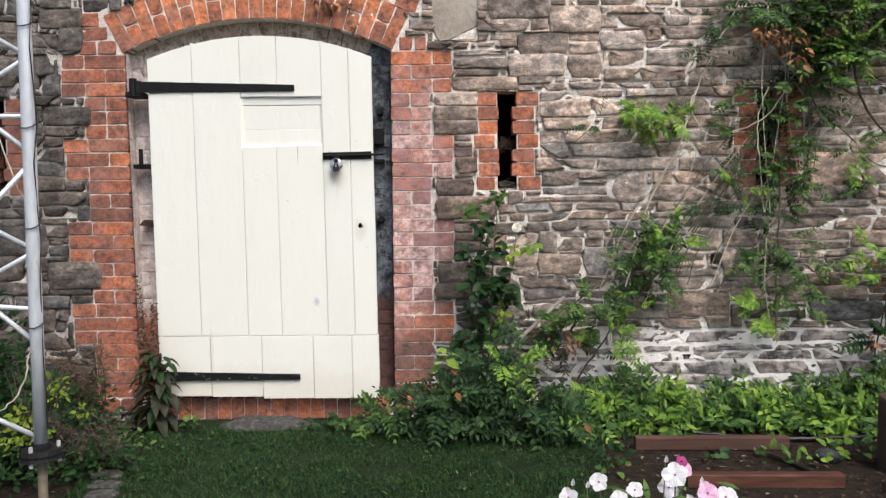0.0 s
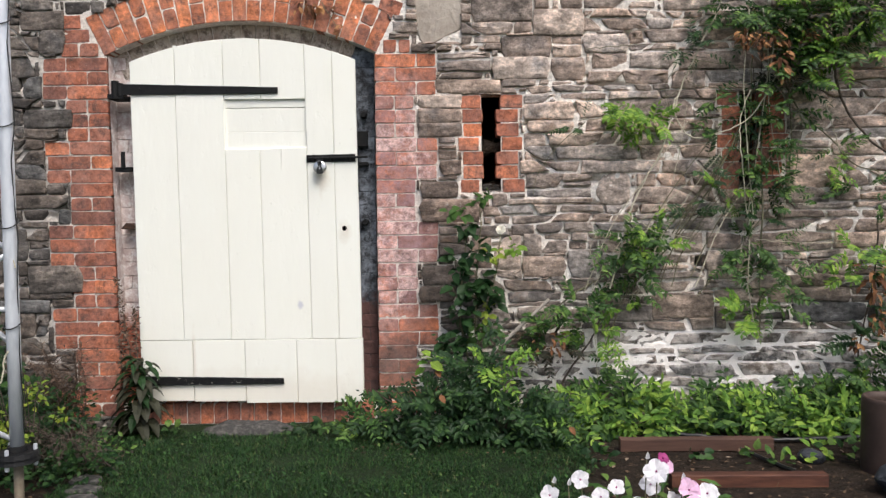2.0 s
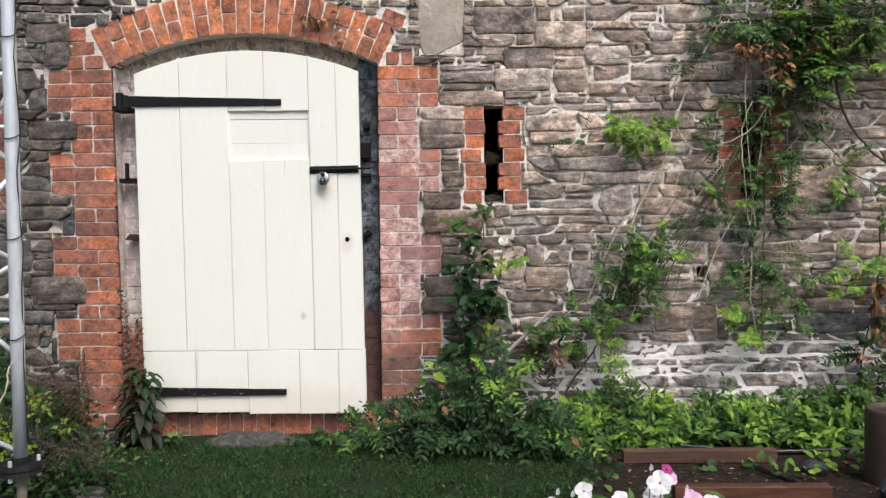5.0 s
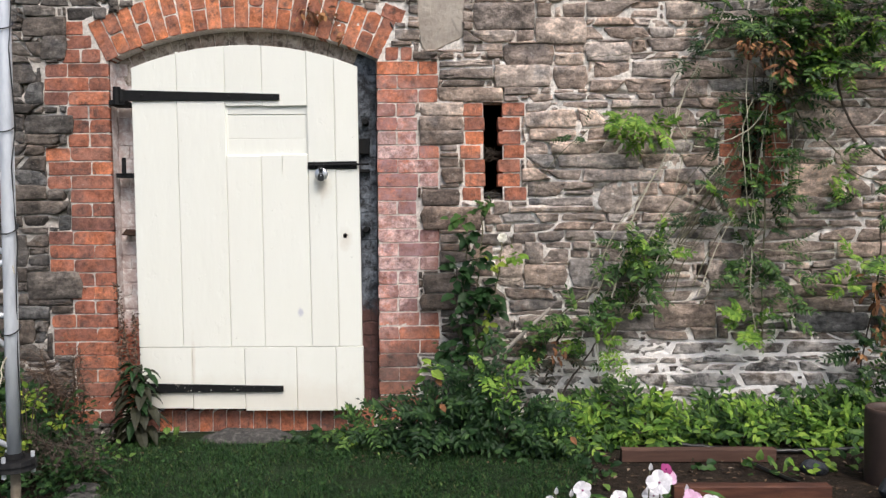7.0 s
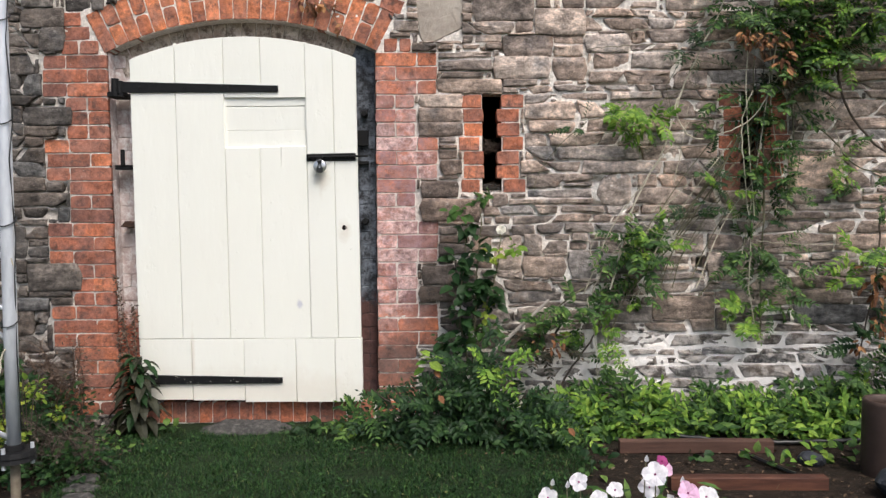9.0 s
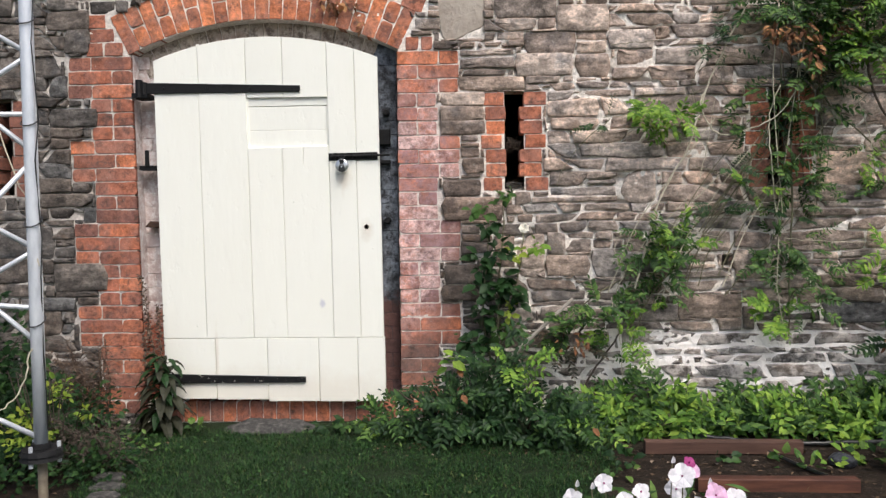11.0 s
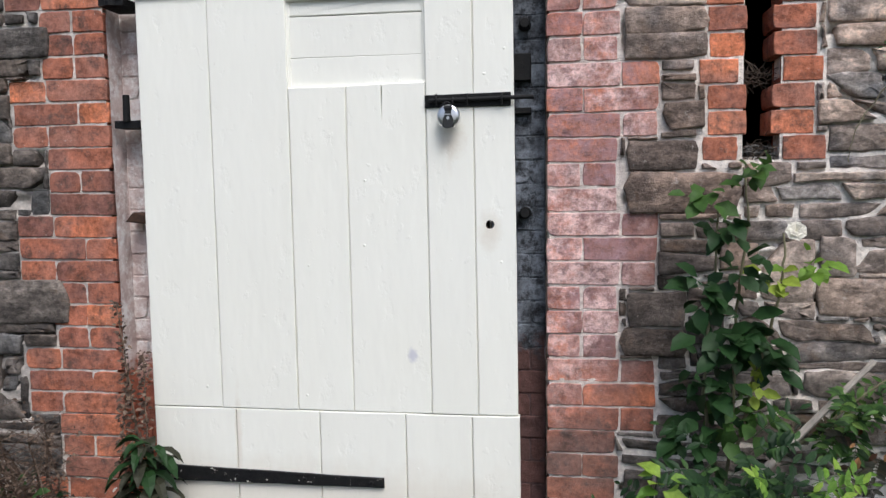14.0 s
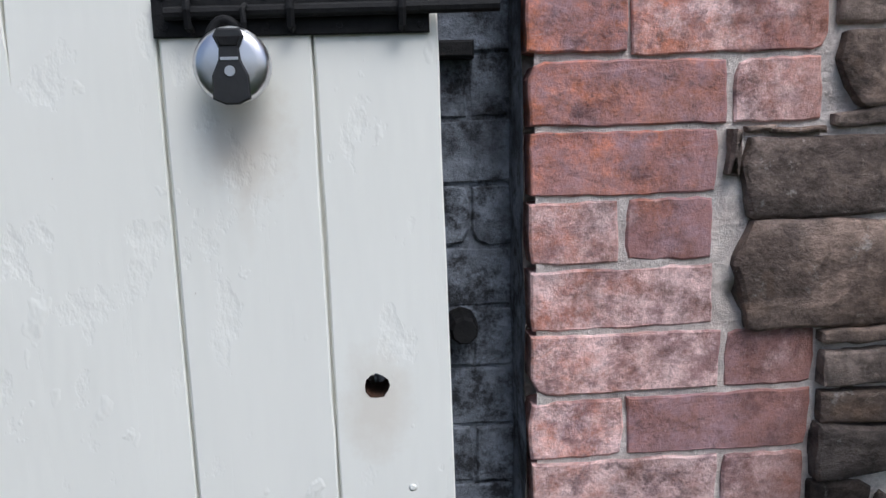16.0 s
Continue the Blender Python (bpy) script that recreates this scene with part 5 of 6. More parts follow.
def build_wisteria():
    d = thing("wisteria", (1.95, 4.46, GROUND), "wisteria trained on the wall, green feathery leaves and some withered ones", "climbing plant")
    rnd = random.Random(41)
    y = FACE - 0.07

    def stem(pts, r0, r1, mt, yy=y, wob=0.004):
        line = [(p[0], yy - (0.05 if mt is PALESTEM else 0.0) + rnd.uniform(-0.025, 0.02), p[1]) for p in pts]
        obj("stem", Soup().tube(curve(line, 6, wob, rnd), r0 * (0.8 if mt is BARK else 1.15), r1 * (0.8 if mt is BARK else 1.15), 6), mt, d)

    stem([(1.146, 0.871), (1.268, 1.312), (1.419, 1.609), (1.526, 1.919), (1.617, 2.132), (1.738, 2.374), (1.784, 2.588)], 0.0042, 0.003, PALESTEM)
    stem([(1.526, 1.919), (1.486, 1.813), (1.571, 1.674), (1.723, 1.688), (1.890, 1.777), (2.057, 2.034)], 0.0035, 0.0025, PALESTEM)
    stem([(1.101, 0.765), (1.389, 1.091), (1.647, 1.383), (1.845, 1.656), (2.057, 2.004), (2.179, 2.338)], 0.0045, 0.004, STEM)
    stem([(1.131, 0.550), (1.237, 0.824), (1.510, 1.126), (1.723, 1.459), (1.860, 1.747)], 0.003, 0.003, STEM)
    stem([(0.630, 0.557), (0.903, 0.798), (1.146, 0.947), (1.389, 1.091)], 0.004, 0.003, STEM)
    stem([(1.890, 1.914), (1.832, 1.732), (1.845, 1.457), (1.890, 1.121), (1.890, 0.815), (1.951, 0.570)], 0.003, 0.002, PALESTEM)
    stem([(2.057, 2.523), (2.012, 2.127), (1.972, 1.730), (1.966, 1.303), (1.960, 0.875), (1.972, 0.600)], 0.006, 0.003, STEM)
    stem([(2.300, 2.581), (2.346, 2.214), (2.376, 1.939), (2.467, 1.739), (2.589, 1.615), (2.786, 1.506)], 0.009, 0.007, BARK)
    stem([(2.103, 1.942), (2.194, 1.788), (2.330, 1.664), (2.452, 1.525), (2.604, 1.478)], 0.004, 0.003, STEM)
    stem([(2.270, 1.848), (2.330, 1.710), (2.361, 1.572)], 0.0025, 0.002, PALESTEM)
    stem([(1.025, 1.758), (0.873, 1.623), (0.766, 1.471), (0.751, 1.380)], 0.002, 0.001, STEM)
    stem([(1.526, 1.919), (1.328, 1.830), (1.146, 1.787), (0.994, 1.768)], 0.002, 0.0015, STEM)
    stem([(0.873, 0.096), (0.867, 0.249), (0.933, 0.416), (1.070, 0.612), (1.131, 0.764)], 0.010, 0.004, BARK)
    stem([(2.60, 1.25), (2.57, 0.929), (2.50, 0.441), (2.543, 0.074)], 0.006, 0.005, BARK)
    stem([(1.025, 0.827), (1.070, 0.582), (1.079, 0.337)], 0.002, 0.0015, PALESTEM)
    stem([(1.571, 1.751), (1.814, 1.793), (2.057, 1.836), (2.270, 1.757)], 0.002, 0.0015, STEM)

    # long thin shoots that rake up across the stones, and the bundle that hangs down past the slit
    for k in range(13):
        x, z = rnd.uniform(1.0, 1.75), rnd.uniform(0.72, 1.25)
        ln, a = rnd.uniform(0.6, 1.1), rnd.uniform(0.75, 1.1)
        e = (min(x + ln * math.cos(a), 2.15), z + ln * math.sin(a))
        stem([(x, z), (x * 0.6 + e[0] * 0.4 + rnd.uniform(-.05, .05), z * 0.55 + e[1] * 0.45), e], 0.0026, 0.0016, PALESTEM if k % 3 == 0 else STEM)
    for k in range(9):
        x, z = 1.98 + rnd.gauss(0, 0.08), rnd.uniform(2.0, 2.35)
        stem([(x, z), (x + rnd.uniform(-.08, .04), z - 0.4), (x + rnd.uniform(-.12, .08), z - rnd.uniform(0.7, 1.3))], 0.0032, 0.0016, (STEM, BARK, PALESTEM)[k % 3])
    for k in range(16):
        x, z = rnd.uniform(0.95, 2.5), rnd.uniform(0.75, 2.2)
        a = rnd.uniform(-0.6, 1.5)
        ln = rnd.uniform(0.2, 0.5)
        stem([(x, z), (x + 0.4 * ln * math.cos(a) + rnd.uniform(-.05, .05), z + 0.5 * ln * math.sin(a)), (x + ln * math.cos(a), z + ln * math.sin(a) * 0.9)], 0.0018, 0.0012, rnd.choice((STEM, PALESTEM)))

    def clump(c, rx, rz, n, mt, length=0.17, leaf=0.046, dy=0.05, rise=0.0, name="leaf_clump", label="", out=0.0):
        obj(name, spray((c[0], y - dy * 0.3 - out, c[1]), (rx, dy, rz), max(3, round(n * 0.85)), length * 0.95, leaf * 0.88, rnd, rise, (5, 7)), mt, d, label)["kind"] = "stuff"

    clump((1.268, 1.816), 0.10, 0.045, 14, FRESH, 0.15, 0.05, 0.05, -0.2, label="bright yellow-green young leaves")
    clump((1.374, 1.753), 0.09, 0.05, 12, FRESH, 0.14, 0.048, 0.05, -0.2)
    clump((1.708, 1.856), 0.09, 0.07, 8, LEAF, 0.15, 0.04)
    clump((1.617, 2.117), 0.12, 0.06, 11, DEEP, 0.16, 0.04)
    clump((0.994, 1.737), 0.08, 0.05, 6, DEEP, 0.14, 0.03)
    clump((1.647, 1.704), 0.06, 0.05, 5, LEAF, 0.12, 0.035)
    clump((1.875, 2.357), 0.20, 0.06, 22, LEAF)
    clump((1.996, 2.371), 0.12, 0.05, 10, FRESH, out=0.03)
    clump((2.057, 2.279), 0.18, 0.12, 24, LEAF)
    clump((2.103, 1.973), 0.14, 0.16, 18, LEAF, out=0.02)
    clump((2.057, 1.805), 0.11, 0.09, 17, LEAF)
    clump((2.254, 2.261), 0.15, 0.12, 22, LEAF, out=0.03)
    clump((2.361, 2.107), 0.14, 0.08, 15, LEAF, out=0.07)
    clump((2.376, 2.097), 0.13, 0.08, 13, FRESH, out=0.10)
    clump((2.482, 2.365), 0.18, 0.12, 20, FRESH, out=0.10)
    clump((2.194, 2.338), 0.12, 0.10, 12, FRESH, out=0.07)
    clump((2.148, 2.003), 0.07, 0.09, 8, FRESH, out=0.06)
    clump((2.452, 2.335), 0.18, 0.15, 32, LEAF, out=0.07)
    clump((2.270, 2.123), 0.06, 0.08, 8, FRESH, 0.13, 0.04, out=0.06)
    clump((2.634, 2.241), 0.12, 0.14, 10, LEAF, out=0.05)
    clump((2.664, 2.576), 0.35, 0.2, 30, LEAF, out=0.05)
    clump((2.118, 2.614), 0.4, 0.15, 40, LEAF, out=0.03)
    clump((1.951, 1.593), 0.10, 0.13, 19, LEAF, 0.14, 0.038)
    clump((2.012, 1.394), 0.09, 0.17, 25, LEAF, 0.14, 0.038)
    clump((1.753, 1.382), 0.04, 0.04, 4, FRESH, 0.12, 0.038)
    clump((1.662, 1.490), 0.10, 0.10, 9, DEEP, 0.14, 0.036)
    clump((1.586, 1.277), 0.07, 0.07, 7, DEEP, 0.13, 0.036)
    clump((1.890, 1.105), 0.12, 0.06, 14, LEAF, 0.14, 0.04)
    clump((2.042, 1.058), 0.09, 0.11, 12, LEAF, 0.15, 0.04)
    clump((1.845, 0.984), 0.07, 0.05, 6, LEAF, 0.13, 0.04)
    clump((1.890, 0.739), 0.11, 0.06, 12, FRESH, 0.15, 0.044, out=0.02)
    clump((2.012, 0.768), 0.10, 0.07, 11, LEAF, 0.15, 0.042)
    clump((2.133, 0.934), 0.07, 0.06, 7, LEAF, 0.14, 0.04)
    clump((1.222, 1.114), 0.10, 0.08, 13, LEAF, 0.17, 0.048, out=0.02)
    clump((1.313, 1.021), 0.11, 0.11, 16, LEAF, 0.17, 0.048, out=0.03)
    clump((1.389, 1.112), 0.09, 0.06, 9, FRESH, 0.16, 0.048, out=0.03)
    clump((1.313, 0.869), 0.06, 0.05, 6, LEAF, 0.13, 0.044)
    clump((1.207, 0.763), 0.03, 0.05, 4, FRESH, 0.12, 0.04)
    clump((0.994, 0.751), 0.16, 0.09, 20, LEAF, 0.17, 0.046, out=0.03)
    clump((0.797, 0.692), 0.10, 0.08, 12, LEAF, 0.15, 0.042, out=0.03)
    clump((1.070, 0.628), 0.08, 0.06, 9, FRESH, 0.15, 0.044, out=0.03)
    clump((0.842, 0.585), 0.14, 0.07, 14, DUSK, 0.14, 0.038)
    clump((1.161, 0.458), 0.07, 0.05, 7, LEAF, 0.13, 0.044)
    clump((2.422, 1.596), 0.09, 0.06, 6, LEAF, 0.14, 0.04)
    clump((2.330, 1.512), 0.09, 0.05, 8, FRESH, 0.13, 0.04)
    clump((2.497, 1.372), 0.06, 0.07, 6, LEAF, 0.14, 0.04)
    clump((2.270, 1.345), 0.04, 0.05, 4, LEAF, 0.1, 0.036)
    clump((2.467, 1.052), 0.08, 0.06, 10, FRESH, 0.15, 0.044, out=0.04)
    clump((2.406, 0.931), 0.08, 0.05, 7, FRESH, 0.14, 0.044, out=0.04)
    clump((2.634, 1.080), 0.1, 0.15, 16, LEAF, 0.15, 0.044, out=0.04)
    clump((2.543, 0.562), 0.16, 0.14, 26, DEEP, 0.16, 0.044, out=0.06)
    clump((2.452, 0.426), 0.14, 0.08, 18, LEAF, 0.15, 0.04, out=0.08)
    # shade behind the lit leaves, put in as clumps of dark green leaves
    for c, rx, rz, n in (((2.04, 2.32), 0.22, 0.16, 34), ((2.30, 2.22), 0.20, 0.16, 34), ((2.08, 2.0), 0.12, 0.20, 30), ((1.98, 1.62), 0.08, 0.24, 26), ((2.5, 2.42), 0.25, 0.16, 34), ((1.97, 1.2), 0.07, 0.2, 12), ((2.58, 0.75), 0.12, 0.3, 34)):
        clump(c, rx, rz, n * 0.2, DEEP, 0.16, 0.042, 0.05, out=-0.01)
    for c, rx, rz, n in (((2.2, 2.3), 0.14, 0.12, 10), ((2.45, 2.3), 0.12, 0.12, 8), ((2.08, 1.85), 0.08, 0.12, 6)):
        clump(c, rx, rz, n, DUSK, 0.15, 0.04, 0.05, out=0.05)
    # withered leaves
    for c, rx, rz, n, lf in (((1.86, 2.17), 0.10, 0.05, 30, 0.042), ((1.951, 2.158), 0.11, 0.05, 34, 0.045), ((2.012, 2.035), 0.05, 0.09, 26, 0.05), ((1.890, 2.113), 0.05, 0.05, 14, 0.04), ((2.133, 2.186), 0.04, 0.05, 10, 0.04),
                             ((2.497, 0.899), 0.06, 0.13, 44, 0.05), ((2.543, 0.685), 0.04, 0.10, 22, 0.045), ((2.422, 0.595), 0.03, 0.06, 10, 0.04), ((0.827, 0.616), 0.10, 0.06, 20, 0.035)):
        s = simple_leaves(Soup(), (c[0], y - 0.13, c[1]), (rx, 0.04, rz), n, lf, rnd, -0.7, 0.42)
        tagged(obj("withered_leaves", s, DEAD, d, "curled brown withered leaves"), kind="stuff")


def build_arch_creeper():
    d = thing("creeper_sprig", (-0.47, 4.5, 2.42), "withered creeper sprig hanging over the brick arch", "creeper")
    rnd = random.Random(17)
    s = simple_leaves(Soup(), ((-0.418, 2.409)[0], FACE - 0.03, (-0.418, 2.409)[1]), (0.12, 0.02, 0.035), 26, 0.045, rnd, -0.6, 0.55)
    simple_leaves(s, ((-0.275, 2.279)[0], FACE - 0.03, (-0.275, 2.279)[1]), (0.015, 0.012, 0.03), 6, 0.04, rnd, -0.9, 0.45)
    obj("withered_leaves", s, DEAD, d, "curled tan withered leaves")
    line = [((-0.372, 2.708)[0], FACE - 0.02, (-0.372, 2.708)[1]), ((-0.403, 2.494)[0], FACE - 0.025, (-0.403, 2.494)[1]), ((-0.342, 2.371)[0], FACE - 0.025, (-0.342, 2.371)[1]), ((-0.272, 2.264)[0], FACE - 0.03, (-0.272, 2.264)[1])]
    obj("stem", Soup().tube(curve(line, 6, 0.003, rnd), 0.003, 0.0015, 5), STEM, d)


def build_rose():
    d = thing("rose_bush", (0.42, 4.38, GROUND), "climbing rose with dark leaves and one white bloom", "rose")
    rnd = random.Random(52)
    y = 4.39
    for pts in ([(0.387, 0.224), (0.423, 0.590), (0.442, 0.956), (0.463, 1.200), (0.454, 1.369)], [(0.432, 0.529), (0.508, 0.833), (0.554, 1.047), (0.563, 1.184)], [(0.402, 0.438), (0.350, 0.713), (0.372, 0.988), (0.387, 1.247)]):
        obj("cane", Soup().tube(curve([(p[0], y + rnd.uniform(-.02, .02), p[1]) for p in pts], 6, 0.004, rnd), 0.006, 0.003, 7), STEM, d)
    for c, rx, rz, n, mt, lf in (((0.448, 1.347), 0.05, 0.03, 7, LEAF, 0.055), ((0.357, 1.300), 0.06, 0.03, 7, LEAF, 0.055), ((0.402, 1.201), 0.06, 0.03, 8, DEEP, 0.055), ((0.326, 1.034), 0.05, 0.05, 9, DEEP, 0.06),
                                 ((0.448, 1.079), 0.06, 0.05, 9, DEEP, 0.06), ((0.593, 1.092), 0.06, 0.03, 8, FRESH, 0.045), ((0.539, 1.047), 0.05, 0.03, 6, GOLD, 0.045), ((0.417, 0.896), 0.08, 0.06, 18, DEEP, 0.065),
                                 ((0.508, 0.864), 0.06, 0.06, 12, DEEP, 0.065), ((0.387, 0.759), 0.08, 0.06, 16, DEEP, 0.06), ((0.448, 0.666), 0.09, 0.05, 16, LEAF, 0.055), ((0.341, 0.622), 0.08, 0.05, 12, DEEP, 0.06), ((0.478, 0.773), 0.03, 0.03, 3, GOLD, 0.04)):
        for _ in range(max(3, n // 2)):
            cx, cz = c[0] + rnd.uniform(-rx, rx) * .6, c[1] + rnd.uniform(-rz, rz) * .6
            for _ in range(4):
                obj("leaf", simple_leaves(Soup(), (cx, y - 0.03, cz), (rx * 0.75, 0.05, rz), 1, lf * 1.1, rnd, -0.1, 0.66), mt, d, smooth=True)
    # the bloom: three whorls of broad petals
    c = Vector(((0.563, 1.193)[0], y - 0.10, (0.563, 1.193)[1]))
    bloom = new("bloom")
    bloom.parent = d
    bloom.matrix_parent_inverse = d.matrix_world.inverted()
    bloom["label"] = "open white rose bloom"
    face = Vector((-0.15, -0.9, 0.4)).normalized()
    u = face.cross(Vector((0, 0, 1))).normalized()
    v = u.cross(face)
    for ring, (n, ln, cup) in enumerate(((7, 0.028, 0.25), (6, 0.022, 0.8), (4, 0.016, 1.6))):
        for i in range(n):
            a = 2 * math.pi * (i + 0.45 * ring) / n
            w = u * math.cos(a) + v * math.sin(a) + face * cup
            obj("petal", Soup().petal(c, w, face, ln, ln * 1.05, 0.2), CREAM, bloom)


def build_base_bush():
    d = thing("leafy_shrub", (0.35, 4.25, GROUND), "dense low green shrub sprawling at the foot of the wall", "shrub")
    rnd = random.Random(61)
    for c, r, n, mt, lf in (((0.28, 4.26, 0.30), (0.30, 0.16, 0.15), 46, DEEP, 0.05), ((0.02, 4.28, 0.24), (0.24, 0.14, 0.09), 34, DEEP, 0.048), ((0.60, 4.24, 0.27), (0.28, 0.16, 0.11), 44, DEEP, 0.05),
                            ((0.36, 4.18, 0.50), (0.11, 0.10, 0.10), 16, DEEP, 0.046), ((0.50, 4.15, 0.52), (0.12, 0.08, 0.06), 12, FRESH, 0.042), ((0.42, 4.2, 0.60), (0.10, 0.10, 0.06), 10, DEEP, 0.046),
                            ((0.26, 4.12, 0.30), (0.20, 0.08, 0.09), 26, DEEP, 0.052), ((0.64, 4.13, 0.25), (0.22, 0.08, 0.08), 24, DEEP, 0.05), ((-0.15, 4.24, 0.24), (0.10, 0.10, 0.06), 20, LEAF, 0.042),
                            ((0.84, 4.14, 0.24), (0.16, 0.14, 0.09), 26, LEAF, 0.045), ((0.90, 4.02, 0.24), (0.05, 0.05, 0.05), 4, FRESH, 0.036), ((0.1, 4.18, 0.19), (0.26, 0.06, 0.05), 18, DEEP, 0.042),
                            ((0.60, 4.10, 0.18), (0.28, 0.05, 0.04), 16, DEEP, 0.042)):
        obj("foliage", spray(c, r, round(n * 1.25), 0.145, lf * 0.86, rnd, 0.1, (3, 5), 0.9, -0.5), mt, d)["kind"] = "stuff"
    s = Soup()
    for c, n in (((0.05, 4.16, 0.26), 22), ((0.40, 4.14, 0.36), 36), ((0.32, 4.16, 0.46), 20), ((0.68, 4.14, 0.27), 24)):
        simple_leaves(s, c, (0.19, 0.1, 0.09), n * 2, 0.046, rnd, 0.0, 0.5)
    obj("foliage", s, DEEP, d)["kind"] = "stuff"
    for p in ((0.24, 3.95, 0.42), (0.22, 4.06, 0.52), (0.86, 3.99, 0.25)):
        obj("yellowed_leaf", Soup().leaf(p, (0.5, -0.5, -0.6), (0.2, -0.8, 0.5), 0.05, 0.03), DEAD, d, "orange yellowed leaf")
    obj("light_leaves", simple_leaves(Soup(), (0.19, 4.08, 0.56), (0.05, 0.04, 0.04), 8, 0.07, rnd, 0.3, 0.6), FRESH, d, "broad pale green leaves")
    for i in range(14):
        x = rnd.uniform(-0.1, 0.9)
        obj("stem", Soup().tube(curve([(x * 0.6 + 0.15, 4.3, GROUND), (x * 0.8 + 0.08, 4.22, 0.3), (x, 4.12, 0.34 + rnd.uniform(-.12, .12))], 5, 0.006, rnd), 0.006, 0.003, 6), BARK, d)
    # a grey stake leans out of it against the wall
    e = thing("garden_stake", (0.6, 4.3, 0.5), "grey weathered wooden stake leaning in the shrub", "stake")
    obj("shaft", Soup().tube([((0.478, 0.529)[0], 4.28, (0.478, 0.529)[1]), ((0.660, 0.679)[0], 4.36, (0.660, 0.679)[1]), ((0.827, 0.814)[0], 4.44, (0.827, 0.814)[1])], 0.011, 0.009, 7), GREYWOOD, e)


def build_bed_plants():
    rnd = random.Random(71)
    n = 0
    for x in [0.95 + 0.175 * i for i in range(13)]:
        for row in range(2):
            px, py = x + rnd.uniform(-.06, .06) + row * 0.08, 4.38 - row * 0.13 + rnd.uniform(-.03, .03)
            e = thing("bed_plant", (px, py, GROUND), "bushy green seedling in the bed below the wall", "plant", "plants along the wall")
            h = 0.205 - 0.075 * row + rnd.uniform(-.04, .04)
            mt = (FRESH, LEAF, LEAF, FRESH, LEAF, DEEP)[n % 6] if row == 0 else (LEAF, FRESH, DEEP, LEAF)[n % 4]
            obj("foliage", spray((px, py, GROUND + h * 0.55), (0.14, 0.08, h * 0.42), 24, 0.13, 0.05, rnd, 0.5, (2, 4), 0.9, -0.5), mt, e)["kind"] = "stuff"
            s = simple_leaves(Soup(), (px, py - 0.03, GROUND + h * 0.55), (0.13, 0.08, h * 0.42), 22, 0.06, rnd, 0.2, 0.46)
            obj("broad_leaves", s, LEAF if mt is not LEAF else FRESH if n % 2 else DEEP, e)["kind"] = "stuff"
            for k in range(4):
                obj("stem", Soup().tube(curve([(px, py, GROUND - 0.01), (px + rnd.uniform(-.04, .04), py, GROUND + h * 0.4), (px + rnd.uniform(-.1, .1), py - 0.06, GROUND + h * 0.8)], 4, 0.003, rnd), 0.004, 0.002, 5), STEM, e)
            n += 1


def build_weeds():
    rnd = random.Random(73)
    for x, y, mt, k in ((1.98, 3.86, FRESH, 7), (2.06, 3.82, LEAF, 9), (1.86, 3.72, FRESH, 6), (1.66, 3.78, LEAF, 6), (1.74, 3.70, LEAF, 7), (1.42, 3.84, DEEP, 8), (2.24, 3.95, LEAF, 14), (2.12, 4.05, FRESH, 12), (2.32, 3.98, FRESH, 8),
                        (0.93, 3.62, LEAF, 6), (-0.35, 4.32, LEAF, 16), (-0.22, 4.25, FRESH, 12), (-0.48, 4.30, DEEP, 12), (-1.16, 4.30, LEAF, 10), (0.98, 3.8, DEEP, 14)):
        e = thing("weed", (x, y, GROUND), "small leafy green weed in the soil", "weed", "weeds")
        obj("leaves", simple_leaves(Soup(), (x, y, GROUND + 0.04), (0.06, 0.05, 0.03), k, 0.05, rnd, 0.4, 0.68), mt, e)["kind"] = "stuff"


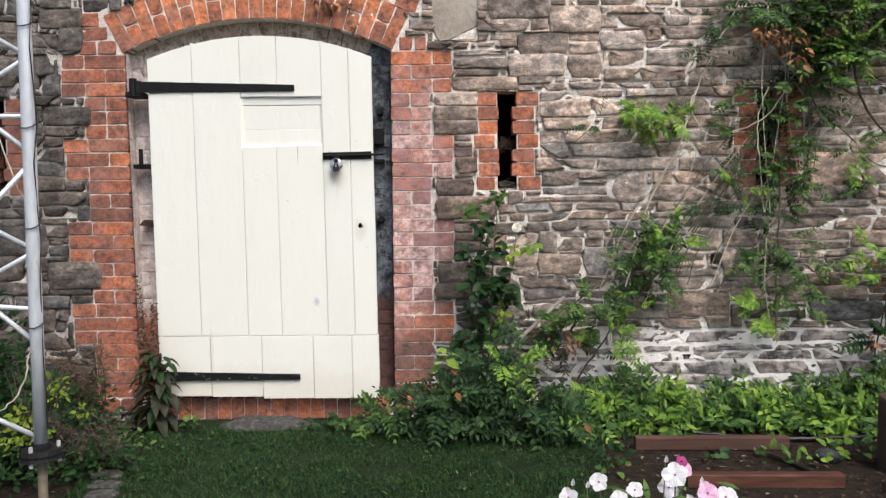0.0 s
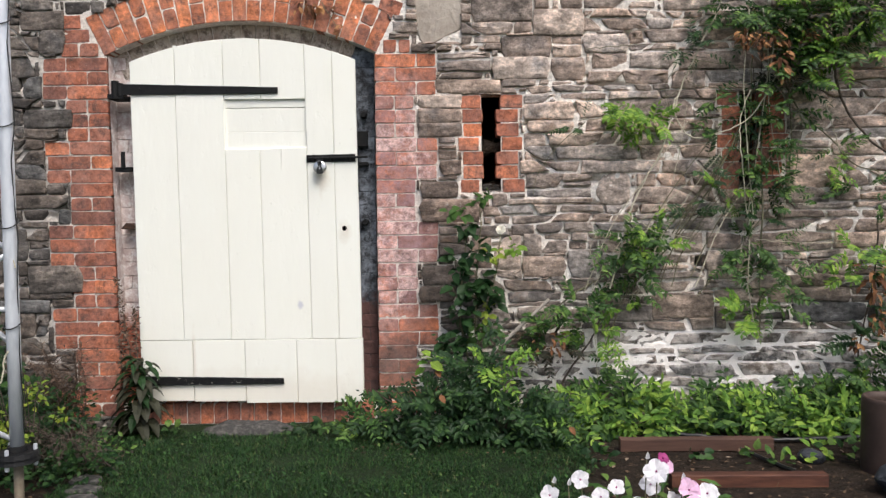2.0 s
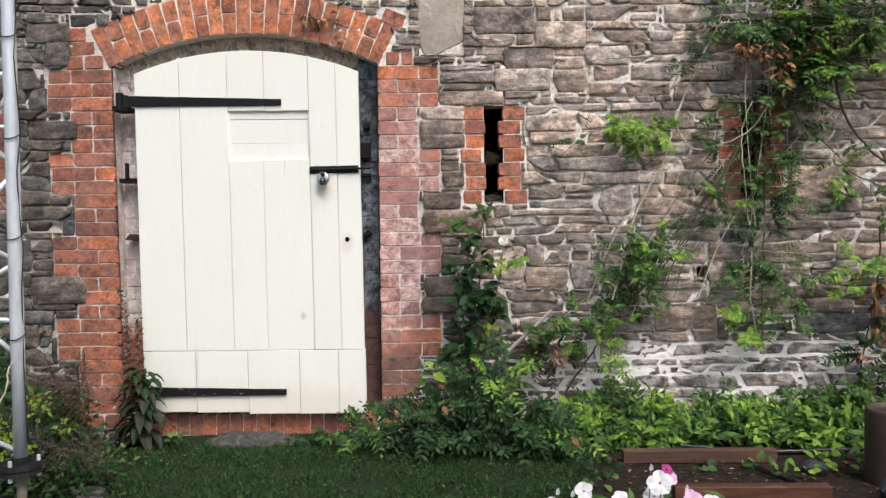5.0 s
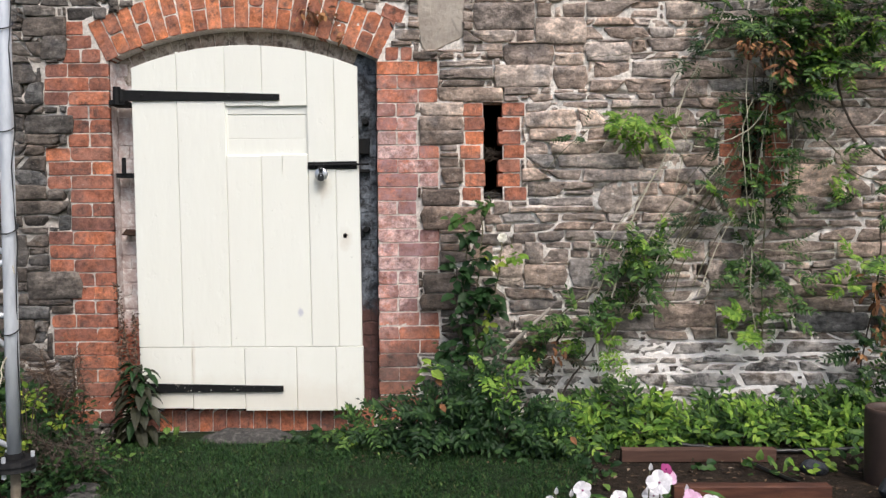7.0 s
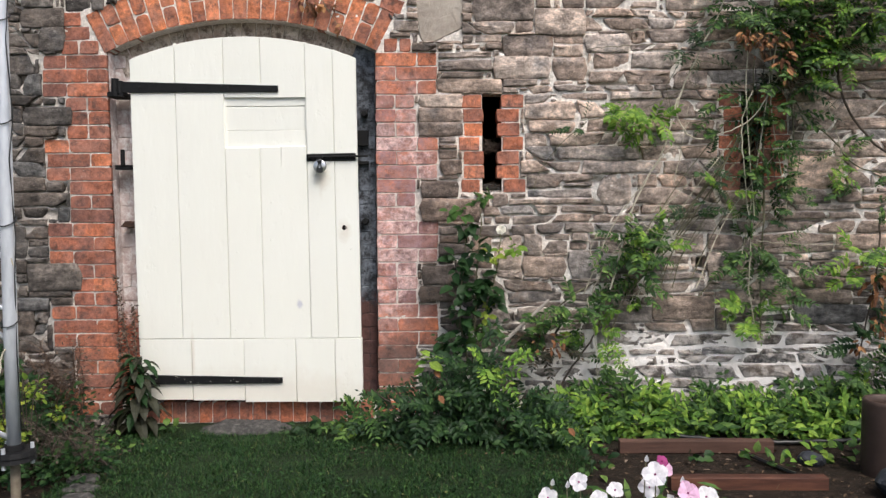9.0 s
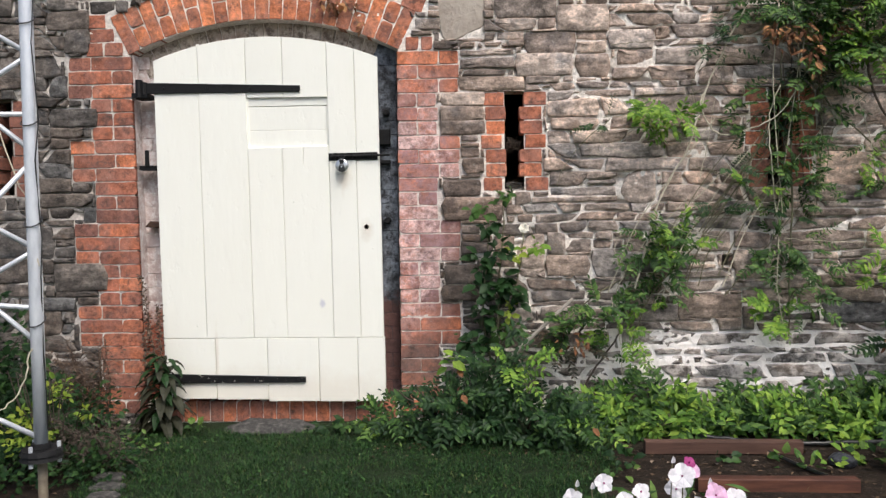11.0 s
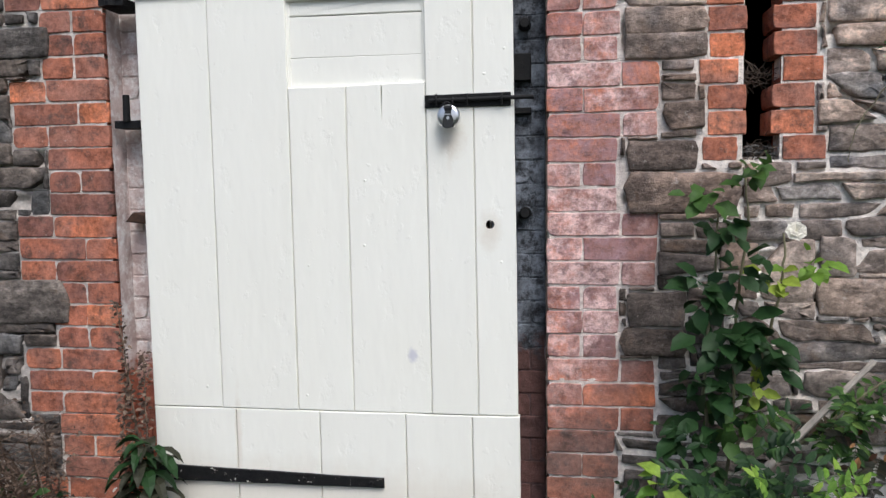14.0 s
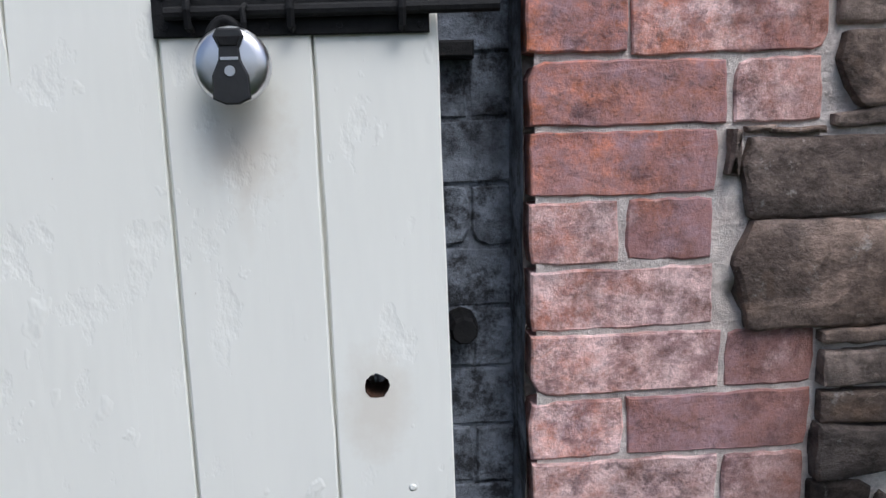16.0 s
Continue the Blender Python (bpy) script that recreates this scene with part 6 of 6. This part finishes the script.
def build_left_planting():
    rnd = random.Random(81)
    g = thing("golden_shrub", (-1.62, 3.66, GROUND), "low shrub with yellow-green leaves behind the mast foot", "shrub")
    for c, r, n in (((-1.64, 3.60, 0.35), (0.085, 0.10, 0.10), 95), ((-1.57, 3.70, 0.50), (0.06, 0.07, 0.06), 30), ((-1.45, 3.74, 0.40), (0.03, 0.04, 0.02), 10), ((-1.88, 3.7, 0.30), (0.10, 0.1, 0.10), 30)):
        obj("foliage", simple_leaves(Soup(), c, r, n * 3 // 2, 0.032, rnd, 0.2, 0.6), GOLD, g)["kind"] = "stuff"
        obj("foliage", simple_leaves(Soup(), (c[0] - 0.05, c[1] + 0.08, c[2] - 0.04), (r[0] * 1.6, r[1], r[2] * 1.4), n * 3, 0.032, rnd, 0.2, 0.6), DEEP, g)["kind"] = "stuff"
    for i in range(16):
        a = rnd.uniform(-1.9, -1.35)
        obj("branch", Soup().tube(curve([(-1.62 + rnd.uniform(-.05, .05), 3.7, GROUND), (a * 0.5 - 0.8, 3.68, 0.3), (a, 3.64 + rnd.uniform(-.1, .1), 0.55 + rnd.uniform(-.12, .1))], 5, 0.006, rnd), 0.004, 0.002, 5), BARK, g)
    k = thing("dark_evergreen", (-2.35, 4.1, GROUND), "dark green evergreen bush against the stone wall", "bush")
    for c, r, n in (((-2.35, 4.15, 0.5), (0.42, 0.25, 0.42), 1500), ((-2.05, 3.95, 0.35), (0.35, 0.25, 0.25), 1100), ((-2.65, 3.9, 0.6), (0.4, 0.3, 0.45), 1100), ((-1.75, 4.1, 0.3), (0.25, 0.2, 0.18), 600), ((-1.55, 3.85, 0.2), (0.28, 0.18, 0.09), 420), ((-1.75, 3.5, 0.22), (0.22, 0.2, 0.1), 360)):
        obj("foliage", simple_leaves(Soup(), c, r, n, 0.05 if c[0] < -1.8 else 0.036, rnd, 0.2, 0.55), DEEP, k)["kind"] = "stuff"
    for i in range(10):
        obj("branch", Soup().tube(curve([(-2.3, 4.15, GROUND), (-2.3 + rnd.uniform(-.2, .2), 4.1, 0.4), (-2.3 + rnd.uniform(-.45, .45), 4.0 + rnd.uniform(-.2, .2), 0.75 + rnd.uniform(-.2, .15))], 5, 0.01, rnd), 0.009, 0.003, 6), BARK, k)
    t = thing("dry_shrub", (-1.66, 4.28, GROUND), "dead brown twiggy shrub beside the door jamb", "shrub")
    u = thing("tangled_twigs", (-1.45, 3.72, GROUND), "low tangle of dark bare twigs by the mast foot", "shrub")
    for m in range(27):
        s = Soup()
        bx, by, top = (-1.66, 4.26, 0.5) if m < 15 else (-1.42 + 0.04 * (m - 21), 3.72 + 0.02 * (m % 5), 0.27)
        base = Vector((bx + rnd.uniform(-.06, .06), by + rnd.uniform(-.04, .04), GROUND))
        tip = Vector((bx + rnd.uniform(-.24, .2), by - 0.06 + rnd.uniform(-.12, .08), top + rnd.uniform(-.1, .16)))
        line = curve([base, base.lerp(tip, 0.5) + Vector((rnd.uniform(-.05, .05), 0, 0.05)), tip], 6, 0.006, rnd)
        s.tube(line, 0.005, 0.002, 5)
        for p in line[2:]:
            for _ in range(5 if m < 15 else 4):
                q = p + Vector((rnd.uniform(-.12, .12), rnd.uniform(-.07, .05), rnd.uniform(-.08, .08)))
                s.tube([p, p.lerp(q, 0.5) + Vector((0, 0, 0.01)), q], 0.0013, 0.0007, 3, False)
                if rnd.random() < 0.45:
                    simple_leaves(s, q, (0.015, 0.012, 0.012), 2, 0.014, rnd, 0, 0.6)
        obj("branch", s, TWIG if m < 15 else BARK, t if m < 15 else u)
    obj("foliage", simple_leaves(Soup(), (-1.42, 3.64, 0.20), (0.22, 0.16, 0.07), 420, 0.035, rnd, 0.3, 0.5), DEEP, u)["kind"] = "stuff"
    obj("foliage", simple_leaves(Soup(), (-1.36, 3.9, 0.18), (0.12, 0.2, 0.05), 160, 0.03, rnd, 0.3, 0.5), LEAF, u)["kind"] = "stuff"
    # dark herb with long limp leaves and a dry seed spike
    h = thing("limp_leaved_herb", (-1.38, 4.36, GROUND), "dark herb with long drooping leaves and dry seed spikes", "plant")
    for i in range(80):
        a = rnd.uniform(0, 2 * math.pi)
        up = i / 80
        s = Soup()
        b = Vector((-1.35 + rnd.uniform(-.035, .035), 4.35, GROUND + 0.05 + 0.36 * up))
        w = Vector((math.cos(a), math.sin(a) * 0.7 - 0.35, 0.15 + 0.35 * up))
        ln = rnd.uniform(0.13, 0.23) * (1.15 - 0.65 * up)
        wd = ln * rnd.uniform(0.24, 0.38)
        pts = [b]
        for k in range(4):
            w = (w + Vector((0, 0, -0.55))).normalized() if k else w.normalized()
            pts.append(pts[-1] + w * ln / 4)
        side = w.cross(Vector((0, 0, 1)))
        side = side.normalized() if side.length > 1e-3 else Vector((1, 0, 0))
        wid = (0.25, 0.8, 1.0, 0.7, 0.02)
        cen = s.ring(pts)
        lf = s.ring([p + side * wd * 0.5 * q + Vector((0, 0, 0.008 * q)) for p, q in zip(pts, wid)])
        rt = s.ring([p - side * wd * 0.5 * q + Vector((0, 0, 0.008 * q)) for p, q in zip(pts, wid)])
        for k in range(4):
            s.f += [(cen[k], cen[k + 1], lf[k + 1], lf[k]), (cen[k], rt[k], rt[k + 1], cen[k + 1])]
        obj("leaf", s, DEEP if rnd.random() < 0.15 + 0.6 * up else DUSK, h)
    for pts in ([(-1.36, 4.38, 0.25), (-1.43, 4.42, 0.62), (-1.50, 4.46, 0.96)], [(-1.35, 4.37, 0.25), (-1.375, 4.40, 0.55), (-1.39, 4.42, 0.80)], [(-1.41, 4.37, 0.25), (-1.46, 4.4, 0.5), (-1.45, 4.43, 0.73)]):
        s = Soup()
        line = curve(pts, 14, 0.002, rnd)
        s.tube(line, 0.004, 0.002, 5)
        for p in line[5:]:
            simple_leaves(s, p, (0.013, 0.012, 0.008), 7, 0.018, rnd, 0.2, 0.6)
        obj("seed_spike", s, TWIG, h, "dry reddish-brown seed spike")
    # flat stones along the lawn's edge
    for i, (x, y) in enumerate(((-1.22, 3.40), (-1.20, 3.29), (-1.25, 3.51), (-1.22, 3.17), (-1.30, 3.63))):
        s = Soup()
        o = jag(rounded([(-0.07, -0.045), (0.06, -0.05), (0.07, 0.035), (-0.05, 0.045)], 0.2), 0.03, 0.008, rnd)
        a = s.ring([(x + p, y + q, GROUND - 0.02) for p, q in o])
        b = s.ring([(x + p, y + q, GROUND + 0.012) for p, q in o])
        c = s.ring([(x + p * 0.86, y + q * 0.86, GROUND + 0.02 + rnd.uniform(-.003, .003)) for p, q in o])
        s.quad_strip(a, b)
        s.quad_strip(b, c)
        s.f.append(tuple(c))
        tagged(obj("edging_stone", s, CONCRETE), "flat grey stone edging the lawn", "stone", "edging stones")
    # tendrils caught in the mast
    for n, pts in enumerate((((-1.9, 3.3, 1.9), (-1.65, 3.15, 1.35), (-1.52, 3.08, 0.9), (-1.75, 3.2, 0.6)), ((-1.3, 3.08, 0.8), (-1.36, 3.06, 0.62), (-1.55, 3.05, 0.55), (-1.8, 3.1, 0.54)), ((-1.45, 3.1, 1.7), (-1.33, 3.12, 1.35), (-1.26, 3.08, 1.1)))):
        e = thing("tendril", pts[-1], "pale bare tendril hanging in the mast", "tendril", "tendrils")
        obj("shoot", Soup().tube(curve(pts, 9, 0.006, rnd), 0.003, 0.002, 5), PALESTEM, e)


def build_phlox():
    y = 2.55
    d = thing("phlox", (0.85, y, GROUND), "border phlox with white and pale pink flower heads", "flowers")
    rnd = random.Random(91)
    heads = (((0.899, 0.554), 0.034, WHITE), ((0.899, 0.495), 0.030, WHITE), ((0.950, 0.538), 0.026, PINK), ((0.997, 0.495), 0.032, PINK), ((1.048, 0.485), 0.030, WHITE), ((1.022, 0.459), 0.028, WHITE), ((0.698, 0.502), 0.028, WHITE),
             ((0.741, 0.482), 0.026, WHITE), ((0.803, 0.482), 0.024, WHITE), ((0.600, 0.475), 0.028, WHITE), ((0.692, 0.458), 0.030, WHITE), ((0.850, 0.449), 0.03, WHITE), ((0.956, 0.449), 0.03, WHITE), ((1.087, 0.441), 0.03, WHITE), ((0.937, 0.572), 0.018, PURPLE))
    for (x, z), r, mt in heads:
        x, z = x - 0.03, z - 0.02
        yy = y + rnd.uniform(-0.05, 0.05)
        f = new("flower")
        f.parent = d
        f.matrix_parent_inverse = d.matrix_world.inverted()
        face = Vector((rnd.uniform(-.5, .5), -0.8, rnd.uniform(0.1, 0.7))).normalized()
        u = face.cross(Vector((0, 0, 1))).normalized()
        v = u.cross(face)
        c = Vector((x, yy, z))
        for i in range(5):
            a = 2 * math.pi * i / 5 + rnd.uniform(-.15, .15)
            w = u * math.cos(a) + v * math.sin(a) + face * rnd.uniform(0.0, 0.25)
            obj("petal", Soup().petal(c - face * 0.004, w, face, r * rnd.uniform(1.0, 1.15), r * rnd.uniform(0.95, 1.2), rnd.uniform(0.05, 0.3)), mt, f)
        obj("eye", Soup().tube([c - face * 0.006, c + face * 0.003], 0.0035, 0.002, 6), PURPLE, f)
        obj("stalk", Soup().tube(curve([(x * 0.85 + 0.12, y + 0.03, GROUND), (x * 0.93 + 0.06, yy + 0.03, z * 0.55), tuple(c - face * 0.01)], 5, 0.003, rnd), 0.004, 0.002, 5), STEM, f)
    for px, pz in ((0.613, 0.528), (0.656, 0.521), (0.986, 0.534), (0.883, 0.596)):
        px, pz = px - 0.03, pz - 0.03
        obj("stalk", Soup().tube(curve([(px * 0.9 + 0.09, y + 0.03, GROUND), (px * 0.97 + 0.02, y, pz * 0.6), (px, y, pz - 0.01)], 5, 0.002, rnd), 0.003, 0.0015, 5), STEM, d)
        obj("bud", Soup().leaf((px, y, pz - 0.012), (0.1, -0.1, 1), (0, -1, 0.2), 0.024, 0.013, 0.9, 0.0), WHITE, d, "closed white bud")
    s = Soup()
    for _ in range(130):
        x, z = rnd.uniform(0.55, 1.1), rnd.uniform(0.18, 0.46)
        s.leaf((x, y + rnd.uniform(-.08, .1), z), (rnd.uniform(-1, 1), rnd.uniform(-1, .3), rnd.uniform(-.1, .6)), (0, -0.4, 1), rnd.uniform(0.05, 0.09), rnd.uniform(0.014, 0.024))
    obj("leaves", s, LEAF, d)["kind"] = "stuff"


# ---------------------------------------------------------------- the soil bed's clutter
def build_timber(x0, x1, y, z0, h, depth, mt, label, turn=0.0):
    rnd = random.Random(int(x1 * 100))
    s, n = Soup(), 12
    sec = [(0, 0), (depth, 0), (depth, h), (0.004, h), (0, h - 0.004)]
    rings = []
    for i in range(n + 1):
        t = i / n
        rings.append(s.ring([(x0 + (x1 - x0) * t, y + b + turn * t + rnd.uniform(-.0012, .0012), z0 + c + rnd.uniform(-.0015, .0015)) for b, c in sec]))
    for a, b in zip(rings, rings[1:]):
        s.quad_strip(a, b)
    s.f += [tuple(reversed(rings[0])), tuple(rings[-1])]
    return tagged(obj("timber_board", s, mt), label, "board", "boards on the soil")


def build_bed_things():
    build_timber(1.10, 1.825, 3.96, GROUND + 0.005, 0.058, 0.045, GREYBOARD, "weathered grey-brown timber board lying on the soil", -0.01)
    build_timber(1.20, 1.84, 3.47, GROUND + 0.004, 0.052, 0.05, BOARD, "red-brown stained timber board lying on the soil", -0.01)
    rnd = random.Random(101)
    tagged(obj("garden_hose", Soup().tube(curve([(1.40, 4.16, GROUND + 0.03), (1.75, 4.10, GROUND + 0.018), (2.05, 4.09, GROUND + 0.016), (2.35, 4.13, GROUND + 0.016), (2.8, 4.2, GROUND + 0.016)], 8, 0.003, rnd), 0.011, 0.011, 8), BLACK, smooth=True), "black garden hose lying on the soil", "hose")
    tagged(obj("black_strip", Soup().tube(curve([(1.66, 3.93, GROUND + 0.02), (1.72, 3.80, GROUND + 0.014), (1.78, 3.62, GROUND + 0.018)], 4, 0.002, rnd), 0.009, 0.009, 6), BLACK), "black plastic edging strip on the soil", "plastic strip")
    # an upright clay drainage pipe
    s, n, x, y = Soup(), 32, 2.215, 3.68
    prof = [(0.113, GROUND - 0.02), (0.113, 0.28), (0.112, 0.435), (0.110, 0.449), (0.104, 0.455), (0.095, 0.451), (0.093, 0.425), (0.093, GROUND - 0.02)]
    rings = [s.ring([(x + math.cos(a) * r, y + math.sin(a) * r, z) for a in [2 * math.pi * k / n for k in range(n)]]) for r, z in prof]
    for a, b in zip(rings, rings[1:]):
        s.quad_strip(a, b)
    tagged(obj("clay_pipe", s, CLAY, smooth=True), "upright salt-glazed clay drain pipe on the soil", "pipe")
    for x, y, r, nm, lab in ((2.12, 3.40, 0.10, "dark_rock", "rough blue-black rock on the soil"), (1.93, 3.80, 0.05, "dark_rock", "small black rock on the soil")):
        bm = bmesh.new()
        bmesh.ops.create_icosphere(bm, subdivisions=3, radius=r)
        for v in bm.verts:
            k = 1 + 0.35 * noise.noise(v.co * 9 / r * 0.1 + Vector((x, y, 0))) + 0.12 * noise.noise(v.co * 40)
            v.co = Vector((v.co.x * 1.2 * k + x, v.co.y * k + y, v.co.z * 0.75 * k + GROUND + r * 0.4))
        me = bpy.data.meshes.new(nm)
        bm.to_mesh(me)
        bm.free()
        tagged(obj(nm, me, ROCK), lab, "rock", "dark rocks")
    s = Soup()
    for _ in range(700):
        x, y = rnd.uniform(0.9, 2.7), rnd.uniform(3.0, 4.25)
        s.leaf((x, y, ground_height(x, y) + 0.006), (rnd.uniform(-1, 1), rnd.uniform(-1, 1), rnd.uniform(-.1, .3)), (0, 0, 1), rnd.uniform(0.01, 0.04), rnd.uniform(0.006, 0.018))
    for _ in range(140):
        x, y = rnd.uniform(-2.4, -1.2), rnd.uniform(3.0, 4.4)
        s.leaf((x, y, ground_height(x, y) + 0.006), (rnd.uniform(-1, 1), rnd.uniform(-1, 1), rnd.uniform(-.1, .3)), (0, 0, 1), rnd.uniform(0.012, 0.05), rnd.uniform(0.008, 0.022))
    for _ in range(45):
        x, y = rnd.uniform(-0.2, 0.6), rnd.uniform(3.9, 4.2)
        s.leaf((x, y, ground_height(x, y) + 0.008), (rnd.uniform(-1, 1), rnd.uniform(-1, 1), rnd.uniform(-.1, .3)), (0, 0, 1), rnd.uniform(0.012, 0.04), rnd.uniform(0.008, 0.02))
    tagged(obj("leaf_litter", s, LITTER), "scattered dry leaves and bark chips on the soil", "leaf litter", kind="stuff")


ROCK = plain("blue_black_rock", [(0.3, (0.012, 0.014, 0.018)), (0.7, (0.045, 0.05, 0.06))], 18, 0.6, bump=0.8, bdist=0.01)
LITTER = leaf_material("dry_litter", [(0.0, (0.03, 0.019, 0.012)), (0.6, (0.075, 0.05, 0.03)), (0.9, (0.16, 0.105, 0.065)), (1.0, (0.36, 0.29, 0.22))], 0.85, 0.05)


def build_lawn():
    rnd = random.Random(111)
    s = Soup()
    made = 0
    while made < 80000:
        x, y = rnd.uniform(-1.6, 1.1), rnd.uniform(2.4, 4.42)
        edge = 0.90 + 0.10 * noise.noise((y * 3, 1, 7)) + 0.04 * rnd.random() + 0.12 * (y - 3.8)
        lo = -1.36 + 0.08 * noise.noise((y * 3, 2, 9)) - 0.05 * (y - 3.4)
        if not lo < x < edge or noise.noise((x * 2.6, y * 2.6, 3)) < -0.62 + 0.45 * max(0, (y - 4.1) / 0.3):
            continue
        made += 1
        tall = rnd.uniform(0.009, 0.026) * (1.0 + 0.9 * noise.noise((x * 5, y * 5, 8)))
        a = rnd.uniform(0, 6.283)
        lean = rnd.uniform(0.3, 1.6)
        dx, dy = math.cos(a), math.sin(a)
        z = ground_height(x, y) - 0.003
        w = rnd.uniform(0.0010, 0.0019)
        k = len(s.v)
        mx, my, tx, ty = x + dx * lean * tall * 0.35, y + dy * lean * tall * 0.35, x + dx * lean * tall, y + dy * lean * tall
        s.v += [(x - dy * w, y + dx * w, z), (x + dy * w, y - dx * w, z), (mx + dy * w * .8, my - dx * w * .8, z + tall * 0.6), (mx - dy * w * .8, my + dx * w * .8, z + tall * 0.6), (tx, ty, z + tall)]
        s.f += [(k, k + 1, k + 2, k + 3), (k + 3, k + 2, k + 4)]
    for _ in range(1500):
        x, y = rnd.uniform(-1.2, 0.95), rnd.uniform(3.0, 4.4)
        if noise.noise((x * 3, y * 3, 12)) > 0.0:
            s.leaf((x, y, ground_height(x, y) + rnd.uniform(0.006, 0.02)), (rnd.uniform(-1, 1), rnd.uniform(-1, 1), rnd.uniform(0, .5)), (0, 0, 1), rnd.uniform(0.012, 0.026), rnd.uniform(0.01, 0.016))
    tagged(obj("lawn", s, GRASS), "short uneven dark green lawn grass", "grass", kind="stuff")


build_wisteria()
build_arch_creeper()
build_rose()
build_base_bush()
build_bed_plants()
build_left_planting()
build_phlox()
build_bed_things()
build_weeds()
build_lawn()
build_stones()
